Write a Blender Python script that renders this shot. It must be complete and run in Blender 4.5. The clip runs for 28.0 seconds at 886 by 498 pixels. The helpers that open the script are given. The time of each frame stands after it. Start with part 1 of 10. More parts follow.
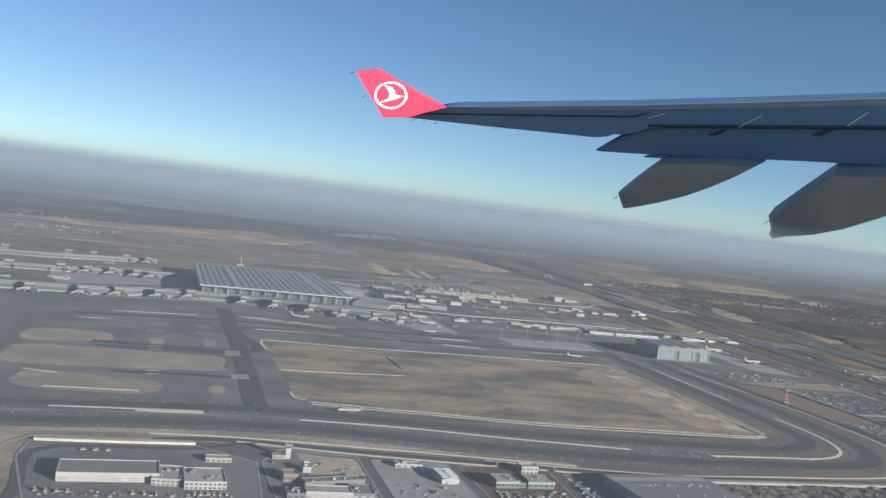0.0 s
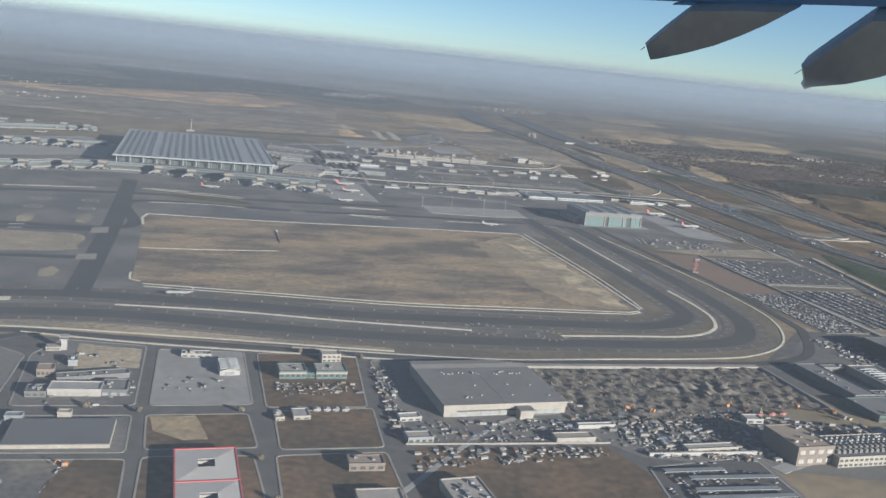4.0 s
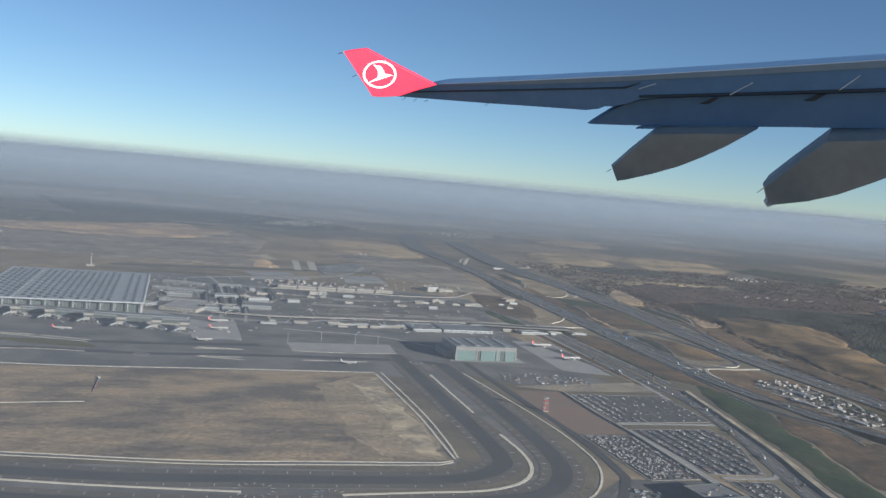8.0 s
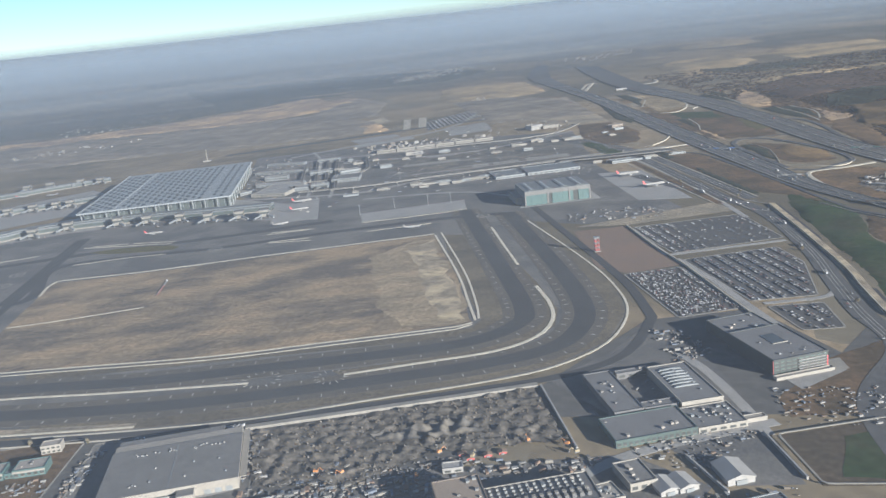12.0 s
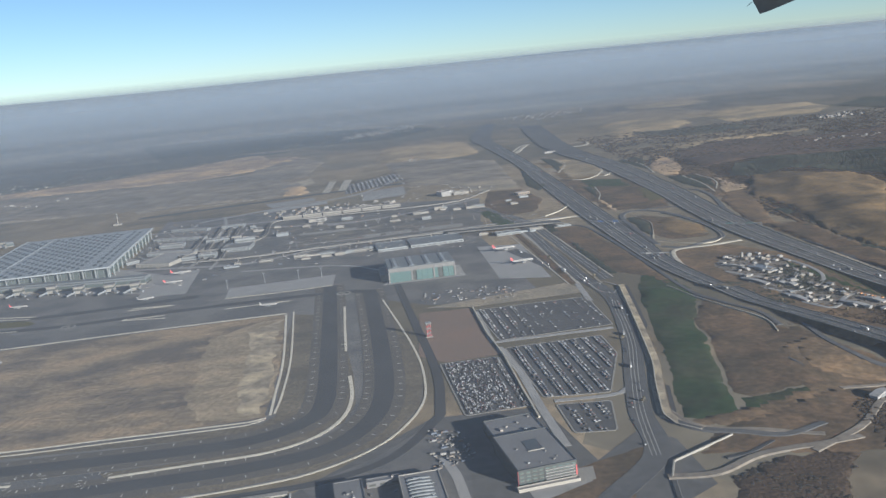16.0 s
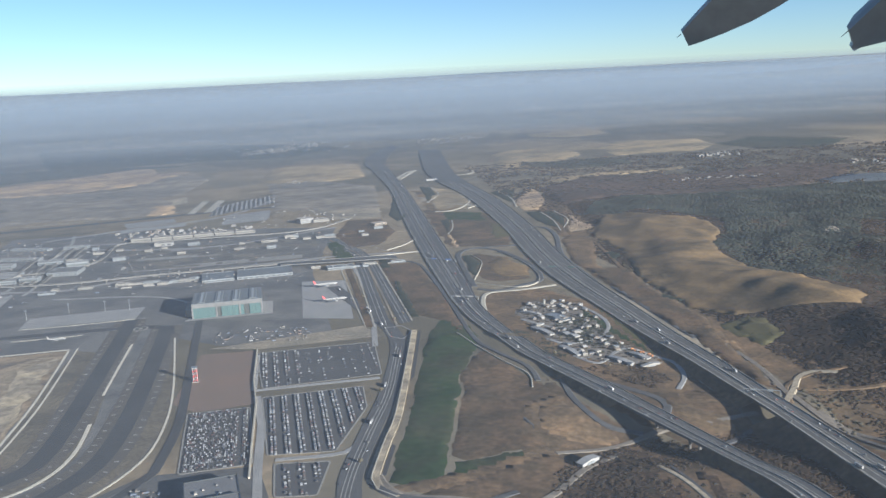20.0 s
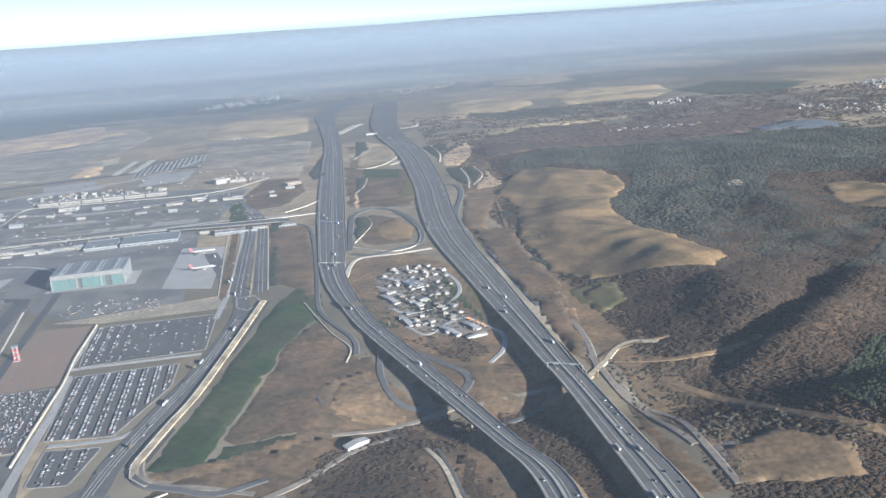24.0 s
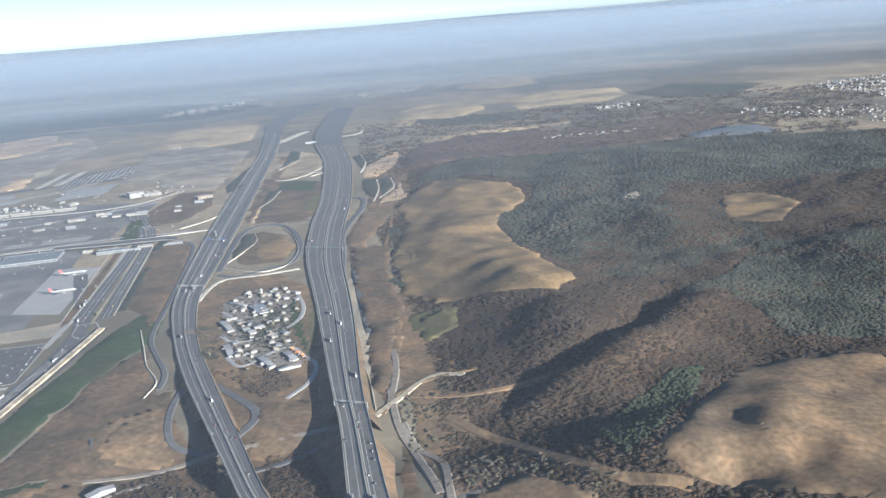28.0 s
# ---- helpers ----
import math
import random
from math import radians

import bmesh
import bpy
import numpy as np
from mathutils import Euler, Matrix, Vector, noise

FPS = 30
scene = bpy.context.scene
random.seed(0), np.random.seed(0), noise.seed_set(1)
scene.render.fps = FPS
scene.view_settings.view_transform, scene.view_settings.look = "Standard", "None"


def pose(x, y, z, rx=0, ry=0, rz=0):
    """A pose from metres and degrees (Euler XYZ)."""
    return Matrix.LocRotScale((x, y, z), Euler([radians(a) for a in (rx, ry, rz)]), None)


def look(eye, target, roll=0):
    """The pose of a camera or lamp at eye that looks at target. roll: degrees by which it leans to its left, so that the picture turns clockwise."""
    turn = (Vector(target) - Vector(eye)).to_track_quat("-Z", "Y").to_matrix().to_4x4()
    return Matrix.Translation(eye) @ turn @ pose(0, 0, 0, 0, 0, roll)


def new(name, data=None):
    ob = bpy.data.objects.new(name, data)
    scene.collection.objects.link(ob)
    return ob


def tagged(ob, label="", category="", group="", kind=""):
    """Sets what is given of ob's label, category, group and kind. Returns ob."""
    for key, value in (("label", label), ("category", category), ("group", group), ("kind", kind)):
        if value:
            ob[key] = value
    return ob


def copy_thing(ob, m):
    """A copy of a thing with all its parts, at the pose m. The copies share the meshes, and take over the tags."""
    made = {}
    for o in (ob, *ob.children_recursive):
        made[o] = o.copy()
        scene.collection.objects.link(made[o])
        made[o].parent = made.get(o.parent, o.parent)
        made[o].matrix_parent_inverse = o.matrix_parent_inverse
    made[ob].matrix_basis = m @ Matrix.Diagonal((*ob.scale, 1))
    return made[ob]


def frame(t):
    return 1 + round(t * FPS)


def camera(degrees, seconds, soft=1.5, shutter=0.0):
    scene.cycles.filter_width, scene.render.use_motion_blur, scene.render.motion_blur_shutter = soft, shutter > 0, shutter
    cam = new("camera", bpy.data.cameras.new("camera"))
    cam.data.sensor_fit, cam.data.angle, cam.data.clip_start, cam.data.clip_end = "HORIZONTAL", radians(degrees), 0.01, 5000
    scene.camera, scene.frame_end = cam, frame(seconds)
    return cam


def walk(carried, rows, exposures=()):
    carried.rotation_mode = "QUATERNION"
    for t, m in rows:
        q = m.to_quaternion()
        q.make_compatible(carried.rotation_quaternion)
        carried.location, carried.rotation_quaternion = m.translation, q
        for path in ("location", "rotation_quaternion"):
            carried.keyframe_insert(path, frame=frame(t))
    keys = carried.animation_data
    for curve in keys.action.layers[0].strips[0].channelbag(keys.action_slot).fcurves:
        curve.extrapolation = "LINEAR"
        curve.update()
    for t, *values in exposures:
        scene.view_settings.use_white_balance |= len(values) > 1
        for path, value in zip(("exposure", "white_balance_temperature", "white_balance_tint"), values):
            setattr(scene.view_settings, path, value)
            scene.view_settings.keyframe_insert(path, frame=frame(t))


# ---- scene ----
cam = camera(54.4, 28.0, soft=1.5)
PATH = [
    (0, (0.11, -0.29, 32.37), (0.21, 19.69, 31.49), 7.1),
    (0.5, (3.48, 0.9, 32.83), (3.19, 20.63, 29.61), 5.3),
    (1, (6.98, 2.56, 33.3), (6.62, 22.11, 29.09), 5.6),
    (1.5, (10.38, 3.64, 33.88), (10.12, 23.14, 29.44), 6.0),
    (2, (14.12, 4.84, 34.46), (13.9, 24.31, 29.87), 6.2),
    (2.5, (17.86, 5.93, 35.25), (17.63, 25.39, 30.65), 6.2),
    (3, (21.38, 7.22, 35.86), (21.14, 26.74, 31.53), 6.1),
    (3.5, (24.82, 8.56, 36.34), (24.59, 28.09, 32.05), 6.1),
    (5.5, (38.76, 12.42, 39.71), (38.99, 32.17, 36.57), 7.3),
    (6, (42.35, 13.31, 39.96), (42.66, 33.16, 37.52), 7.8),
    (6.5, (45.88, 14.56, 40.62), (46.28, 34.48, 38.82), 7.7),
    (7, (49.37, 15.55, 41.14), (49.74, 35.48, 39.59), 7.1),
    (7.5, (52.95, 16.56, 41.72), (53.16, 36.5, 40.24), 6.3),
    (8, (56.25, 17.5, 42.38), (56.26, 37.45, 40.97), 5.2),
    (8.5, (59.85, 18.26, 42.9), (59.1, 38.16, 41.05), 1.2),
    (9, (63.35, 19.04, 43.25), (61.88, 38.74, 40.16), -2.2),
    (9.5, (66.77, 20.13, 43.69), (64.43, 39.45, 39.09), -4.9),
    (10, (70.28, 21.17, 44.29), (66.53, 40.06, 38.89), -5.9),
    (10.5, (73.71, 22.49, 44.67), (69.47, 41.21, 39.05), -6.2),
    (11, (77.12, 23.81, 44.81), (72.88, 42.54, 39.21), -6.1),
    (11.5, (80.64, 24.92, 45.19), (76.57, 43.79, 39.95), -6.1),
    (12, (84.22, 26.01, 45.62), (80.15, 44.91, 40.5), -6.2),
    (12.5, (87.86, 27.22, 46.07), (83.79, 46.13, 40.97), -6.2),
    (14.5, (102.01, 31.86, 47.64), (98.16, 51, 43.28), -5.8),
    (15, (105.13, 32.44, 48.12), (101.42, 51.63, 43.87), -5.6),
    (15.5, (108.85, 33.25, 48.65), (105.2, 52.47, 44.52), -5.6),
    (16, (112.59, 33.96, 49.19), (108.96, 53.2, 45.11), -5.6),
    (16.5, (116.19, 34.3, 49.8), (113.62, 53.85, 46.48), -4.7),
    (17, (119.73, 35.33, 50.41), (118.52, 55.14, 47.99), -3.2),
    (17.5, (123.38, 36.4, 50.89), (122.15, 56.21, 48.44), -3.2),
    (18, (127.3, 37.37, 51.09), (125.93, 57.16, 48.54), -3.7),
    (18.5, (130.79, 38.47, 51.34), (129.39, 58.25, 48.72), -4.1),
    (19, (134.77, 39.63, 51.68), (132.8, 59.33, 48.83), -3.1),
    (19.5, (138.62, 40.44, 51.95), (136.57, 60.1, 48.89), -2.6),
    (20, (142.45, 41.39, 52.33), (140.3, 60.9, 48.48), -2.8),
    (20.5, (146.42, 42.7, 52.6), (144.2, 62.07, 48.12), -3.1),
    (21, (150.29, 43.93, 52.65), (148.05, 63.24, 47.95), -3.3),
    (21.5, (154.33, 44.84, 52.59), (152.07, 64.12, 47.8), -3.3),
    (23.5, (169.94, 49.12, 53.26), (167.71, 68.35, 48.26), -3.8),
    (24, (174.3, 50.21, 53.53), (172.02, 69.43, 48.49), -4.0),
    (24.5, (178.49, 51.28, 53.93), (176.19, 70.49, 48.87), -4.1),
    (25, (182.67, 52.28, 54.28), (180.35, 71.49, 49.21), -4.2),
    (25.5, (186.85, 53.53, 54.6), (184.5, 72.73, 49.52), -4.2),
    (26, (191.03, 54.71, 54.77), (188.66, 73.91, 49.69), -4.4),
    (26.5, (195.16, 55.91, 54.88), (192.76, 75.1, 49.78), -4.4),
    (27, (198.92, 57.28, 54.76), (196.54, 76.49, 49.7), -4.4),
    (27.5, (202.62, 58.45, 54.68), (200.25, 77.65, 49.64), -4.3),
    (28, (206.82, 59.69, 54.71), (204.42, 78.89, 49.66), -4.6),
]
walk(cam, [(t, look(eye, target, roll)) for t, eye, target, roll in PATH],
     exposures=[(0, 1.39, 5780, 6), (0.5, 1.54, 5830, 6), (1, 1.66, 5870, 6), (1.5, 1.87, 5870, 6), (2.3, 1.89, 5870, 6), (3, 1.49, 5830, 6), (3.5, 1.45, 5830, 6), (5.5, 1.39, 5790, 6), (6.5, 1.29, 5740, 6), (8.5, 1.29, 5740, 6),
                (9.5, 1.50, 5680, 6), (10, 1.72, 5660, 6), (11, 1.72, 5660, 6), (12, 1.62, 5660, 6), (14.5, 1.38, 5660, 6), (16, 1.38, 5660, 6), (17, 1.36, 5520, 6), (19, 1.40, 5520, 6), (20, 1.62, 5520, 6), (21, 2.01, 5480, 6), (28, 2.11, 5480, 6)])

# The whole place is laid out at one tenth of life size: M scene metres to one real metre.
M = 0.1

# ---------------------------------------------------------------- sky and sun
SUN_EL, SUN_AZ = radians(14), radians(124)
world = bpy.data.worlds.new("sky")
scene.world = world
world.use_nodes = True
wn = world.node_tree
bg = wn.nodes["Background"]
sky = wn.nodes.new("ShaderNodeTexSky")
sky.sky_type = "NISHITA"
sky.sun_disc = False
sky.sun_elevation, sky.sun_rotation = SUN_EL, SUN_AZ
sky.altitude, sky.air_density, sky.dust_density, sky.ozone_density = 1500, 0.8, 0.35, 1.8
wn.links.new(sky.outputs[0], bg.inputs[0])
bg.inputs[1].default_value = 0.042
sun = new("sun", bpy.data.lights.new("sun", "SUN"))
sun.data.energy, sun.data.angle, sun.data.color = 4.2, radians(0.6), (1.0, 0.9, 0.78)
sun_from = Vector((math.sin(SUN_AZ) * math.cos(SUN_EL), math.cos(SUN_AZ) * math.cos(SUN_EL), math.sin(SUN_EL)))
sun.matrix_world = look(sun_from * 400, (0, 0, 0))


# ---------------------------------------------------------------- materials
DUST_HAZE = (0.34, 0.295, 0.235)


def dust_hazed(c, share):
    """A pale dusty film over a colour that also paints in the veil of haze."""
    return tuple(a * (1 - share) + d * share for a, d in zip(c, DUST_HAZE))


def mat(name, colour, rough=0.85, second=None, scale=0.3, fine=6.0, fine_amount=0.25, metal=0.0, bump=0.0, third=None, patchy=0.5, dust_haze=0.16, streak=False, rugged=0.62):
    """A surface with broad stains between two (or three) colours and a fine grain over them."""
    m = bpy.data.materials.new(name)
    m.use_nodes = True
    n, ln = m.node_tree.nodes, m.node_tree.links
    b = n["Principled BSDF"]
    b.inputs["Roughness"].default_value = rough
    b.inputs["Metallic"].default_value = metal
    b.inputs["Specular IOR Level"].default_value = 0.15 if rough > 0.93 else 0.28 if rough >= 0.85 else 0.5
    geo = n.new("ShaderNodeNewGeometry")
    broad = n.new("ShaderNodeTexNoise")
    broad.inputs["Scale"].default_value, broad.inputs["Detail"].default_value, broad.inputs["Roughness"].default_value = scale, 9, rugged
    if streak:
        along_u = n.new("ShaderNodeMapping")
        along_u.vector_type = "TEXTURE"
        along_u.inputs["Rotation"].default_value = (0, 0, radians(17.7))
        along_u.inputs["Scale"].default_value = (1.7, 0.9, 1)
        ln.new(geo.outputs["Position"], along_u.inputs["Vector"])
        ln.new(along_u.outputs[0], broad.inputs["Vector"])
    else:
        ln.new(geo.outputs["Position"], broad.inputs["Vector"])
    ramp = n.new("ShaderNodeValToRGB")
    second = dust_hazed(second or tuple(c * 0.72 for c in colour), dust_haze)
    colour = dust_hazed(colour, dust_haze)
    third = dust_hazed(third, dust_haze) if third else None
    e = ramp.color_ramp.elements
    e[0].position, e[0].color = 0.5 - patchy * 0.3, (*colour, 1)
    e[1].position, e[1].color = 0.5 + patchy * 0.3, (*second, 1)
    if third:
        x = ramp.color_ramp.elements.new(0.5)
        x.color = (*third, 1)
    ln.new(broad.outputs[0], ramp.inputs[0])
    grain = n.new("ShaderNodeTexNoise")
    grain.inputs["Scale"].default_value, grain.inputs["Detail"].default_value = fine, 4
    ln.new(geo.outputs["Position"], grain.inputs["Vector"])
    k = n.new("ShaderNodeMapRange")
    k.inputs["From Min"].default_value, k.inputs["From Max"].default_value = 0.3, 0.7
    k.inputs["To Min"].default_value, k.inputs["To Max"].default_value = 1 - fine_amount, 1 + fine_amount
    ln.new(grain.outputs[0], k.inputs["Value"])
    mul = n.new("ShaderNodeVectorMath")
    mul.operation = "SCALE"
    ln.new(ramp.outputs[0], mul.inputs[0])
    ln.new(k.outputs[0], mul.inputs["Scale"])
    ln.new(mul.outputs[0], b.inputs["Base Color"])
    if bump:
        bp = n.new("ShaderNodeBump")
        bp.inputs["Strength"].default_value, bp.inputs["Distance"].default_value = 0.6, bump
        ln.new(grain.outputs[0], bp.inputs["Height"])
        ln.new(bp.outputs[0], b.inputs["Normal"])
    return m


def varied(name, colours, rough=0.6, island=True, stands=0.0, gaps=0.3):
    """One of several colours, picked by piece; stands: how far whole stands of trees differ in tone; gaps: the share of sky between bare twigs."""
    m = bpy.data.materials.new(name)
    m.use_nodes = True
    n, ln = m.node_tree.nodes, m.node_tree.links
    src = n.new("ShaderNodeNewGeometry").outputs["Random Per Island"] if island else n.new("ShaderNodeObjectInfo").outputs["Random"]
    ramp = n.new("ShaderNodeValToRGB")
    ramp.color_ramp.interpolation = "CONSTANT"
    for i, c in enumerate(colours):
        el = ramp.color_ramp.elements[0] if i == 0 else ramp.color_ramp.elements.new(i / len(colours))
        el.position, el.color = i / len(colours), (*dust_hazed(c, 0.12), 1)
    ramp.color_ramp.elements.remove(ramp.color_ramp.elements[-1]) if len(ramp.color_ramp.elements) > len(colours) else None
    ln.new(src, ramp.inputs[0])
    colour = ramp.outputs[0]
    if stands:
        geo, tone, level, mul = n.new("ShaderNodeNewGeometry"), n.new("ShaderNodeTexNoise"), n.new("ShaderNodeMapRange"), n.new("ShaderNodeVectorMath")
        tone.inputs["Scale"].default_value, tone.inputs["Detail"].default_value = 0.07, 5
        ln.new(geo.outputs["Position"], tone.inputs["Vector"])
        ln.new(tone.outputs[0], level.inputs["Value"])
        level.inputs["From Min"].default_value, level.inputs["From Max"].default_value = 0.35, 0.65
        level.inputs["To Min"].default_value, level.inputs["To Max"].default_value = 1 - stands, 1 + stands
        mul.operation = "SCALE"
        ln.new(colour, mul.inputs[0])
        ln.new(level.outputs[0], mul.inputs["Scale"])
        colour = mul.outputs[0]
    ln.new(colour, n["Principled BSDF"].inputs["Base Color"])
    n["Principled BSDF"].inputs["Roughness"].default_value = rough
    n["Principled BSDF"].inputs["Specular IOR Level"].default_value = 0.1 if rough > 0.93 else 0.5
    if stands and gaps:
        open_air, mix = n.new("ShaderNodeBsdfTransparent"), n.new("ShaderNodeMixShader")
        mix.inputs[0].default_value = gaps
        ln.new(n["Principled BSDF"].outputs[0], mix.inputs[1])
        ln.new(open_air.outputs[0], mix.inputs[2])
        ln.new(mix.outputs[0], n["Material Output"].inputs[0])
    return m


ASPHALT = mat("asphalt", (0.157, 0.148, 0.137), 0.9, (0.0902, 0.0902, 0.0914), 0.07, 2.5, 0.18, third=(0.121, 0.116, 0.11), patchy=0.28, dust_haze=0.1)
TAXI = mat("taxiway_asphalt", (0.046, 0.0471, 0.0494), 0.85, (0.0644, 0.0644, 0.0655), 0.1, 3.0, 0.1, dust_haze=0.05)
LOT = mat("lot_asphalt", (0.06, 0.06, 0.062), 0.88, (0.08, 0.079, 0.078), 0.1, 3.0, 0.1, dust_haze=0.08)
ROAD = mat("road_asphalt", (0.066, 0.067, 0.07), 0.88, (0.092, 0.091, 0.09), 0.1, 0.9, 0.12, dust_haze=0.07)
STREET = mat("street_asphalt", (0.07, 0.07, 0.07), 0.9, (0.095, 0.092, 0.088), 0.12, 0.7, 0.14, dust_haze=0.1)
YARD = mat("yard_concrete", (0.297, 0.288, 0.273), 0.9, (0.231, 0.223, 0.209), 0.2, 0.9, 0.12)
GREYSOIL = mat("grey_spoil_soil", (0.0884, 0.0858, 0.0832), 0.97, (0.163, 0.143, 0.114), 0.12, 1.4, 0.22, third=(0.111, 0.105, 0.0975), patchy=0.3, bump=0.05)
OLIVE = mat("olive_turf", (0.0984, 0.0888, 0.036), 0.95, (0.12, 0.102, 0.048), 0.1, 1.0, 0.1, dust_haze=0.03)
APRON = mat("apron_concrete", (0.34, 0.328, 0.307), 0.85, (0.257, 0.251, 0.238), 0.25, 3.0, 0.12)
CONCRETE = mat("concrete", (0.29, 0.27, 0.235), 0.85, (0.21, 0.2, 0.175), 0.4, 4.0, 0.15)
PALE = mat("pale_concrete", (0.525, 0.473, 0.367), 0.85, (0.399, 0.357, 0.284), 0.5, 4.0, 0.15)
DRYGRASS = mat("dry_grass", (0.38, 0.31, 0.213), 0.95, (0.218, 0.19, 0.144), 0.05, 1.5, 0.3, third=(0.299, 0.247, 0.172), patchy=0.28)
FIELD = mat("bare_field", (0.345, 0.248, 0.148), 0.95, (0.103, 0.0847, 0.0701), 0.07, 1.3, 0.3, third=(0.224, 0.171, 0.111), patchy=0.3, streak=True, rugged=0.68)
VERGE = mat("verge_grass", (0.172, 0.142, 0.1), 0.95, (0.1, 0.088, 0.07), 0.08, 1.5, 0.25, patchy=0.4, dust_haze=0.08, streak=True, rugged=0.7)
SAND = mat("sandy_soil", (0.473, 0.388, 0.264), 0.95, (0.293, 0.242, 0.169), 0.1, 1.5, 0.25)
PLOT = mat("plot_soil", (0.152, 0.0968, 0.0537), 0.95, (0.073, 0.0537, 0.0322), 0.1, 1.1, 0.26, third=(0.107, 0.073, 0.0429), patchy=0.34, dust_haze=0.04, rugged=0.72)
EARTHDARK = mat("dark_plot_soil", (0.088, 0.066, 0.044), 0.96, (0.06, 0.05, 0.036), 0.12, 1.2, 0.25, dust_haze=0.05)
REDSOIL = mat("red_soil", (0.208, 0.133, 0.0959), 0.95, (0.167, 0.121, 0.0924), 0.12, 2.0, 0.2)
COAL = mat("dark_spoil", (0.042, 0.042, 0.043), 0.95, (0.06, 0.058, 0.056), 0.4, 3.0, 0.35, bump=0.1)
GREEN = mat("young_grass", (0.032, 0.056, 0.021), 0.95, (0.06, 0.063, 0.034), 0.07, 0.8, 0.2, patchy=0.35, dust_haze=0.0, rugged=0.7)
MEADOW = mat("meadow_grass", (0.233, 0.149, 0.0651), 0.95, (0.0998, 0.0693, 0.0357), 0.06, 1.2, 0.24, third=(0.168, 0.112, 0.0525), patchy=0.3, dust_haze=0.06, rugged=0.7)
EARTH = mat("bare_earth", (0.224, 0.139, 0.0708), 0.95, (0.104, 0.0732, 0.0437), 0.09, 1.2, 0.27, third=(0.147, 0.0979, 0.0531), patchy=0.32, dust_haze=0.06, rugged=0.72)
BANKSAND = mat("bank_sand", (0.517, 0.413, 0.259), 0.95, (0.261, 0.213, 0.149), 0.16, 0.7, 0.25, third=(0.371, 0.303, 0.204), patchy=0.3)
SANDSOIL = mat("sand_strewn_soil", (0.378, 0.289, 0.179), 0.95, (0.21, 0.163, 0.108), 0.12, 1.2, 0.28, third=(0.294, 0.229, 0.147), patchy=0.35, streak=True, rugged=0.7)
OCHRE = mat("ochre_soil", (0.4, 0.3, 0.16), 0.95, (0.22, 0.17, 0.11), 0.35, 1.5, 0.25)
DIRT = mat("dirt_track", (0.2, 0.168, 0.132), 0.95, (0.14, 0.122, 0.1), 0.2, 1.2, 0.18)
KERBSTONE = mat("kerb_stone", (0.713, 0.644, 0.506), 0.85, (0.575, 0.517, 0.402), 0.5, 3.0, 0.12)
RUBBLE = mat("rubble", (0.133, 0.117, 0.0975), 0.95, (0.0585, 0.0546, 0.0491), 0.35, 1.6, 0.4, bump=0.08)
WHITE = mat("white_paint", (0.35, 0.34, 0.322), 0.6, (0.275, 0.266, 0.25), 0.8, 6.0, 0.08)
MARK = mat("marking_paint", (0.55, 0.53, 0.46), 0.8, (0.4, 0.38, 0.33), 0.8, 6.0, 0.2)
GREYROOF = mat("grey_roof", (0.161, 0.161, 0.159), 0.85, (0.132, 0.132, 0.131), 0.15, 1.2, 0.1)
SLATEROOF = mat("slate_roof", (0.15, 0.152, 0.156), 0.75, (0.12, 0.122, 0.126), 0.2, 3.0, 0.1)
DARKROOF = mat("dark_roof", (0.1, 0.105, 0.115), 0.7, (0.08, 0.083, 0.09), 0.2, 4.0, 0.1)
TANWALL = mat("tan_wall", (0.31, 0.285, 0.245), 0.8, (0.25, 0.23, 0.195), 0.5, 5.0, 0.1)
BROWNWALL = mat("brown_wall", (0.158, 0.124, 0.0975), 0.8, (0.128, 0.101, 0.0825), 0.5, 5.0, 0.1)
BROWNROOF = mat("brown_roof", (0.31, 0.245, 0.185), 0.85, (0.25, 0.2, 0.155), 0.3, 4.0, 0.12)
TANROOF = mat("tan_roof", (0.36, 0.325, 0.285), 0.85, (0.29, 0.265, 0.235), 0.3, 3.0, 0.12)
PALEROOF = mat("pale_roof", (0.52, 0.49, 0.45), 0.7, (0.44, 0.41, 0.38), 0.3, 3.0, 0.08)
PIERROOF = mat("concourse_roof", (0.13, 0.15, 0.16), 0.7, (0.11, 0.128, 0.137), 0.2, 3.0, 0.08)
ROOFGLAZE = mat("roof_glazing", (0.04, 0.052, 0.056), 0.6, (0.03, 0.042, 0.046), 0.3, 3.0, 0.08, dust_haze=0.04)
TANHALL = mat("tan_hall_roof", (0.29, 0.225, 0.135), 0.85, (0.25, 0.195, 0.12), 0.2, 2.0, 0.08, dust_haze=0.05)
YELLOWROOF = mat("ochre_roof", (0.38, 0.3, 0.17), 0.8, (0.3, 0.24, 0.15), 0.3, 4.0, 0.12)
TERMROOF = mat("terminal_roof", (0.31, 0.335, 0.345), 0.7, (0.27, 0.295, 0.305), 0.08, 3.0, 0.08)
TEAL = mat("teal_panel", (0.0361, 0.108, 0.108), 0.45, (0.0315, 0.0918, 0.0951), 0.3, 5.0, 0.06)
DARKGLASS = mat("dark_glass", (0.035, 0.05, 0.055), 0.2, (0.025, 0.035, 0.04), 0.3, 4.0, 0.1)
GREENGLASS = mat("green_glass", (0.05, 0.1, 0.095), 0.2, (0.04, 0.075, 0.075), 0.3, 4.0, 0.1)
TERMGLASS = mat("terminal_glass", (0.05, 0.078, 0.08), 0.25, (0.038, 0.06, 0.062), 0.3, 3.0, 0.1)
STEEL = mat("grey_steel", (0.286, 0.308, 0.319), 0.5, (0.22, 0.237, 0.242), 0.5, 5.0, 0.1, metal=0.3)
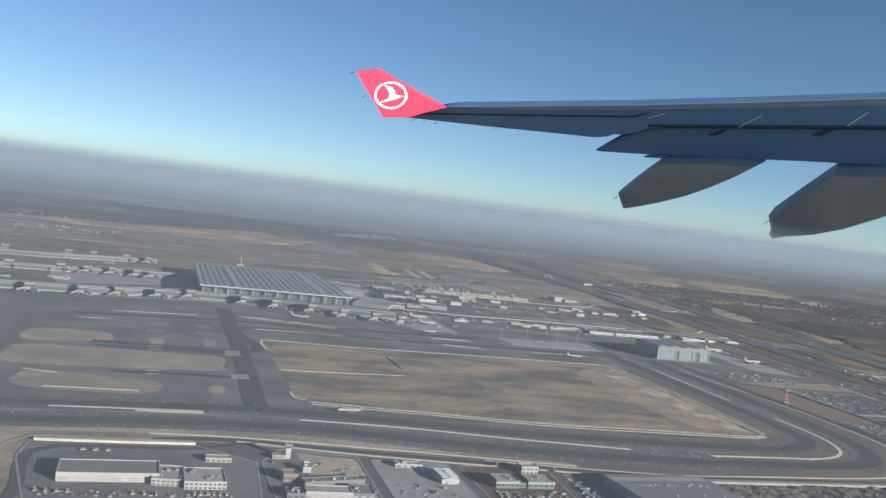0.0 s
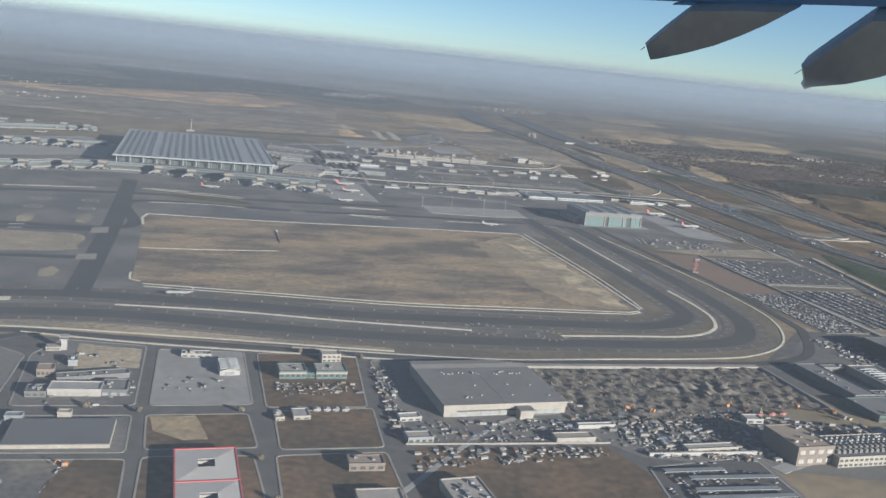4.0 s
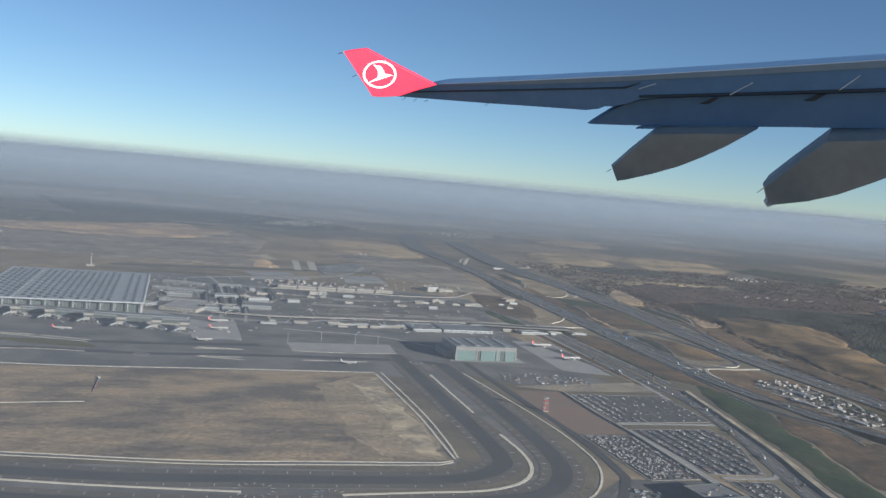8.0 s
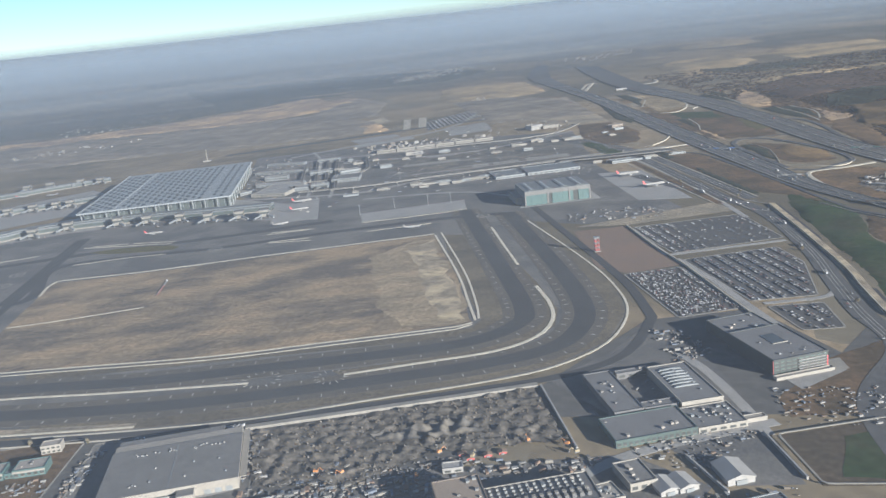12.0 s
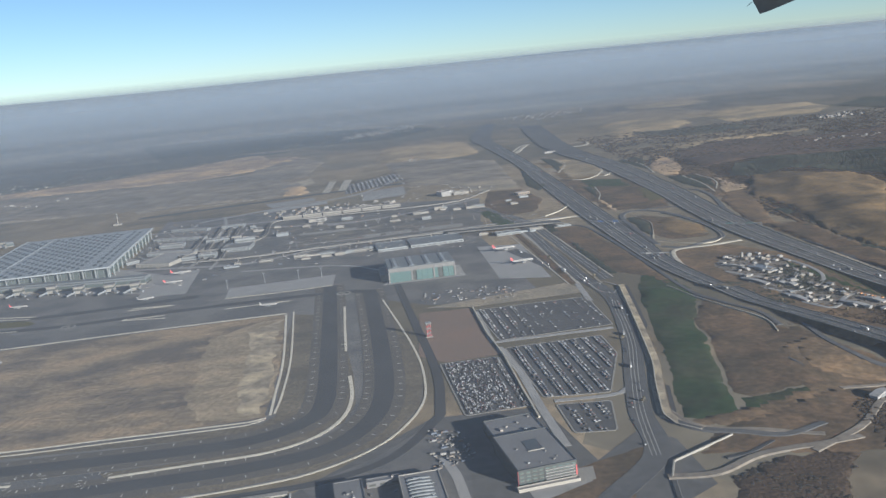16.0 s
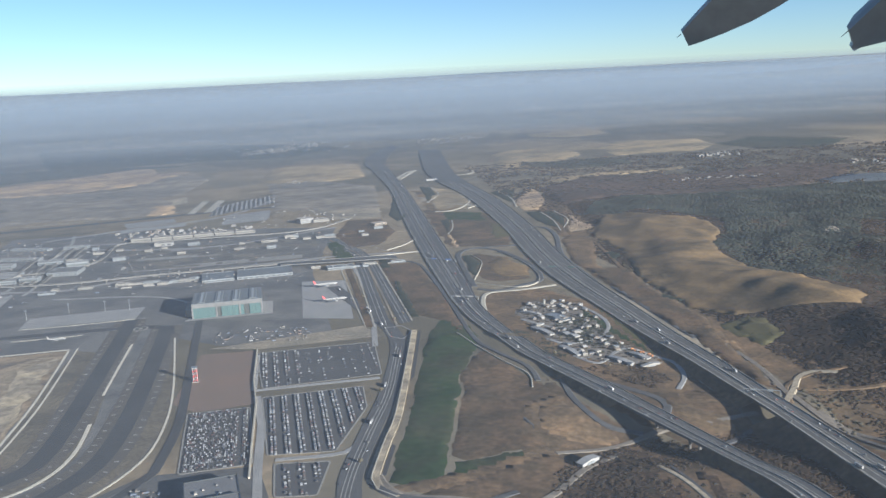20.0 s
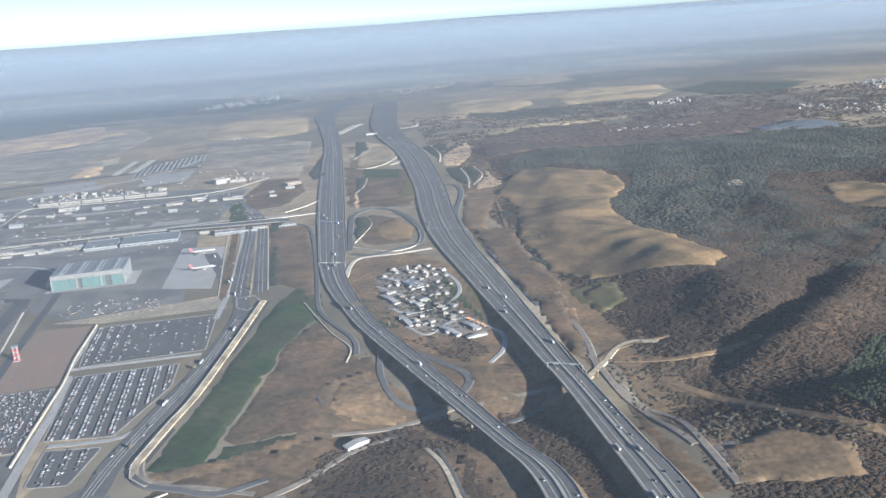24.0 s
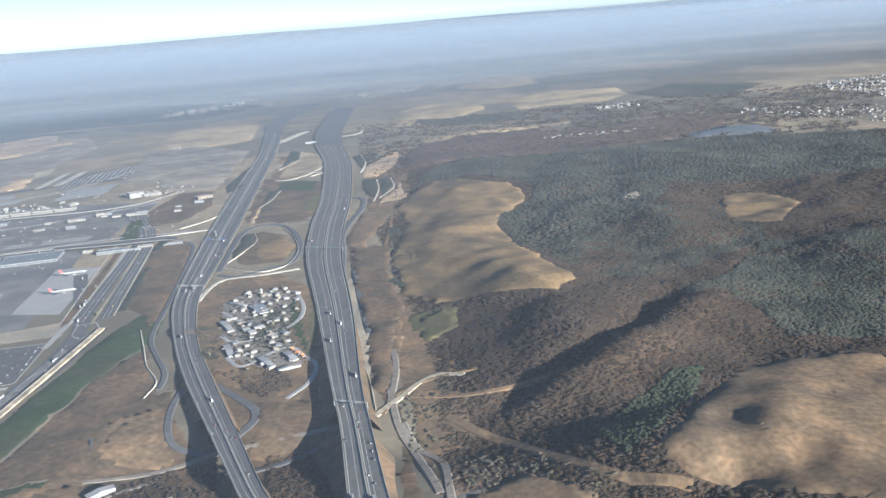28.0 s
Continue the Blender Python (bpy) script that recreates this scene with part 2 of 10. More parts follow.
RED = mat("red_paint", (0.55, 0.06, 0.07), 0.5, (0.45, 0.05, 0.06), 0.6, 5.0, 0.08)
ORANGE = mat("orange_paint", (0.6, 0.22, 0.04), 0.6, (0.5, 0.2, 0.05), 0.6, 5.0, 0.1)
BLUE = mat("blue_paint", (0.06, 0.16, 0.4), 0.5, (0.05, 0.13, 0.33), 0.6, 5.0, 0.08)
BARK = mat("bark", (0.1, 0.075, 0.055), 0.95)
WATER = mat("lake_water", (0.07, 0.088, 0.1), 0.55, (0.06, 0.076, 0.088), 0.05, 1.0, 0.05)
CARPAINT = varied("car_paint", [(0.335, 0.335, 0.328), (0.152, 0.155, 0.158), (0.0243, 0.0243, 0.0274), (0.304, 0.304, 0.304), (0.073, 0.0761, 0.0788),
                                (0.353, 0.353, 0.347), (0.085, 0.0365, 0.0335), (0.0365, 0.0365, 0.0395), (0.0426, 0.0548, 0.085), (0.109, 0.112, 0.115)], 0.4)
CARPAINT_ONE = varied("car_paint_single", [(0.7, 0.7, 0.69), (0.45, 0.46, 0.47), (0.04, 0.04, 0.045), (0.72, 0.72, 0.71), (0.2, 0.21, 0.22),
                                           (0.68, 0.68, 0.67), (0.3, 0.06, 0.05), (0.62, 0.62, 0.61)], 0.35, False)
CLUTTER = varied("yard_goods", [(0.255, 0.246, 0.23), (0.17, 0.162, 0.149), (0.12, 0.12, 0.12), (0.32, 0.31, 0.29), (0.153, 0.128, 0.102),
                                (0.102, 0.128, 0.17), (0.272, 0.264, 0.246), (0.17, 0.111, 0.0765), (0.128, 0.128, 0.128), (0.238, 0.221, 0.187)], 0.7)
HOUSEMAT = varied("house_walls", [(0.279, 0.262, 0.234), (0.201, 0.184, 0.162), (0.29, 0.279, 0.257), (0.167, 0.129, 0.101), (0.234, 0.218, 0.184)], 0.8)
BAREWOOD = varied("bare_trees", [(0.064, 0.038, 0.023), (0.056, 0.038, 0.025), (0.074, 0.041, 0.023), (0.052, 0.038, 0.026), (0.084, 0.044, 0.022), (0.05, 0.039, 0.026), (0.062, 0.043, 0.028)], 0.95, stands=0.25)
PINES = varied("pine_trees", [(0.0165, 0.0285, 0.0205), (0.021, 0.034, 0.022), (0.014, 0.024, 0.018), (0.027, 0.036, 0.024), (0.042, 0.04, 0.027)], 0.95, stands=0.25, gaps=0.0)
BRIGHTPINE = varied("young_pines", [(0.016, 0.034, 0.013), (0.022, 0.042, 0.015), (0.013, 0.027, 0.011)], 0.95)
DARKSCRUB = varied("dark_scrub", [(0.0433, 0.0306, 0.0204), (0.0357, 0.027, 0.0193), (0.0536, 0.0337, 0.0204), (0.0382, 0.0316, 0.0219)], 0.95, stands=0.3)
SCRUB = varied("scrub", [(0.088, 0.0782, 0.0489), (0.0586, 0.0586, 0.0391), (0.117, 0.0929, 0.0586)], 0.95)


# ---------------------------------------------------------------- building blocks
def mesh_of(name, bm, *materials):
    me = bpy.data.meshes.new(name)
    bm.to_mesh(me)
    bm.free()
    for m in materials:
        me.materials.append(m)
    return me


def part(name, bm, material, parent=None, label=""):
    me = bm if isinstance(bm, bpy.types.Mesh) else mesh_of(name, bm, material)
    ob = new(name, me)
    if parent:
        ob.parent = parent
    return tagged(ob, label)


def box(bm, x0, y0, z0, x1, y1, z1, taper=0.0):
    """A box with its upper face drawn in by taper."""
    t = taper
    v = [bm.verts.new(p) for p in ((x0, y0, z0), (x1, y0, z0), (x1, y1, z0), (x0, y1, z0),
                                   (x0 + t, y0 + t, z1), (x1 - t, y0 + t, z1), (x1 - t, y1 - t, z1), (x0 + t, y1 - t, z1))]
    for f in ((3, 2, 1, 0), (4, 5, 6, 7), (0, 1, 5, 4), (1, 2, 6, 5), (2, 3, 7, 6), (3, 0, 4, 7)):
        bm.faces.new([v[i] for i in f])
    return bm


def boxes(*rows):
    bm = bmesh.new()
    for r in rows:
        box(bm, *r)
    return bm


def tube(bm, p0, p1, r0, r1, sides=8):
    a, b = Vector(p0), Vector(p1)
    q = (b - a).to_track_quat("Z", "Y")
    ring = [Vector((math.cos(2 * math.pi * i / sides), math.sin(2 * math.pi * i / sides), 0)) for i in range(sides)]
    lo = [bm.verts.new(a + q @ (c * r0)) for c in ring]
    hi = [bm.verts.new(b + q @ (c * r1)) for c in ring]
    for i in range(sides):
        bm.faces.new((lo[i], lo[(i + 1) % sides], hi[(i + 1) % sides], hi[i]))
    bm.faces.new(lo[::-1])
    bm.faces.new(hi)
    return bm


def scattered(name, verts, faces, places, material, label, category, kind="stuff"):
    """One mesh of many alike pieces; places: rows of x, y, z, turn, scale x, scale y, scale z."""
    v, p = np.asarray(verts, float), np.asarray(places, float)
    c, s = np.cos(p[:, 3])[:, None], np.sin(p[:, 3])[:, None]
    x, y = v[None, :, 0] * p[:, 4:5], v[None, :, 1] * p[:, 5:6]
    all_v = np.stack([p[:, :1] + c * x - s * y, p[:, 1:2] + s * x + c * y, p[:, 2:3] + v[None, :, 2] * p[:, 6:7]], -1).reshape(-1, 3)
    step = len(v)
    all_f = [tuple(i + k * step for i in f) for k in range(len(p)) for f in faces]
    me = bpy.data.meshes.new(name)
    me.from_pydata(all_v.tolist(), [], all_f)
    me.materials.append(material)
    return tagged(new(name, me), label, category, "", kind)


def smooth(pts, step=2.0):
    """Catmull-Rom through the points."""
    p = [Vector((*q, 0)) if len(q) == 2 else Vector(q) for q in pts]
    if len(p) < 3:
        return p
    p = [p[0] * 2 - p[1], *p, p[-1] * 2 - p[-2]]
    out = []
    for i in range(1, len(p) - 2):
        a, b, c, d = p[i - 1:i + 3]
        n = max(1, min(40, int((c - b).length / step)))
        for k in range(n):
            t = k / n
            out.append(0.5 * ((2 * b) + (c - a) * t + (2 * a - 5 * b + 4 * c - d) * t * t + (3 * b - a - 3 * c + d) * t ** 3))
    return out + [p[-2]]


def sides_of(pts, w):
    left, right = [], []
    for i, p in enumerate(pts):
        d = pts[min(i + 1, len(pts) - 1)] - pts[max(i - 1, 0)]
        n = Vector((-d.y, d.x, 0)).normalized() * (w / 2)
        left.append(p + n)
        right.append(p - n)
    return left, right


def ribbon_bm(pts, width, z, thick=0.05, curve=True, follow=False, shift=0.0, zs=None):
    line = smooth(pts, 1.2 if follow else 2.0) if curve else [Vector((*q[:2], 0)) for q in pts]
    if shift:
        line = sides_of(line, 2 * shift)[0]
    left, right = sides_of(line, width)
    bm = bmesh.new()
    prev = None
    for i, (l, r) in enumerate(zip(left, right)):
        base = z + (zs(i / (len(left) - 1)) if zs else 0)
        if follow:
            out = (l - r).normalized() * min(0.3, 0.4 * width)
            a, b = gnd(l.x, l.y), gnd(r.x, r.y)
            lo, ro = l + out, r - out
            drop = 0.05 if thick < 0.3 else thick
            row = [bm.verts.new((lo.x, lo.y, gnd(lo.x, lo.y) - drop)), bm.verts.new((l.x, l.y, a + z)), bm.verts.new((r.x, r.y, b + z)), bm.verts.new((ro.x, ro.y, gnd(ro.x, ro.y) - drop))]
        else:
            row = [bm.verts.new((l.x, l.y, base - thick)), bm.verts.new((l.x, l.y, base)), bm.verts.new((r.x, r.y, base)), bm.verts.new((r.x, r.y, base - thick))]
        if prev:
            for k in range(3):
                bm.faces.new((prev[k], prev[k + 1], row[k + 1], row[k]))
        else:
            bm.faces.new(row[::-1])
        prev = row
    bm.faces.new(prev)
    bmesh.ops.recalc_face_normals(bm, faces=bm.faces)
    return bm


LAYER = [0]


def low(z):
    """Ground sheets lie a few centimetres over one another."""
    return z * 0.4 if z < 0.2 else z


def ribbon(name, pts, width, z, material, label="", category="road", **how):
    LAYER[0] += 1
    if z < 0.2 and not how.get("follow"):
        how["thick"] = min(how.get("thick", 0.05), 0.03)
    return tagged(part(name, ribbon_bm(pts, width, ((z if z > 0.3 else z * 0.9) if how.get("follow") else low(z)) + 0.00008 * LAYER[0], **how), material), label, category, "", "structure")


WOODFLOOR = mat("woodland_floor", (0.072, 0.0456, 0.0276), 0.97, (0.0528, 0.036, 0.0228), 0.08, 2.2, 0.4, bump=0.25, dust_haze=0.03)


def inside(x, y, poly):
    hit = np.zeros(np.shape(x), bool)
    for (ax, ay), (bx, by) in zip(poly, poly[1:] + poly[:1]):
        cross = (ay > y) != (by > y)
        hit ^= cross & (x < (bx - ax) * (y - ay) / ((by - ay) or 1e-9) + ax)
    return hit


def patch(name, pts, z, material, label="", category="ground", step=0.0, rough=0.0, follow=False, round_it=False, relief=0.0, kind="structure", freq=0.35):
    """A sheet with the given outline; step: spacing of inner points, to lie on the hills; rough: how ragged its outline is."""
    from mathutils.geometry import delaunay_2d_cdt
    line = [Vector(q) for q in pts]
    if round_it:
        line = [p.to_2d() for p in smooth(list(pts) + [pts[0]], 2.0)][:-1]
    if rough:
        fine = []
        for a, b in zip(line, line[1:] + line[:1]):
            n = max(1, int((b - a).length / max(rough, 0.5)))
            fine += [a.lerp(b, k / n) for k in range(n)]
        line = [p + Vector((noise.noise((p.x * 0.15, p.y * 0.15, 3)) + 0.6 * noise.noise((p.x * 0.6, p.y * 0.6, 9)),
                            noise.noise((p.x * 0.15, p.y * 0.15, 7)) + 0.6 * noise.noise((p.x * 0.6, p.y * 0.6, 5)))) * rough for p in fine]
    LAYER[0] += 1
    z = (z * 0.4 + 0.025 if follow else low(z)) + 0.00008 * LAYER[0]
    if follow and step < 4:
        step = 1.25
    n = len(line)
    verts = list(line)
    if step:
        poly = [(p.x, p.y) for p in line]
        xs, ys = [p[0] for p in poly], [p[1] for p in poly]
        gx, gy = np.meshgrid(np.arange(-150 + step * math.ceil((min(xs) + 150) / step), max(xs), step), np.arange(30 + step * math.ceil((min(ys) - 30) / step), max(ys), step))
        gx, gy = gx.ravel(), gy.ravel()
        keep = inside(gx, gy, poly)
        verts += [Vector((float(a), float(b))) for a, b in zip(gx[keep], gy[keep])]
    vs, _, fs, *_ = delaunay_2d_cdt(verts, [(i, (i + 1) % n) for i in range(n)], [list(range(n))], 1, 1e-4)
    rim = {(round(p.x, 4), round(p.y, 4)) for p in line} if follow else ()
    def up(p):
        if (round(p.x, 4), round(p.y, 4)) in rim:
            return gnd(p.x, p.y) - 0.02
        h = z + (gnd(p.x, p.y) if follow else 0)
        return h + (relief * (0.5 + 0.5 * noise.noise((p.x * freq, p.y * freq, 1))) ** 2 * 2 if relief else 0)
    me = bpy.data.meshes.new(name)
    me.from_pydata([(p.x, p.y, up(p)) for p in vs], [], [tuple(f) for f in fs])
    me.materials.append(material)
    me.update()
    if me.polygons and me.polygons[0].normal.z < 0:
        me.flip_normals()
    if follow or relief:
        me.shade_smooth()
    return tagged(new(name, me), label, category, "", kind)


def ease(a, b, x):
    t = min(1.0, max(0.0, (x - a) / (b - a)))
    return t * t * (3 - 2 * t)


EAST_WOOD = [(200, 128), (330, 128), (360, 250), (330, 420), (130, 420), (145, 372), (160, 330), (168, 262), (180, 220), (188, 190)]
EAST_Y = [-200, 140, 172, 210, 254, 340, 462, 600, 900]
EAST_X = [244, 194, 186, 176, 164, 146, 120, 92, 26]


def gz(x, y):
    """Height of the ground: level airfield, a hilly wood to the east, a cut valley under the bridges, far hills."""
    d = x - float(np.interp(y, EAST_Y, EAST_X))
    h = 0.0
    if d > 2:
        m = ease(2, 34, d) * (1 - 0.75 * ease(280, 480, y))
        h += m * (2.2 + 3.0 * noise.noise((x / 46, y / 46, 2)) + 1.5 * noise.noise((x / 19, y / 19, 5)) + 0.6 * noise.noise((x / 7, y / 7, 8)))
    v = math.exp(-((y - 162 - 0.12 * (x - 165)) / 7) ** 2) * ease(140, 154, x) * (1 - ease(205, 240, x))
    h -= 1.5 * v
    south = ease(0, 1, (150 - y) / 20) * ease(120, 150, x)
    h += south * (0.3 + 1.1 * noise.noise((x / 18, y / 18, 4)) + 0.4 * noise.noise((x / 5, y / 5, 6)))
    if 118 < x < 150 and 140 < y < 215:
        h += 0.5 * ease(118, 124, x) * (1 - ease(140, 150, x)) * (0.5 + noise.noise((x / 9, y / 9, 3)))
    if 205 < x < 245 and 138 < y < 175:
        for px, py, pr, depth in ((228, 151, 3.4, 1.9), (229, 163, 3.4, 1.1), (214.5, 148, 3.0, 1.2), (220.5, 146, 3.0, 1.3), (234.5, 153, 3.2, 1.1)):
            h -= depth * math.exp(-((x - px) ** 2 + (y - py) ** 2) / pr ** 2)
    if 192 < x < 240 and 168 < y < 225:
        off = (x - float(np.interp(y, [170, 179, 186, 196, 213, 222], [196, 203, 210, 217, 227, 231])) - 0.5) * 0.8
        h -= 1.5 * math.exp(-(off / 3.0) ** 2) * ease(170, 178, y) * (1 - ease(205, 222, y))
        h += 1.6 * math.exp(-((off - 5.5) / 4) ** 2) * ease(170, 180, y) * (1 - ease(205, 222, y))
    r = math.hypot(x - 100, y - 40)
    if r > 420:
        h += ease(420, 800, r) * (1 + 0.8 * noise.noise((x / 190, y / 190, 1)))
        h += 76 * ease(2800, 4700, r) * (1 + 0.1 * noise.noise((x / 900, y / 900, 7)))
    return h


def spread(lo, hi, step, far):
    inner = list(np.arange(lo, hi, step))
    grow, out_a, out_b = step, [lo], [inner[-1]]
    while out_a[-1] > -far or out_b[-1] < far:
        grow *= 1.16
        out_a.append(max(out_a[-1] - grow, -far))
        out_b.append(min(out_b[-1] + grow, far))
    return sorted(set(out_a + inner + out_b))


gxs, gys = spread(-150, 330, 2.5, 4850), spread(30, 460, 2.5, 4850)
HEIGHT = np.array([[gz(x, y) for x in gxs] for y in gys])
GX, GY = np.array(gxs), np.array(gys)


def gnd(x, y):
    """Height of the ground sheet as it is built."""
    i = int(np.clip(np.searchsorted(GX, x) - 1, 0, len(GX) - 2))
    j = int(np.clip(np.searchsorted(GY, y) - 1, 0, len(GY) - 2))
    a, b = (x - GX[i]) / (GX[i + 1] - GX[i]), (y - GY[j]) / (GY[j + 1] - GY[j])
    h00, h10, h01, h11 = HEIGHT[j, i], HEIGHT[j, i + 1], HEIGHT[j + 1, i], HEIGHT[j + 1, i + 1]
    return float(h00 + a * (h10 - h00) + b * (h11 - h10)) if a >= b else float(h00 + b * (h01 - h00) + a * (h11 - h01))


# ---------------------------------------------------------------- the ground, one sheet to the horizon
def ground_material():
    m = mat("land", (0.31, 0.235, 0.145), 0.97, (0.175, 0.145, 0.095), 0.009, 0.4, 0.2, third=(0.235, 0.186, 0.118), patchy=0.35, dust_haze=0.08)
    n, ln = m.node_tree.nodes, m.node_tree.links
    b = n["Principled BSDF"]
    old = b.inputs["Base Color"].links[0].from_socket
    geo = n.new("ShaderNodeNewGeometry")
    woods = n.new("ShaderNodeTexNoise")
    woods.inputs["Scale"].default_value, woods.inputs["Detail"].default_value, woods.inputs["Roughness"].default_value = 0.0055, 9, 0.6
    ln.new(geo.outputs["Position"], woods.inputs["Vector"])
    pick = n.new("ShaderNodeMapRange")
    pick.inputs["From Min"].default_value, pick.inputs["From Max"].default_value = 0.47, 0.53
    ln.new(woods.outputs[0], pick.inputs["Value"])
    mix = n.new("ShaderNodeMix")
    mix.data_type = "RGBA"
    ln.new(pick.outputs[0], mix.inputs["Factor"])
    ln.new(old, mix.inputs["A"])
    mix.inputs["B"].default_value = (0.145, 0.124, 0.088, 1)
    pale = n.new("ShaderNodeTexVoronoi")
    pale.inputs["Scale"].default_value = 0.03
    ln.new(geo.outputs["Position"], pale.inputs["Vector"])
    sep = n.new("ShaderNodeSeparateColor")
    ln.new(pale.outputs["Color"], sep.inputs[0])
    some = n.new("ShaderNodeMapRange")
    some.inputs["From Min"].default_value, some.inputs["From Max"].default_value = 0.86, 0.94
    ln.new(sep.outputs[0], some.inputs["Value"])
    mix2 = n.new("ShaderNodeMix")
    mix2.data_type = "RGBA"
    ln.new(some.outputs[0], mix2.inputs["Factor"])
    ln.new(mix.outputs["Result"], mix2.inputs["A"])
    mix2.inputs["B"].default_value = (0.2, 0.17, 0.12, 1)
    plots = n.new("ShaderNodeTexVoronoi")
    plots.inputs["Scale"].default_value = 0.075
    ln.new(geo.outputs["Position"], plots.inputs["Vector"])
    tone = n.new("ShaderNodeSeparateColor")
    ln.new(plots.outputs["Color"], tone.inputs[0])
    grit = n.new("ShaderNodeTexNoise")
    grit.inputs["Scale"].default_value, grit.inputs["Detail"].default_value, grit.inputs["Roughness"].default_value = 0.09, 8, 0.7
    ln.new(geo.outputs["Position"], grit.inputs["Vector"])
    both = n.new("ShaderNodeMath")
    both.operation = "MULTIPLY_ADD"
    ln.new(tone.outputs[1], both.inputs[0])
    both.inputs[1].default_value = 0.22
    ln.new(grit.outputs[0], both.inputs[2])
    level = n.new("ShaderNodeMapRange")
    level.inputs["From Min"].default_value, level.inputs["From Max"].default_value = 0.35, 0.9
    level.inputs["To Min"].default_value, level.inputs["To Max"].default_value = 0.8, 1.2
    ln.new(both.outputs[0], level.inputs["Value"])
    toned = n.new("ShaderNodeVectorMath")
    toned.operation = "SCALE"
    ln.new(mix2.outputs["Result"], toned.inputs[0])
    ln.new(level.outputs[0], toned.inputs["Scale"])
    ln.new(toned.outputs[0], b.inputs["Base Color"])
    return m


me = bpy.data.meshes.new("ground")
nx = len(gxs)
me.from_pydata([(float(x), float(y), float(HEIGHT[j, i])) for j, y in enumerate(gys) for i, x in enumerate(gxs)], [],
               [t for j in range(len(gys) - 1) for i in range(nx - 1) for t in ((j * nx + i, j * nx + i + 1, (j + 1) * nx + i + 1), (j * nx + i, (j + 1) * nx + i + 1, (j + 1) * nx + i))])
me.shade_smooth()
me.materials.append(ground_material())
me.materials.append(WOODFLOOR)
mid_x, mid_y = np.meshgrid((GX[1:] + GX[:-1]) / 2, (GY[1:] + GY[:-1]) / 2)
me.polygons.foreach_set("material_index", np.repeat(inside(mid_x.ravel(), mid_y.ravel(), EAST_WOOD).astype(int), 2))
tagged(new("ground", me), "dry brown winter land with dark woods reaching the hazy horizon", "ground", "", "structure")

# the airfield lies along U, and V points away from the runway
U, V = Vector((0.953, 0.304)), Vector((-0.304, 0.953))


def uv(p, u, v):
    return (p[0] + U.x * u + V.x * v, p[1] + U.y * u + V.y * v)


# ---------------------------------------------------------------- airfield surfaces
south = [(63.7, 214.9), (77.3, 181.7), (82.8, 164.6), (84.5, 152.3), (81.6, 140.2), (74.5, 131.9), (65.4, 127.4), (51.7, 122.7), (38.3, 118), (24.3, 115.2)] + [(-6.5, 111.8), (-17, 110.6), (-33.3, 107.3)]
north = [(-91.7, 214.8), (-63.1, 231.6), (-39.4, 238.8), (7.7, 230.8)] + [(8.5, 230.6), (14.1, 253.3), (44.3, 253.9), (56.7, 286), (78.5, 277.4), (100.4, 210.5), (89.3, 208), (75.8, 208.7)]
patch("airfield_apron", south + [uv(south[-1], -220, 0), uv(south[-1], -220, 110)] + north, 0.03, ASPHALT, "weathered grey airfield asphalt of aprons and shoulders", "apron")
patch("terminal_apron", [(-100.2, 230.5), (-91.7, 214.8), (-63.1, 231.6), (-39.4, 238.8), (-4.4, 232), (8.5, 229.5), (3.3, 246.5), (-29.1, 264), (-71.3, 253.1)], 0.05, APRON, "pale grey concrete aircraft stands beside the terminal", "apron")
patch("west_apron", [(-122.3, 271), (-101.8, 233.3), (-81.9, 254.8), (-73.3, 254.2), (-82.6, 285.4), (-98.4, 298.9)], 0.05, APRON, "grey concrete stands between the terminal piers", "apron")
patch("remote_apron", [(19.2, 233), (22.2, 223.6), (47.1, 231.4), (44.6, 242.1)], 0.06, APRON, "pale concrete remote apron with lighting masts", "apron")
patch("hangar_apron", [(60.6, 227.8), (79.9, 233.8), (76.6, 245.1), (61.5, 246.3)], 0.06, APRON, "pale concrete apron before the teal hangar", "apron")
patch("cargo_apron", [(78.5, 265.7), (88.6, 228.7), (100.7, 227.6), (90.5, 266.4)], 0.06, APRON, "pale concrete apron with two parked airliners", "apron")
patch("terminal_corner_apron", [(-3.3, 227.3), (8.5, 230.6), (-0.1, 257.5), (-11.2, 251.6)], 0.07, APRON, "concrete stand at the end of the concourse", "apron")

field = [(-18.8, 133.6), (-25.7, 154.4), (-35.1, 183), (-14.9, 188), (13.1, 197.1), (43.6, 206.7), (54.1, 175.2), (58.9, 157.1), (60.5, 149.8), (39.6, 143.5), (22.4, 139.1), (1.7, 136.6), (-16.9, 133.9)]
patch("bare_field", field, 0.07, FIELD, "large bare tan field of dry grass and stained soil", "field", rough=0.0)
patch("sand_fringe", [(33.5, 192), (40, 202.4), (44.2, 203.6), (53.9, 173), (59.9, 150.6), (49.5, 149.2), (46, 155), (42.5, 164), (37, 178)], 0.085, SANDSOIL, "tan soil thinly spread with sand at the edge of the bare field", "sand", rough=1.8)
patch("sand_bank", [(40.2, 194), (44.2, 202.2), (53.6, 172.5), (59.2, 151.6), (55.6, 152), (51, 163.5), (46.5, 178)], 0.1, BANKSAND, "pale sandy bank at the edge of the bare field", "sand", rough=0.9)
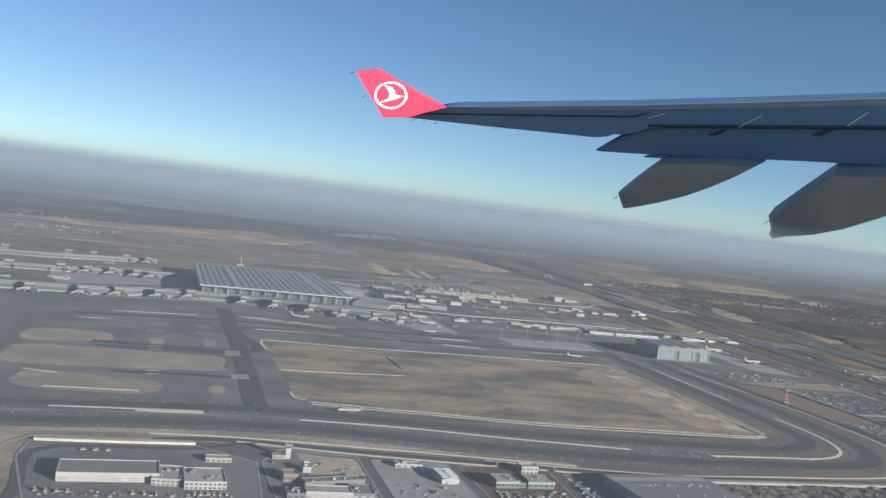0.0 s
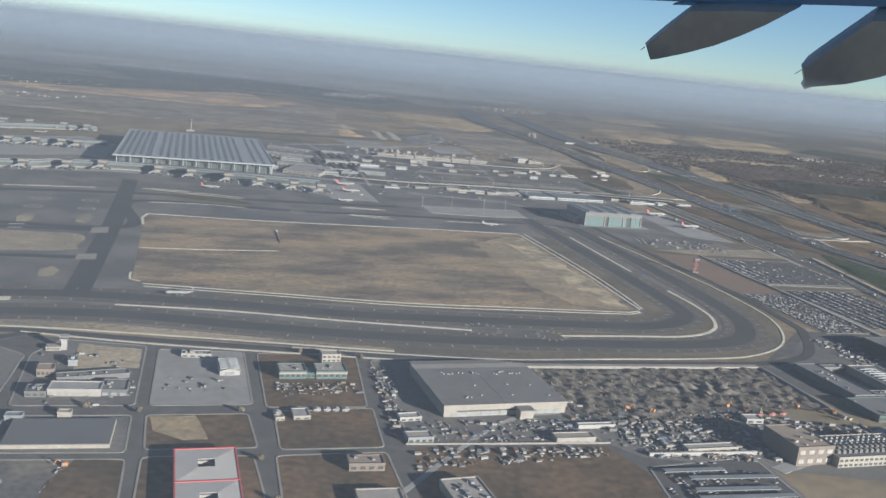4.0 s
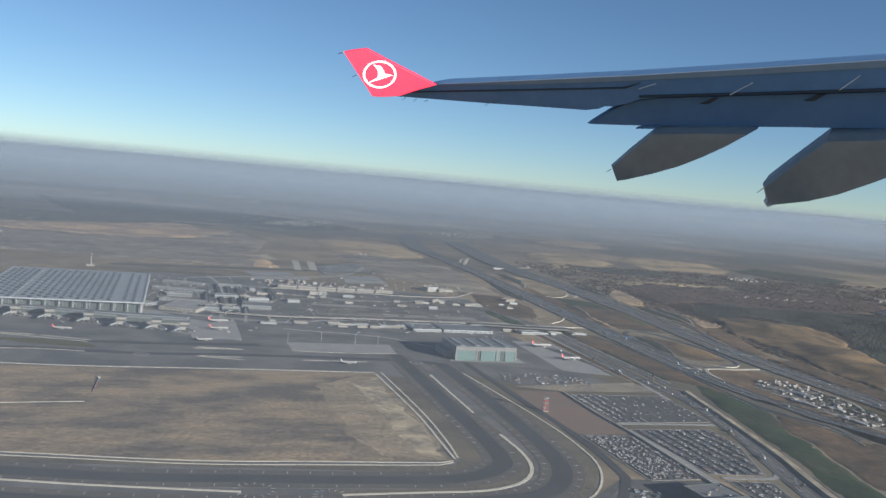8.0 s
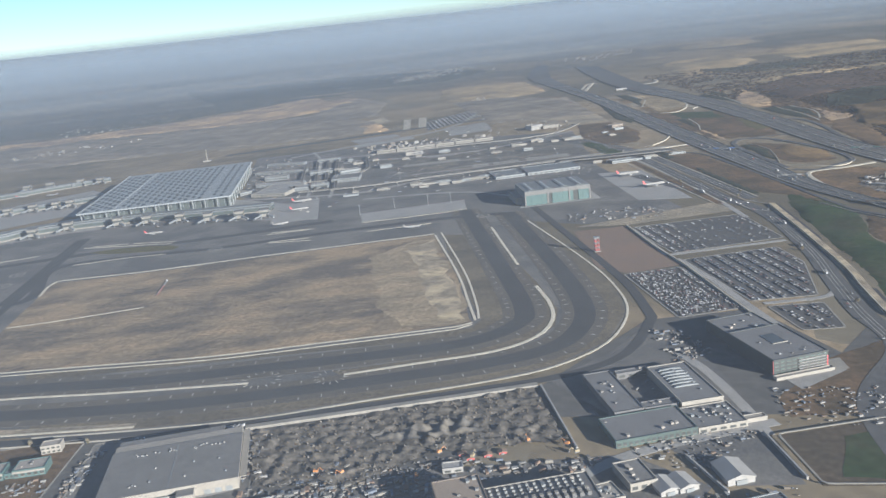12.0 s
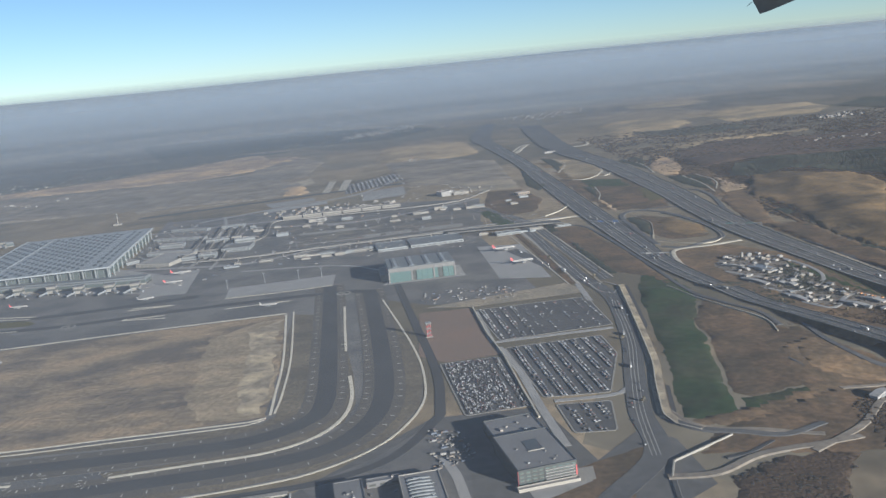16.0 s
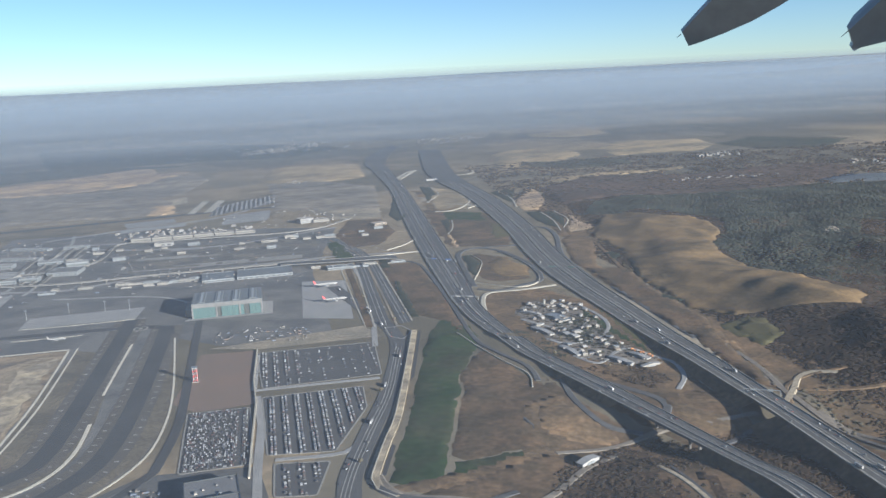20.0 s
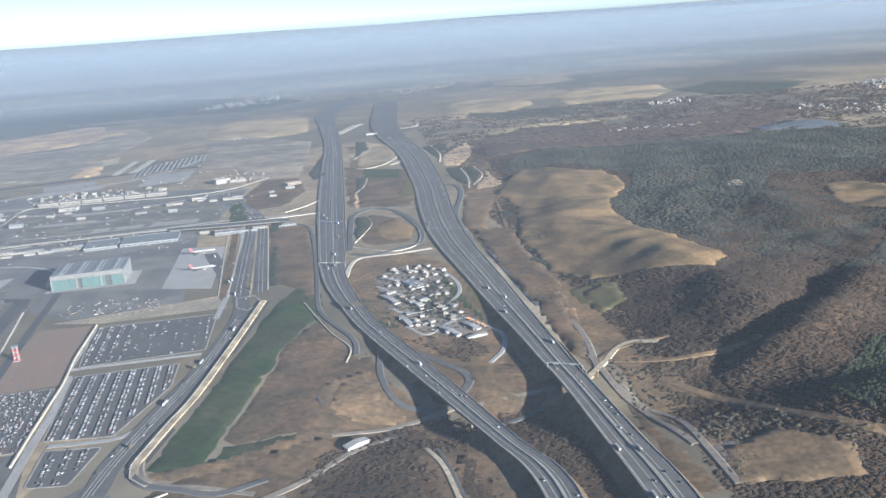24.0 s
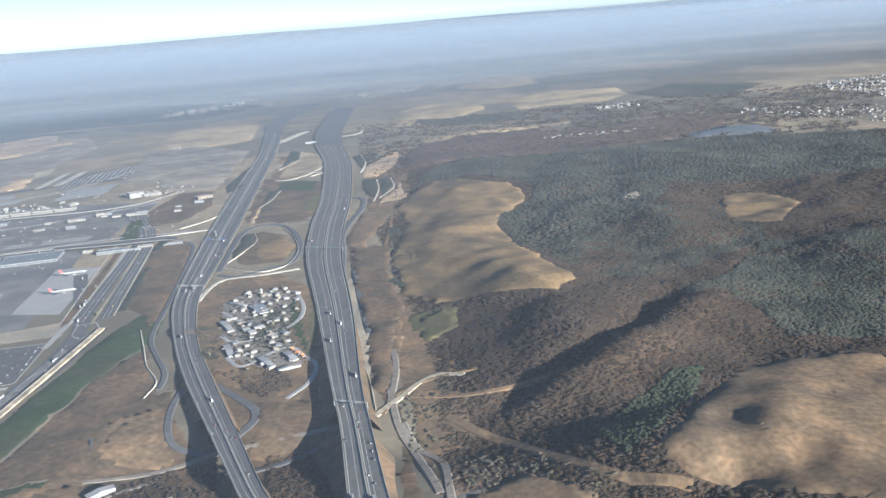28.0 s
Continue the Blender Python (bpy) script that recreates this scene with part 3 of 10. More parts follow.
patch("inner_verge", [(45.8, 206.4), (50.5, 205.4), (63.8, 161.2), (65.7, 151.7), (63.9, 145.9), (60, 144), (45.9, 141.1), (29.3, 137.9), (-4, 131.1), (-6, 133.6), (28.5, 139.7), (53.6, 145.2), (61, 147.6), (62.2, 150.8), (51.9, 182.2)], 0.06, VERGE,
      "narrow dry grass verge beside the taxiway", "grass")
patch("centre_verge", [(55.5, 211.6), (65.3, 180.1), (69.8, 167.8), (73.8, 154.7), (73.9, 147.4), (71.2, 142), (66.1, 137.2), (46.1, 130.1), (43.7, 132.3), (55.9, 135.9), (64.8, 140.4), (70.1, 147.7), (70.2, 155.1), (63.1, 176.9), (54, 211)], 0.06, VERGE,
      "dry grass strip between the two taxiways", "grass")
patch("outer_verge", [(63.7, 214.9), (77.3, 181.7), (82.8, 164.6), (84.3, 152.3), (81.5, 140.6), (74.5, 132.5), (65.4, 128), (51.5, 123.2), (38, 118.7), (24, 115.8), (9.1, 113.9), (6.4, 117.5), (21.7, 119.5), (36.5, 122), (50.6, 126), (64.9, 130.6), (74.6, 135.7), (79.5, 144.6), (79.9, 154), (76.4, 170), (66.9, 202)], 0.06, VERGE,
      "dry grass strip outside the curved taxiway", "grass")
patch("far_west_verge", [(-145, 71), (-95, 88), (-49.3, 104.3), (-33.7, 109.9), (-33.3, 107.3), (-45.6, 102.6), (-46.5, 97), (-90, 80), (-140, 64)], 0.06, DRYGRASS, "dry grass strip along the perimeter road", "grass")
patch("west_verge", [(-34.8, 110), (-14.7, 114.5), (4.5, 115.6), (22.4, 117.2), (22.5, 115.3), (4.8, 113.8), (-13.4, 110.7), (-23.6, 109.3), (-33.3, 107.3)], 0.06, DRYGRASS, "dry grass strip along the perimeter road", "grass")
for isle in ([(-76, 160.6), (-75.4, 167.3), (-64.1, 171), (-60.8, 166.8), (-60.5, 161.9), (-71.6, 154.9)], [(-70.1, 142.9), (-69.8, 151.1), (-47, 158.4), (-37.9, 160), (-35.3, 151.8), (-36.6, 147.2), (-65.2, 136)],
             [(-60.4, 125.6), (-60, 132.7), (-45, 135.3), (-40.4, 133.7), (-39.3, 128.9), (-41.5, 125.6), (-56.6, 122.2)], [(-54.7, 169.6), (-54.2, 173.8), (-51.8, 170.5), (-50.9, 165.4), (-52.5, 164.8)],
             [(-45.5, 174.9), (-44.9, 178.5), (-42.5, 175), (-41.8, 169.7), (-43.6, 169.7)], [(-33.5, 135.3), (-32.7, 138), (-30.8, 136), (-30.5, 131.9), (-31.9, 131.5)],
             [(-49.2, 101.5), (-48.9, 104.9), (-45.1, 93.6)]):
    patch("grass_island", isle, 0.08, DRYGRASS, "rounded island of dry grass between taxiways", "grass", round_it=True)

INNER = [(-150, 83), (-100, 99.5), (-54.5, 113.8), (-41.2, 118.9), (-23.6, 125.2)] + [(-2, 128.5), (15.2, 130.2), (31.2, 133.7), (47.1, 137.4), (61.3, 141.7), (67.9, 148.4), (68.2, 156.6), (61.5, 180.7), (52.1, 212.4), (46.7, 230.2)]
OUTER = [(-146, 75), (-96, 91.5), (-50.4, 106.3), (-38, 111.4), (-16.2, 118.2)] + [(4.5, 119.9), (20.4, 121.7), (35.3, 124.7), (49.8, 128.7), (64.4, 133.4), (73.9, 138.7), (77.7, 147), (77.6, 156.9), (73.1, 175.4), (64.2, 204.9), (58, 224.4)]
SHOULDER = mat("taxiway_shoulder", (0.106, 0.094, 0.0788), 0.9, (0.0799, 0.0734, 0.0648), 0.1, 2.5, 0.15, dust_haze=0.1)
ribbon("taxiway_shoulder", INNER, 7.0, 0.085, SHOULDER, "brown-grey asphalt shoulder of the taxiway", "taxiway")
ribbon("taxiway_shoulder", OUTER, 7.0, 0.087, SHOULDER, "brown-grey asphalt shoulder of the taxiway", "taxiway")
ribbon("taxiway_inner", INNER, 3.2, 0.1, TAXI, "dark curved asphalt taxiway", "taxiway")
ribbon("taxiway_outer", OUTER, 3.2, 0.106, TAXI, "dark curved asphalt taxiway", "taxiway")
ribbon("taxiway_cross", [(-53.7, 223.1), (-38.9, 177.2), (-30.3, 148.5), (-23.6, 125.7)], 3.6, 0.112, TAXI, "dark crossing taxiway", "taxiway")
ribbon("taxiway_north", [(-62.4, 160.8), (-34.2, 170.4)] + [(-42.2, 196.2), (-7.7, 205.7), (19.7, 215.4), (54.2, 223.8)] + [(61.3, 217.6)], 2.6, 0.118, TAXI, "dark taxiway beside the terminal apron", "taxiway")
ribbon("taxiway_apron", [(-78.1, 189.8), (-46.4, 205.3), (-8.2, 217.6), (13.8, 226.6)], 3.0, 0.124, TAXI, "dark apron taxiway", "taxiway")
ribbon("taxiway_west", [(-60.4, 157.2), (-48.8, 160.9), (-35.6, 165.3)], 2.2, 0.13, TAXI, "dark taxiway between grass islands", "taxiway")
ribbon("taxiway_mid", [(-50, 138.1), (-40.8, 141.6), (-30.1, 145)], 2.2, 0.136, TAXI, "dark taxiway between grass islands", "taxiway")
for x, y, rad in ((-7.7, 204.6, 1.5), (-50, 191.3, 1.6), (-47.2, 182.7, 1.6), (-59.1, 188, 1.7), (-56.6, 179.4, 1.6), (52.4, 222.5, 1.5)):
    circle = [(x + rad * math.cos(k * math.pi / 12), y + rad * math.sin(k * math.pi / 12)) for k in range(25)]
    ribbon("apron_roundel", circle, 0.45, 0.15, CONCRETE, "pale painted roundel on the taxiway", "marking", curve=False, thick=0.01)
    patch("roundel_centre", [(x + 0.3 * (px - x), y + 0.3 * (py - y)) for px, py in circle[:-1:2]], 0.15, CONCRETE, "pale centre of a painted roundel", "marking")
patch("green_strip", [(-42.9, 208.0), (-34.3, 210.8), (-22.1, 210.8), (-19.5, 206.9), (-34.3, 205.7)], 0.135, OLIVE, "thin green grass strip between taxiways", "grass", round_it=True)

# pale kerbs and drains
KERBS = [([(-32.1, 173.9), (-34.7, 180.6), (-35.1, 184.3), (-15.3, 189.1), (12.9, 198.2), (43.6, 207.4)], 0.45), ([(44, 206.3), (54.2, 176.1), (59.1, 158.5), (61.2, 151)], 0.35),
         ([(45, 208.3), (55.2, 177.5), (60, 159.7), (61.7, 151.6)], 0.3),
         ([(-17.1, 133.8), (1.7, 136.3), (22.4, 139.1), (39.6, 143.5), (59, 148.5), (60.9, 149.9)], 0.3), ([(-16.5, 132.5), (2.2, 135), (22.7, 137.7), (39.7, 142), (58.9, 147.3), (61, 149.1)], 0.25),
         ([(-25.6, 155.4), (-15.5, 159), (-3.2, 164.2)], 0.3), ([(56, 210.6), (60.7, 194.5), (65, 180.1)], 0.4), ([(69.4, 167), (72.4, 157.5), (73.3, 149.8), (71.4, 143.1), (66, 138), (56.2, 134.5), (45.8, 131)], 0.5),
         ([(-16.7, 122.4), (-2.1, 125.1), (14, 126.5), (32.6, 128.8)], 0.45), ([(-38.5, 116.8), (-29.8, 119.6)], 0.45),
         ([(63.7, 214.9), (77.3, 181.7), (82.8, 164.6), (84.5, 152.3), (81.6, 140.2), (74.5, 131.9), (65.4, 127.4), (51.7, 122.7), (38.3, 118), (24.3, 115.2), (9.7, 113.2)], 0.3),
         ([(-33.2, 107.1), (-23.8, 109.7), (-13.6, 111.4), (4.8, 113.8), (22.5, 116)], 0.35), ([(-21.1, 139.4), (-19.7, 135.5), (-17.9, 134.9)], 0.3),
         ([(-73.1, 198.5), (-66.3, 202.1), (-55.9, 207.5)], 0.5), ([(-45.2, 214), (-36.2, 215)], 0.35), ([(-34.8, 215.1), (-22.7, 214.6)], 0.35),
         ([(-39.6, 197), (-29.2, 201), (-19.4, 202.8)], 0.35), ([(0.9, 217.7), (9.9, 219.4)], 0.3), ([(4, 208.6), (13, 210.5)], 0.3), ([(-75.4, 184.8), (-69.3, 187)], 0.35),
         ([(-47, 213), (-35.2, 212.9), (-22.9, 212.6)], 0.4), ([(3.7, 207.8), (14.3, 208.2)], 0.3), ([(26.5, 213.6), (40.8, 218)], 0.35), ([(0.5, 216), (11.3, 219.2)], 0.3),
         ([(-49.2, 114), (-40.1, 117.2), (-30.1, 120.5)], 0.45), ([(-61.9, 132.9), (-56.4, 132.7)], 0.3), ([(-54.5, 123.8), (-41.9, 127.7)], 0.3), ([(22.4, 223), (35.2, 226.4), (47.2, 230.8)], 0.4)]
for line, w in KERBS:
    ribbon("kerb", line, w * 1.25, 0.15, KERBSTONE, "pale concrete kerb and drain along the airfield", "kerb", thick=0.1, curve=len(line) > 2)
for q in ([(-39, 166.8), (-36.5, 168.4), (-34.8, 163.5), (-37.5, 161.9)], [(-32.8, 146.7), (-30.1, 148.1), (-28.8, 144.3), (-31.6, 142.9)]):
    patch("concrete_pad", q, 0.13, CONCRETE, "pale concrete pad in the taxiway", "pad")
for q in ([(-52.5, 162.2), (-50.2, 163.6)], [(-51.2, 159.4), (-49.2, 160.6)], [(-45.7, 141.7), (-43.6, 142.8)], [(-44.9, 139.1), (-42.9, 140.1)]):
    ribbon("runway_bar", q, 0.45, 0.14, MARK, "white painted hold bars across the taxiway", "marking", curve=False, thick=0.01)

# taxiway edge marks, too small to count
marks = []
for line, off in ((INNER, 2.6), (INNER, -2.6), (OUTER, 2.7), (OUTER, -2.7)):
    pts = smooth(line, 3.0)
    side = sides_of(pts, 2 * abs(off))[0 if off > 0 else 1]
    for i in range(1, len(side)):
        d = side[i] - side[i - 1]
        marks.append((side[i].x, side[i].y, 0.05, math.atan2(d.y, d.x), 0.09, 0.75, 0.015))
for x, y, rad in ((34.2, 129.6, 2.5), (44.3, 130.1, 2.1)):
    marks += [(x + rad * math.cos(k * math.pi / 7), y + rad * math.sin(k * math.pi / 7), 0.14, k * math.pi / 7, 0.7, 0.09, 0.015) for k in range(14)]
scattered("edge_mark", [(-.5, -.5, 0), (.5, -.5, 0), (.5, .5, 0), (-.5, .5, 0), (-.5, -.5, 1), (.5, -.5, 1), (.5, .5, 1), (-.5, .5, 1)],
          [(4, 5, 6, 7), (0, 1, 5, 4), (1, 2, 6, 5), (2, 3, 7, 6), (3, 0, 4, 7)], marks, MARK, "short pale painted bars across the taxiway shoulders", "marking")


# ---------------------------------------------------------------- aircraft
def airliner(x, y, turn, length, tail, label, z=0.12):
    """A twin-engined airliner, nose along its own x."""
    L = length
    r = L * 0.052
    ob = tagged(new("airliner"), label, "airplane", "parked and taxiing airliners")
    bm = bmesh.new()
    rings = [(-0.5, 0.12, 0.55), (-0.42, 0.45, 0.3), (-0.3, 0.85, 0.08), (-0.15, 1, 0), (0.32, 1, 0), (0.4, 0.9, -0.03), (0.46, 0.62, -0.12), (0.5, 0.1, -0.25)]
    prev = None
    for fx, k, lift in rings:
        row = [bm.verts.new((fx * L, math.cos(a) * r * k, r * 1.9 + lift * r + math.sin(a) * r * k)) for a in (2 * math.pi * i / 10 for i in range(10))]
        if prev:
            for i in range(10):
                bm.faces.new((prev[i], prev[(i + 1) % 10], row[(i + 1) % 10], row[i]))
        else:
            bm.faces.new(row[::-1])
        prev = row
    bm.faces.new(prev)
    hull = part("fuselage", bm, WHITE, ob)
    part("cockpit_glass", boxes((0.455 * L, -r * 0.45, r * 2.0, 0.475 * L, r * 0.45, r * 2.35)), DARKGLASS, hull)
    for s in (1, -1):
        part("window_band", boxes((-0.3 * L, s * r * 0.985 - 0.02, r * 2.05, 0.34 * L, s * r * 0.985 + 0.02, r * 2.2)), DARKGLASS, hull)
    def slab(name, pts, th, m, vertical=False, label=""):
        bm = bmesh.new()
        a = [bm.verts.new(p) for p in pts]
        off = Vector((0, th, 0)) if vertical else Vector((0, 0, th))
        b = [bm.verts.new(Vector(p) + off) for p in pts]
        bm.faces.new(a[::-1])
        bm.faces.new(b)
        for i in range(len(a)):
            bm.faces.new((a[i], a[(i + 1) % len(a)], b[(i + 1) % len(a)], b[i]))
        bmesh.ops.recalc_face_normals(bm, faces=bm.faces)
        part(name, bm, m, ob, label)
    for s in (1, -1):
        slab("wing", [(0.1 * L, s * r * 0.6, r * 1.3), (-0.1 * L, s * r * 0.6, r * 1.3), (-0.17 * L, s * 0.47 * L, r * 2.0), (-0.12 * L, s * 0.47 * L, r * 2.0)], 0.012 * L, STEEL)
        slab("tailplane", [(-0.4 * L, s * r * 0.3, r * 2.3), (-0.48 * L, s * r * 0.3, r * 2.3), (-0.5 * L, s * 0.17 * L, r * 2.5), (-0.46 * L, s * 0.17 * L, r * 2.5)], 0.008 * L, WHITE)
        nacelle = part("engine", tube(bmesh.new(), (0.1 * L, s * 0.16 * L, r * 0.9), (-0.02 * L, s * 0.16 * L, r * 0.9), r * 0.55, r * 0.4, 8), WHITE, ob)
        part("intake", tube(bmesh.new(), (0.098 * L, s * 0.16 * L, r * 0.9), (0.104 * L, s * 0.16 * L, r * 0.9), r * 0.45, r * 0.45, 8), DARKGLASS, nacelle)
    slab("fin", [(-0.36 * L, -0.004 * L, r * 2.8), (-0.48 * L, -0.004 * L, r * 2.6), (-0.53 * L, -0.004 * L, r * 5.4), (-0.47 * L, -0.004 * L, r * 5.4)], 0.01 * L, tail, True, "coloured tail fin")
    for dx, dy in ((0.38, 0), (-0.05, 0.06), (-0.05, -0.06)):
        part("landing_gear", tube(bmesh.new(), (dx * L, dy * L, 0), (dx * L, dy * L, r * 1.2), 0.012 * L, 0.012 * L, 6), STEEL, ob)
    ob.matrix_world = pose(x, y, z, 0, 0, math.degrees(turn))
    return ob


W = "white airliner with a red tail fin standing on the apron"
along = math.atan2(U.y, U.x)
for q, turn, ln, tail, lab in (
        ([(-10.3, 129.9)], along + math.pi, 4.0, DARKROOF, "white airliner with a dark tail fin rolling on the taxiway"),
        ([(-33.5, 223.3)], along, 4.6, RED, W), ([(37.1, 213.9)], along, 3.9, WHITE, "white airliner rolling on the taxiway beside the field"),
        ([(86.7, 259.4)], along + 0.1, 6.4, RED, W), ([(92.8, 243.5)], along + 0.1, 6.0, RED, W),
        ([(-3.4, 252.3)], along + 0.15, 5.6, RED, W), ([(-0.3, 241.4)], along + 0.15, 5.0, RED, W), ([(0.5, 225.2)], along + 0.3, 4.2, DARKROOF, "dark blue airliner on the apron"),
        ([(-102.9, 238.2)], along + 3.2, 4.6, WHITE, W), ([(-127.7, 298.2)], along + 3.2, 4.4, RED, W), ([(-111.7, 311.4)], along + 1.0, 4.2, RED, W),
        ([(-109.9, 314.2)], along + 1.0, 4.2, RED, W), ([(-111.4, 293.3)], along + 3.0, 4.2, WHITE, W), ([(-105.3, 241)], along + 3.1, 5.4, RED, W),
        ([(-142.5, 288.7)], along + 3.1, 4.6, RED, W), ([(-114.5, 230.4)], along + 1.0, 4.4, WHITE, W), ([(-82.5, 226.3)], along + 0.9, 4.2, RED, W), ([(-124, 294.2)], along, 4.4, RED, W)):
    airliner(*q[0], turn, ln, tail, lab)


# ---------------------------------------------------------------- terminal
def terminal():
    ob = tagged(new("terminal_building"), "vast airport terminal with a pale dimpled roof and glazed walls", "airport terminal")
    w, d, h = 43.0, 66.0, 4.0
    bm = boxes((0, 0, h - 0.35, w, d, h, 0.2))
    part("roof", bm, TERMROOF, ob)
    light = mesh_of("skylight", tube(bmesh.new(), (0, 0, 0), (0, 0, 0.14), 0.5, 0.42, 12), ROOFGLAZE)
    across = [1.8 + 1.75 * i for i in range(5)] + [12.2 + 1.95 * i for i in range(12)] + [37.6 + 2.3 * i for i in range(2)]
    for i, x in enumerate(across):
        for j in range(12):
            s = part("skylight", light, None, ob)
            s.location = (x, 2.6 + (j + 0.5 * (i % 2)) * (d - 5) / 12.1, h)
            s.scale = (1.15, 2.7, 1)
    for x in (0.2, 9.7, w - 0.6):
        part("roof_rib", boxes((x, 0.2, h, x + 0.35, d - 0.2, h + 0.14)), TERMROOF, ob)
    part("front_wall", boxes((1.5, 2.2, 0, w - 1.5, 2.6, h - 0.35)), TERMGLASS, ob)
    part("side_wall", boxes((w - 2.2, 2.6, 0, w - 1.8, d - 2, h - 0.35)), GREENGLASS, ob)
    part("side_wall", boxes((1.8, 2.6, 0, 2.2, d - 2, h - 0.35)), GREENGLASS, ob)
    part("back_wall", boxes((1.5, d - 2, 0, w - 1.5, d - 1.6, h - 0.35)), GREENGLASS, ob)
    for i in range(13):
        x = 1.0 + i * (w - 2) / 12
        part("column", tube(bmesh.new(), (x, 1.2, 0), (x, 1.0, h - 0.3), 0.16, 0.2, 8), STEEL, ob)
        part("bracket", tube(bmesh.new(), (x, 1.2, h * 0.6), (x + 1.2, 0.8, h - 0.3), 0.08, 0.08, 5), STEEL, ob)
        part("column", tube(bmesh.new(), (w - 0.8, 2 + i * (d - 4) / 12, 0), (w - 0.8, 2 + i * (d - 4) / 12, h - 0.3), 0.15, 0.2, 8), STEEL, ob)
    for k in range(24):
        part("mullion", boxes((2.5 + k * 1.65, 2.05, 0, 2.6 + k * 1.65, 2.2, h - 0.4)), STEEL, ob)
    ob.matrix_world = pose(-64, 236.5, 0.05, 0, 0, math.degrees(along))


terminal()


def pier(pts, w, h, label, gates, flip=False):
    """A long low concourse with a curved metal roof, and its boarding gate nodes on the runway side."""
    ob = tagged(new("concourse"), label, "concourse", "terminal concourses")
    part("wall", ribbon_bm(pts, w * 0.9, h * 0.72, h * 0.72), TERMGLASS, ob)
    part("roof", ribbon_bm(pts, w, h, h * 0.26), PIERROOF, ob)
    part("roof_crown", ribbon_bm(pts, w * 0.55, h * 1.18, h * 0.2), PIERROOF, ob)
    part("plinth", ribbon_bm(pts, w * 0.98, h * 0.22, h * 0.2), CONCRETE, ob)
    for gx, gy in gates:
        gate = tagged(new("boarding_gate"), "grey boxy boarding gate node with a slanted jet bridge", "jet bridge", "boarding gates")
        node = part("node", boxes((-0.9, -0.9, 0.5, 0.9, 0.9, 1.9)), CONCRETE, gate)
        part("node_roof", boxes((-1.05, -1.05, 1.9, 1.05, 1.05, 2.05)), GREYROOF, gate)
        part("glass_band", boxes((-0.93, -0.93, 1.1, 0.93, 0.93, 1.5)), DARKGLASS, node)
        for sx in (-0.8, 0.65):
            for sy in (-0.8, 0.65):
                part("leg", boxes((sx, sy, 0, sx + 0.15, sy + 0.15, 0.5)), STEEL, gate)
        part("bridge_link", boxes((-0.3, 0.9, 0.7, 0.3, 3.4, 1.3)), STEEL, gate)
        part("jet_bridge", tube(bmesh.new(), (-0.6, -0.9, 0.9), (-2.0, -2.6, 0.55), 0.22, 0.22, 6), STEEL, gate)
        part("jet_bridge", tube(bmesh.new(), (0.6, -0.9, 0.9), (2.0, -2.6, 0.55), 0.22, 0.22, 6), STEEL, gate)
        gate.matrix_world = pose(gx, gy, 0.05, 0, 0, math.degrees(along)) @ Matrix.Scale(1.25, 4)


FRONT = [uv([(-88.8, 222.2)][0], -70, -8)] + [(-88.8, 222.2), (-78.1, 231.8), (-65.9, 237.6), (-48.8, 241.7), (-28.7, 242.8), (-9.7, 245.5)]
pier(FRONT, 5.0, 1.7, "long curved concourse with a pale metal roof along the apron", [(-88, 217.1), (-80.8, 222.7), (-72.2, 228.2), (-65.6, 234.4), (-51.2, 236), (-42.5, 236.2), (-32.6, 236.2), (-23.5, 234.5), (-14.7, 234.8), (-7.6, 234.9)]
     + [uv([(-88, 217.1)][0], -12, -2), uv([(-88, 217.1)][0], -24, -5), uv([(-88, 217.1)][0], -36, -8)])
MIDP = [uv([(-114.4, 256.5)][0], -60, -6)] + [(-115.7, 259), (-102.9, 267.6), (-83.4, 280)]
pier(MIDP, 3.4, 1.4, "long grey concourse pier behind the terminal apron", [(-112.7, 260.3), (-105.3, 261.8), (-99, 265.6), (-92.2, 267.9), (-87.9, 269.2)] + [uv([(-112.7, 260.3)][0], -14, -2), uv([(-112.7, 260.3)][0], -28, -4)])
BACKP = [uv([(-133.6, 291.9)][0], -60, -6)] + [(-134.5, 293.4), (-120.6, 304.5), (-103.1, 317.6)]
pier(BACKP, 3.4, 1.4, "distant grey concourse pier with boarding gates", [(-130.2, 305.8), (-122.7, 308.9), (-111.7, 311.4), (-103.8, 311.9)] + [uv([(-130.2, 305.8)][0], -20, -3)])


def control_tower(x, y, h, name, label):
    ob = tagged(new(name), label, "control tower")
    part("shaft", tube(bmesh.new(), (0, 0, 0), (0, 0, h * 0.8), h * 0.06, h * 0.045, 12), CONCRETE, ob)
    part("cab", tube(bmesh.new(), (0, 0, h * 0.8), (0, 0, h * 0.93), h * 0.06, h * 0.1, 12), DARKGLASS, ob)
    part("cab_roof", tube(bmesh.new(), (0, 0, h * 0.93), (0, 0, h), h * 0.105, h * 0.06, 12), CONCRETE, ob)
    part("base", boxes((-h * 0.35, -h * 0.2, 0, h * 0.3, h * 0.2, h * 0.14)), CONCRETE, ob)
    part("antenna", tube(bmesh.new(), (0, 0, h), (0, 0, h * 1.12), 0.03, 0.02, 5), STEEL, ob)
    ob.matrix_world = pose(x, y, 0.02, 0, 0, 17)


control_tower(*[(-79, 349.7)][0], 4.7, "control_tower", "slender pale concrete airport control tower with a flared cab")


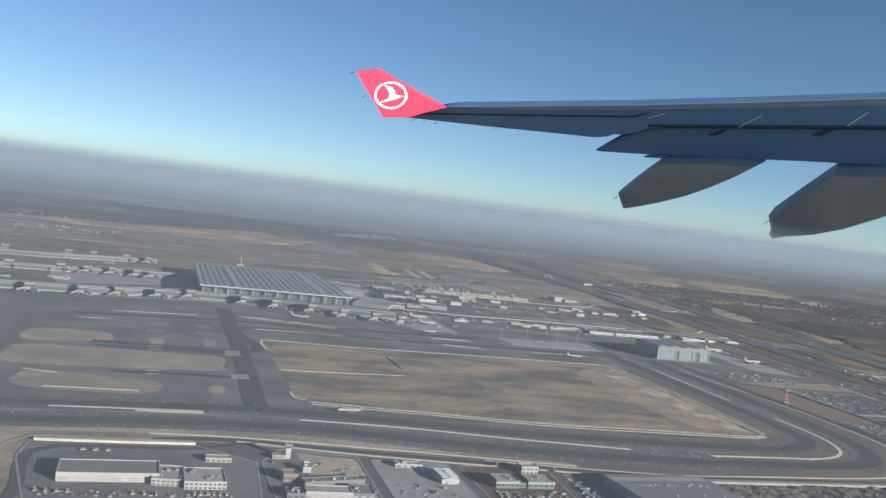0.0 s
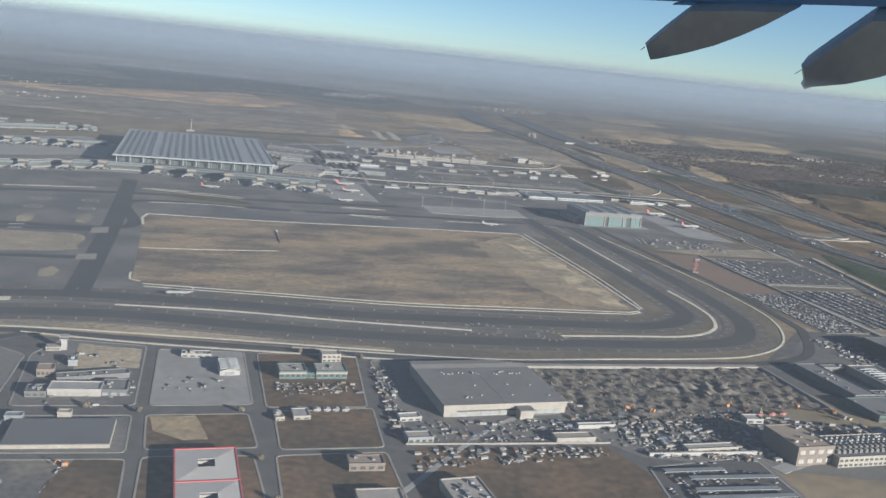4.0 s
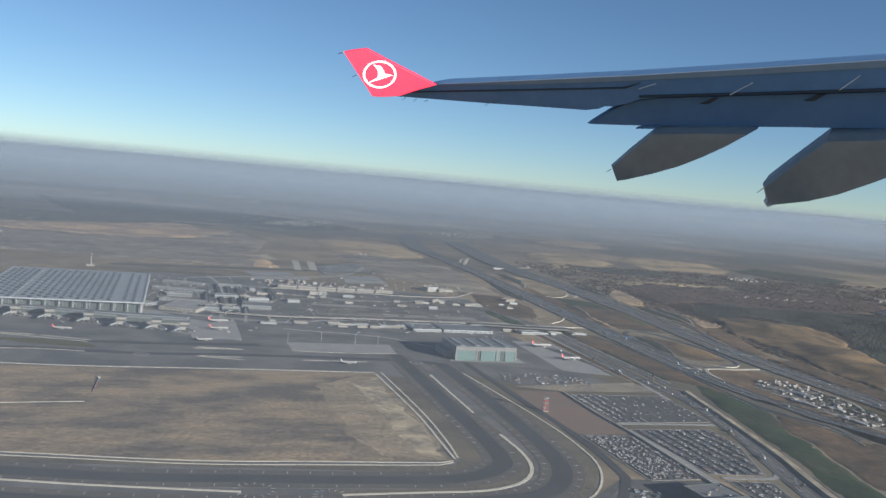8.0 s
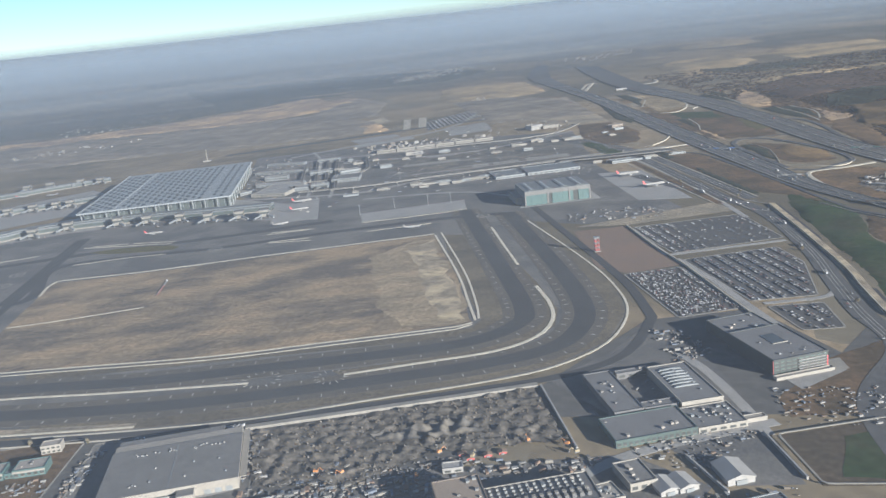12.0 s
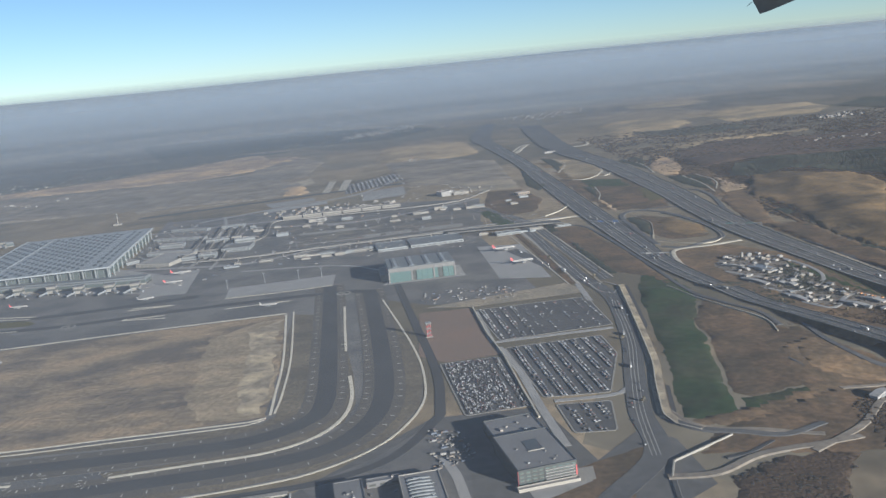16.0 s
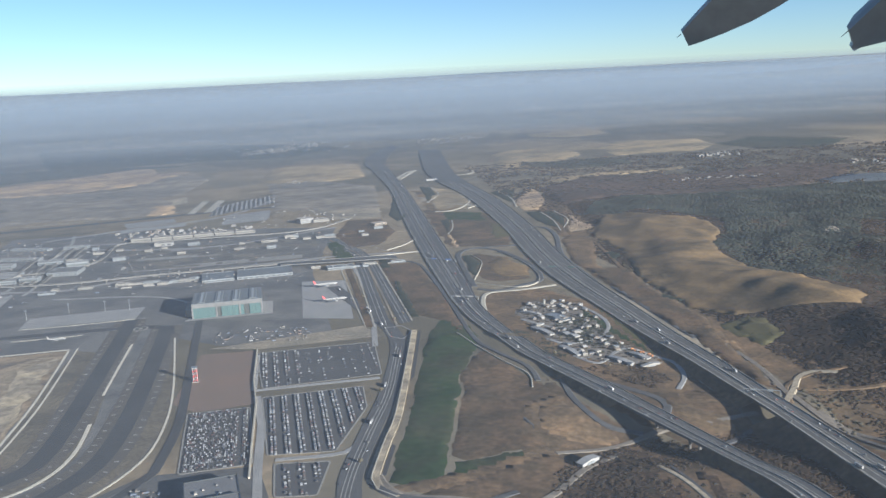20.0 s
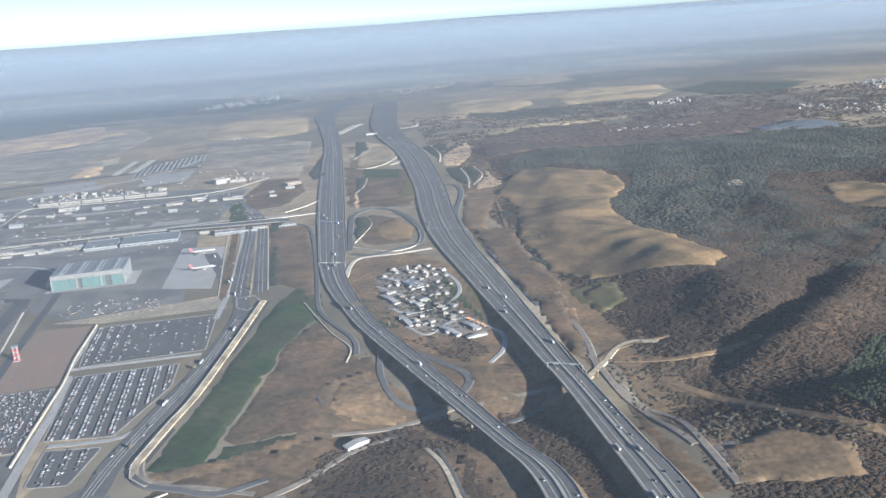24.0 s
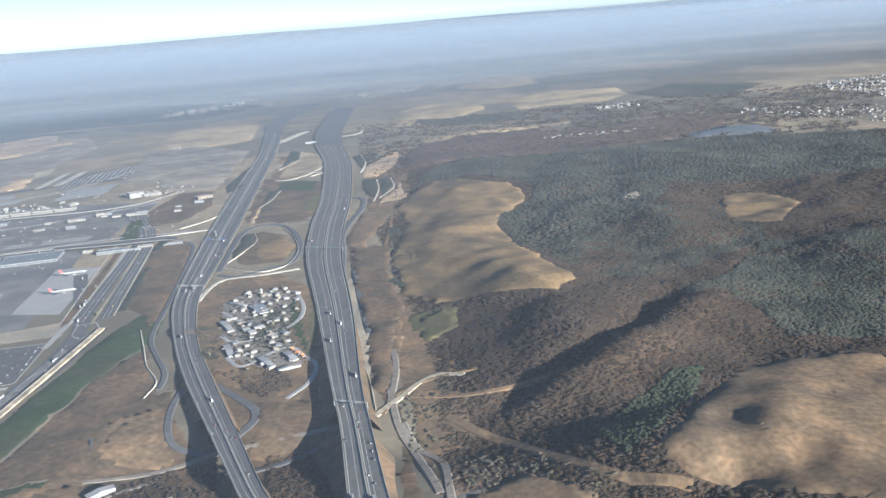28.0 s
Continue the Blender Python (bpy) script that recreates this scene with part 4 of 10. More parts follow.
# ---------------------------------------------------------------- generic building
def building(name, label, a, b, depth, h, wall=TANWALL, roof=GREYROOF, windows=0, rows=1, doors=0, units=0, parapet=True, category="building",
             doormat=None, glass=DARKGLASS, group="", base=0.0, band=None, skylights=0, court=False):
    """A flat-roofed block whose front runs from a to b, and which reaches depth metres back from it."""
    ob = tagged(new(name), label, category, group)
    w = math.hypot(b[0] - a[0], b[1] - a[1])
    part("outer_wall", boxes((0, 0, 0, w, depth, h)), wall, ob)
    part("roof", boxes((0.06, 0.06, h + 0.004, w - 0.06, depth - 0.06, h + 0.05)), roof, ob)
    if parapet:
        t = 0.09
        for nm, r in (("parapet", (-0.03, -0.03, h - 0.02, w + 0.03, t, h + 0.14)), ("parapet", (-0.03, depth - t, h - 0.02, w + 0.03, depth + 0.03, h + 0.14)),
                      ("parapet", (-0.03, t, h - 0.02, t, depth - t, h + 0.14)), ("parapet", (w - t, t, h - 0.02, w + 0.03, depth - t, h + 0.14))):
            part(nm, boxes(r), wall, ob)
    if band:
        part("fascia", boxes((-0.05, -0.06, h * 0.7, w + 0.05, -0.012, h - 0.04)), band, ob)
    for j in range(rows):
        for i in range(windows):
            x = (i + 0.5) * w / windows
            z = h * (j + 0.5) / rows
            pane = part("window", boxes((x - 0.3 * w / windows, -0.03, z - 0.2 * h / rows, x + 0.3 * w / windows, 0.02, z + 0.22 * h / rows)), glass, ob)
            part("sill", boxes((x - 0.32 * w / windows, -0.05, z - 0.24 * h / rows, x + 0.32 * w / windows, -0.005, z - 0.2 * h / rows)), CONCRETE, pane)
    for i in range(doors):
        x = (i + 0.5) * w / doors
        part("loading_door", boxes((x - 0.32 * w / doors, -0.035, 0.0, x + 0.32 * w / doors, 0.02, h * 0.62)), doormat or WHITE, ob)
    r = random.Random(int(a[0] * 13 + a[1] * 7))
    for _ in range(units):
        x, y = r.uniform(0.3, w - 0.7), r.uniform(0.3, max(0.4, depth - 0.7))
        s = r.uniform(0.15, 0.4)
        part("roof_unit", boxes((x, y, h + 0.05, x + s, y + s * r.uniform(0.6, 1.6), h + 0.05 + s * 0.6)), r.choice((TANROOF, STEEL, GREYROOF)), ob)
    if court:
        part("roof_court", boxes((w * 0.4, depth * 0.45, h + 0.05, w * 0.66, depth * 0.75, h + 0.09)), DARKGLASS, ob, "dark glazed roof court")
        part("court_curb", boxes((w * 0.4 - 0.1, depth * 0.45 - 0.1, h + 0.05, w * 0.66 + 0.1, depth * 0.45, h + 0.16)), CONCRETE, ob)
        for k in range(4):
            part("balcony", boxes((w * 0.45, -0.35, h * (0.2 + 0.2 * k), w * 0.95, -0.03, h * (0.23 + 0.2 * k))), WHITE, ob)
    for i in range(skylights):
        y = (i + 0.5) * depth / skylights
        part("skylight", boxes((w * 0.32, y - 0.09, h + 0.05, w * 0.78, y + 0.09, h + 0.16)), TANROOF, ob)
    ob.matrix_world = pose(a[0], a[1], base, 0, 0, math.degrees(math.atan2(b[1] - a[1], b[0] - a[0])))
    return ob


def gable(name, label, a, b, depth, h, wall=WHITE, roof=WHITE, category="shed", ribs=0, group="", base=0.0):
    """A shed with a pitched roof; its gable end runs from a to b."""
    ob = tagged(new(name), label, category, group)
    w = math.hypot(b[0] - a[0], b[1] - a[1])
    bm = bmesh.new()
    f = [bm.verts.new(p) for p in ((0, 0, 0), (w, 0, 0), (w, 0, h * 0.65), (w / 2, 0, h), (0, 0, h * 0.65))]
    k = [bm.verts.new((p.co.x, depth, p.co.z)) for p in f]
    bm.faces.new(f)
    bm.faces.new(k[::-1])
    for i in (0, 1, 4):
        bm.faces.new((f[i], k[i], k[(i + 1) % 5], f[(i + 1) % 5]))
    bmesh.ops.recalc_face_normals(bm, faces=bm.faces)
    part("outer_wall", bm, wall, ob)
    for s in (0, 1):
        bm = bmesh.new()
        x0, z0, x1, z1 = (-0.1, h * 0.62, w / 2, h + 0.02) if s == 0 else (w / 2, h + 0.02, w + 0.1, h * 0.62)
        p = [(x0, -0.1, z0), (x1, -0.1, z1), (x1, depth + 0.1, z1), (x0, depth + 0.1, z0)]
        lo = [bm.verts.new(q) for q in p]
        hi = [bm.verts.new((q[0], q[1], q[2] + 0.06)) for q in p]
        bm.faces.new(lo[::-1])
        bm.faces.new(hi)
        for i in range(4):
            bm.faces.new((lo[i], lo[(i + 1) % 4], hi[(i + 1) % 4], hi[i]))
        bmesh.ops.recalc_face_normals(bm, faces=bm.faces)
        part("roof_slope", bm, roof, ob)
    for i in range(ribs):
        y = (i + 0.5) * depth / ribs
        part("roof_rib", boxes((0.05, y - 0.06, h * 0.9, w - 0.05, y + 0.06, h + 0.1)), STEEL, ob)
    part("door", boxes((w * 0.3, -0.12, 0, w * 0.7, -0.02, h * 0.5)), STEEL, ob)
    ob.matrix_world = pose(a[0], a[1], base, 0, 0, math.degrees(math.atan2(b[1] - a[1], b[0] - a[0])))
    return ob


# the teal hangar
def hangar():
    w, d, h = 16.0, 12.0, 3.4
    ob = tagged(new("aircraft_hangar"), "large aircraft hangar with teal doors and a ribbed grey roof", "hangar")
    part("outer_wall", boxes((0, 0.4, 0, w, d, h)), STEEL, ob)
    part("roof", boxes((-0.1, 0.1, h, w + 0.1, d + 0.1, h + 0.12)), PIERROOF, ob)
    part("front_frame", boxes((-0.1, 0.0, h * 0.74, w + 0.1, 0.4, h)), GREYROOF, ob)
    for x in (0, w * 0.345, w * 0.68, w):
        part("frame_post", boxes((x - 0.18, 0.0, 0, x + 0.18, 0.4, h * 0.74)), GREYROOF, ob)
    for i in range(12):
        if i in (4, 9):
            part("open_bay", boxes((0.2 + i * 1.3, 0.3, 0, 1.4 + i * 1.3, 0.38, h * 0.73)), DARKGLASS, ob, "dark open door bay")
        else:
            part("door_leaf", boxes((0.15 + i * 1.3, 0.12, 0, 1.42 + i * 1.3, 0.38, h * 0.73)), TEAL, ob, "teal sliding door leaf")
    for i in range(4):
        x = 2.0 + i * 4
        part("roof_monitor", boxes((x - 0.9, 0.9, h + 0.12, x + 0.9, d - 0.7, h + 0.24, 0.08)), PIERROOF, ob, "raised ribbed roof monitor")
        part("monitor_cap", boxes((x - 0.3, 1.1, h + 0.24, x + 0.3, d - 0.9, h + 0.28)), TERMROOF, ob)
    part("annex", boxes((-1.8, 2.5, 0, 0, d, h * 0.5)), TANWALL, ob)
    ob.matrix_world = pose(62.0, 229.5, 0.06, 0, 0, math.degrees(along))


hangar()


# ---------------------------------------------------------------- landside
building("parking_garage", "grey multi-storey airport parking garage with cars on its roof", *[(-24, 264.6), (-12.9, 263.7)], 16, 0.9, CONCRETE, APRON, 8, 2, 0, 0)
building("terminal_hotel", "low grey airport hotel block beside the terminal", *[(-3.5, 279.7), (5.2, 281.3)], 8, 1.1, STEEL, GREYROOF, 8, 2, 0, 6)
for q, dp, h in (([(-29.4, 280.9), (-13.6, 282.1)], 3, 0.6), ([(-39.8, 305.2), (-21, 304.7)], 3, 0.6), ([(-42.3, 323), (-27.7, 321.9)], 3, 0.6), ([(-30.6, 291.7), (-23.1, 293.1)], 4, 1.0), ([(-14.1, 269.9), (-8.3, 271.5)], 5, 0.9),
                 ([(-7.6, 272.1), (-2.5, 273.1)], 3, 1.2), ([(-16.4, 296.7), (-9.2, 299.2)], 4, 0.9), ([(-22.8, 323.5), (-14.6, 325)], 3, 0.8), ([(-4.3, 292.3), (1.6, 295.2)], 3, 1.4), ([(-29.3, 268.6), (-27, 272.2)], 12, 0.7)):
    building("parking_deck", "long grey parking deck beside the terminal", *q, dp, h, STEEL, APRON, 10, 1, 0, 8, group="parking decks")
lb = [(-3.1, 334.4), (40.2, 344)]
for i in range(6):
    building("cargo_hall", "long pale cargo hall behind the apron", uv(lb[0], i * 7.4, 0), uv(lb[0], i * 7.4 + 6.9, 0), 3.2, 1.0, TANWALL, GREYROOF, 8, 1, 0, 4, group="cargo halls")
building("power_station", "pale utility building with a small stack", *[(10, 325.1), (16, 326)], 2.5, 1.0, WHITE, GREYROOF, 3, 1, 0, 5)
r = random.Random(4)
for i in range(34):
    x, y = uv((30, 262), r.uniform(-25, 75), r.uniform(0, 5))
    if math.hypot(x - 70, y - 236) < 14:
        continue
    building("service_building", "low pale service building along the apron road", (x, y), uv((x, y), r.uniform(1.5, 4.5), 0), r.uniform(0.8, 2), r.uniform(0.25, 0.6),
             r.choice((CONCRETE, TANWALL, STEEL)), r.choice((GREYROOF, APRON, DARKROOF)), r.choice((0, 4)), 1, 0, 2, group="apron service buildings", category="building")
for i in range(26):
    x, y = uv((10, 300), r.uniform(-20, 90), r.uniform(0, 26))
    building("landside_building", "small pale building beyond the terminal", (x, y), uv((x, y), r.uniform(1.2, 4), 0), r.uniform(0.8, 2.4), r.uniform(0.3, 0.9),
             r.choice((CONCRETE, TANWALL, STEEL)), r.choice((GREYROOF, APRON, BROWNROOF)), r.choice((0, 3)), 1, 0, 1, group="landside buildings")
for pts, w in (([(-28.3, 261.8), (-12, 261), (12, 261.7), (26.4, 273.9), (55.7, 288.4), (81.3, 299.5), (108.8, 303.5)], 1.6), ([(-16.2, 323.2), (9.9, 319.5), (37.3, 324.4), (68, 354.6)], 1.3), ([(109.5, 206.5), (101, 246.6), (87.3, 289.1)], 1.2),
               ([(-4.2, 258.7), (-21.5, 323), (-33.9, 351.7)], 1.2), ([(3.2, 256.5), (-10, 312.6)], 1.0), ([(62, 239.1), (43, 252.1), (14.5, 251.7)], 0.9), ([(15.5, 598.7), (16.7, 411.2), (-14.6, 367.5), (-39.6, 340.6)], 2.0)):
    ribbon("airport_road", pts, w, 0.13, APRON, "pale grey airport access road", "road")
patch("landside_ground", [(8.5, 230.6), (14.1, 253.3), (44.3, 253.9), (56.7, 286), (78.5, 277.4), (68, 354.6), (1.4, 359.5), (-56.4, 347.8), (-28.1, 265.8)], 0.02, ASPHALT, "grey paved landside ground of the airport", "pavement")
patch("landside_soil", [(-3, 319.8), (65.4, 332.9), (77, 297), (46, 289.5), (22.1, 281.4)], 0.05, GREYSOIL, "dull tan and grey ground of a cleared landside plot", "soil", rough=1.5)
for pts, w, m, lab in (([(-76.7, 362.4), (-39, 382.4), (5.5, 406.8), (29.8, 415.5)], 5.0, TAXI, "dark far runway beyond the cargo halls"), ([(-70.8, 376.9), (-43.8, 392.2), (-1.6, 415.3)], 0.5, PALE, "pale edge of the far runway"), ([(-50.4, 321), (-27.1, 328.1), (-1.2, 333.9)], 1.6, YARD, "pale elevated approach road of the terminal"),
                       ([(21.4, 284.6), (45.5, 291.2), (68, 300.2)], 0.8, YARD, "pale service lane"), ([(19.7, 301.2), (39.9, 307.6)], 0.6, YARD, "pale service lane"), ([(31.2, 291), (50.5, 297.9)], 0.5, YARD, "pale service lane"), ([(-17.3, 299.3), (30.4, 275.8), (52.6, 269.9)], 1.2, STREET, "dark service road")):
    ribbon("landside_lane", pts, w, 0.14, m, lab, "road")
for q, m in (([(10.8, 392.8), (27.8, 404.3), (33.8, 381.3), (17.7, 376.6)], YARD), ([(-27.3, 378.4), (-9.5, 388.7), (-4.7, 378.9), (-19.1, 365.9)], YARD), ([(-50.7, 439.1), (-35.8, 454.5), (-35, 464.6), (-24.1, 439.4), (-34.2, 416.9)], SAND), ([(-101, 400.8), (-79.5, 419.8), (-69.3, 444.2), (-54.3, 430.9), (-66.4, 395.9), (-85.2, 375.9)], DRYGRASS)):
    patch("far_apron", q, 0.09, m, "pale far apron or cleared ground beyond the halls", "apron", rough=0.6)
for q in ([(27.3, 236.8)], [(35.9, 238.4)], [(19.7, 231)], [(41.7, 239.5)]):
    ob = tagged(new("light_mast"), "thin steel floodlight mast on the apron", "light mast", "apron masts")
    part("pole", tube(bmesh.new(), (0, 0, 0), (0, 0, 2.4), 0.07, 0.04, 6), STEEL, ob)
    part("lamp_head", boxes((-0.3, -0.12, 2.4, 0.3, 0.12, 2.55)), STEEL, ob)
    ob.matrix_world = pose(*q[0], 0.06)


# elevated approach roads of the terminal on columns
def elevated(pts, w, z, label):
    deck = tagged(part("elevated_road", ribbon_bm(pts, w, z, 0.12), CONCRETE), label, "bridge", "", "structure")
    line = smooth(pts, 2.0)
    for sgn in (0, 1):
        edge = sides_of(line, w - 0.1)[sgn]
        part("parapet", ribbon_bm([(p.x, p.y) for p in edge], 0.07, z + 0.08, 0.08, curve=False), CONCRETE, deck)
    part("carriageway", ribbon_bm([(p.x, p.y) for p in line], w * 0.72, z + 0.012, 0.01, curve=False), ROAD, deck)
    for p in line[2:-1:3]:
        part("column", tube(bmesh.new(), (p.x, p.y, 0), (p.x, p.y, z - 0.1), 0.14, 0.14, 6), CONCRETE, deck)


elevated([(-8.9, 264.8), (9.7, 267.3), (31.7, 275.8), (48, 281.2), (59.5, 284.9), (65.6, 286.4)], 1.3, 0.75, "long pale elevated road towards the terminal")
elevated([(-19.4, 281.1), (-4.4, 283.7), (2.5, 299), (-4.4, 327.1), (5.2, 331.5), (26.4, 336.5), (48, 341), (62, 350), (70, 372)], 1.1, 0.6, "pale elevated road curving behind the terminal")
for k, q in enumerate(([(-5.1, 268.7), (-24.1, 328)], [(-1.8, 268.4), (-19.9, 327.4)], [(1.5, 268.1), (-16.1, 326.9)], [(-11.4, 272.5), (-24, 314.5)])):
    elevated(q, 0.9, 0.5 + 0.06 * k, "pale elevated ramp beside the parking garage")
for q, m in (([(-20.3, 361.6), (1.2, 375.8), (3.7, 368), (-16.9, 353.2)], APRON), ([(15.7, 380.7), (31, 391), (34.1, 377.2), (18.6, 367.8)], APRON), ([(-8.7, 400.4), (-17.7, 441.6), (-14, 440.8), (-5.6, 401.2)], PALE), ([(-2.2, 403.4), (-10.7, 443.5), (-6.5, 442.5), (0.9, 405.6)], PALE),
             ([(40.4, 287.6), (44.9, 290.2), (43.7, 295), (38.9, 293.1)], CONCRETE), ([(46.6, 290.4), (54, 294.2), (53, 298.5), (45.3, 296)], CONCRETE), ([(56.6, 293.9), (69.9, 298.3), (68.4, 304), (55, 300.2)], CONCRETE), ([(15, 300), (33, 305.5), (32, 309), (14, 303.5)], CONCRETE), ([(20, 315), (30, 318), (29, 322), (19, 319)], YARD)):
    patch("landside_slab", q, 0.15, m, "pale concrete slab of the landside ground", "pavement")
for a, b, dp in (((50, 266.4), (58.1, 269.4), 9.5), ((58.9, 269.8), (73.5, 274.6), 10.0), ((82.7, 278.9), (89.6, 281.2), 3.0)):
    building("workshop_hall", "wide hall with a blue-grey ribbed roof beside the apron road", a, b, dp, 0.7, STEEL, PIERROOF, 10, 1, 0, 6, group="workshop halls")
building("landside_office", "pale stepped office block beyond the cargo halls", (51.8, 364.5), (55.9, 368), 4.0, 1.7, WHITE, TANROOF, 6, 4, 0, 4)
building("landside_office", "low pale office wing beyond the cargo halls", (56.4, 366.5), (62, 369.6), 3.4, 0.9, TANWALL, TANROOF, 8, 2, 0, 5)
building("roadside_pavilion", "small sandy building above the terraced slope", (82.9, 353.9), (86.8, 357.5), 3.0, 0.9, BROWNROOF, TANROOF, 4, 1, 0, 0)
building("toll_canopy", "long white toll canopy across the motorway", (85.5, 494), (91, 495.8), 1.6, 0.9, WHITE, WHITE, 0, 1, 0, 0, parapet=False)


def lattice(x, y, h, w, label, category, lean=None):
    ob = tagged(new("lattice_mast"), label, category)
    n = 6
    for i in range(n):
        z0, z1 = h * i / n, h * (i + 1) / n
        m = RED if i % 2 == 0 else WHITE
        for sx in (-1, 1):
            for sy in (-1, 1):
                part("leg", tube(bmesh.new(), (sx * w, sy * w, z0), (sx * w, sy * w, z1), 0.06, 0.06, 4), m, ob)
        for s in (-1, 1):
            part("brace", tube(bmesh.new(), (-w, s * w, z0), (w, s * w, z1), 0.05, 0.05, 4), m, ob)
            part("brace", tube(bmesh.new(), (s * w, -w, z0), (s * w, w, z1), 0.05, 0.05, 4), m, ob)
    part("platform", boxes((-w * 1.5, -w * 1.5, h, w * 1.5, w * 1.5, h + 0.1)), STEEL, ob)
    part("footing", boxes((-w * 1.8, -w * 1.8, 0, w * 1.8, w * 1.8, 0.12)), CONCRETE, ob)
    ob.matrix_world = pose(x, y, 0.05, 0, 0, 17)
    return ob


lattice(*[(79.5, 186.8)][0], 2.7, 0.35, "red and white lattice radar mast on red soil", "mast")
ob = tagged(new("approach_light_bar"), "low red and white light bar lying across the dry field", "airfield light")
a, b = [(-4.4, 171.2)][0], [(-7.2, 180.5)][0]
ln = math.hypot(b[0] - a[0], b[1] - a[1])
for i in range(6):
    part("bar_section", boxes((ln * i / 6, -0.16, 0, ln * (i + 1) / 6, 0.04, 0.08)), mat("faded_red", (0.36, 0.11, 0.1)) if i < 4 else STEEL, ob)
part("cabin", boxes((ln, -0.2, 0, ln + 0.45, 0.2, 0.3)), WHITE, ob, "small white equipment cabin")
part("rail", boxes((0, 0.05, 0, ln, 0.12, 0.12)), WHITE, ob, "white rail")
ob.matrix_world = pose(*a, 0.07, 0, 0, math.degrees(math.atan2(b[1] - a[1], b[0] - a[0])))

for pts, w, m in (([(-191.7, 376.3), (-155.4, 383.6), (-108.1, 396.9), (-45.7, 401.3)], 2.2, APRON), ([(-235.4, 433.4), (-176.3, 447), (-107.2, 453)], 3.0, ASPHALT), ([(-81.4, 394.1), (-79.9, 432.1), (-90.1, 492.4)], 2.0, APRON)):
    ribbon("far_runway", pts, w, 0.12, m, "pale far runway beyond the terminal", "runway", follow=True)


# ---------------------------------------------------------------- industrial quarter
patch("industrial_streets", [(-32.2, 105.3), (-5.8, 109.4), (22.5, 113.9), (45.1, 117), (73.5, 126.4)] + [(87.1, 148.5), (102.6, 151.6), (110.6, 134.3)] + [(118.5, 147.4)] + [(124, 128)] + [(113.9, 117.4), (73.9, 117.4)] + [(41.8, 70.3), (12.9, 64.2), (-23.1, 56.5)] + [(-37.2, 78.3)], 0.025, STREET,
      "grey asphalt streets of the industrial quarter", "road")
ribbon("perimeter_road", [(-32, 104.9), (-22.6, 108.5), (-6.1, 110.3), (22.5, 114.1)] + [(48, 120.1), (65.8, 125.4), (76.2, 129.2), (84, 136), (88, 149.6)] + [(87.4, 153), (84.1, 168.1), (74.6, 196.8), (63.9, 228.7)], 1.6, 0.11, TAXI, "dark perimeter road outside the airfield fence", "road")
ribbon("perimeter_wall", [(38.1, 115.2), (55.3, 120.5), (72.9, 126.1)], 0.9, 0.35, CONCRETE, "pale concrete retaining wall above the rubble ground", "wall", thick=0.35)
ribbon("perimeter_fence", [(-22.3, 107.9), (-5.6, 108.8), (22.6, 112.6)], 0.1, 0.21, CONCRETE, "pale concrete fence along the perimeter road", "fence", thick=0.2)
ribbon("west_wall", [(-44, 99.1), (-35.4, 101.8), (-26.7, 104.8)], 0.6, 0.32, PALE, "long pale concrete wall above the maintenance yard", "wall", thick=0.3)
ribbon("yard_road", [(-37, 76), (-38.6, 84), (-41.2, 90), (-42.4, 95), (-40.6, 98), (-33.3, 100.6), (-25.5, 103.6), (-21, 108.4)], 1.4, 0.115, TAXI, "dark curved road round the maintenance yard", "road")
ribbon("yard_kerb", [(-44.9, 90), (-46.2, 97), (-45, 100.6), (-36, 103.4), (-27.5, 106.2)], 0.25, 0.15, CONCRETE, "pale kerb outside the yard road", "kerb", thick=0.1)
ribbon("south_road", [(-34, 61.5), (-25.2, 60.4), (-20.8, 60), (-14, 58.6)], 1.3, 0.1, ROAD, "grey road past the storage yard", "road")


def rounded_plot(pts, r=0.7):
    """The outline with its corners rounded off."""
    out = []
    p = [Vector(q) for q in pts]
    for i, c in enumerate(p):
        a, b = p[i - 1] - c, p[(i + 1) % len(p)] - c
        k = min(r, a.length * 0.4, b.length * 0.4)
        s, e = c + a.normalized() * k, c + b.normalized() * k
        for t in (0, 0.25, 0.5, 0.75, 1):
            q = s * (1 - t) ** 2 + c * 2 * t * (1 - t) + e * t * t
            out.append((q.x, q.y))
    return out


def ring(pts, width=0.2, z=0.12):
    pts = rounded_plot(pts)
    ribbon("plot_kerb", list(pts) + [pts[0]], width, z, CONCRETE, "pale concrete pavement round a building plot", "kerb", curve=False, thick=0.08)


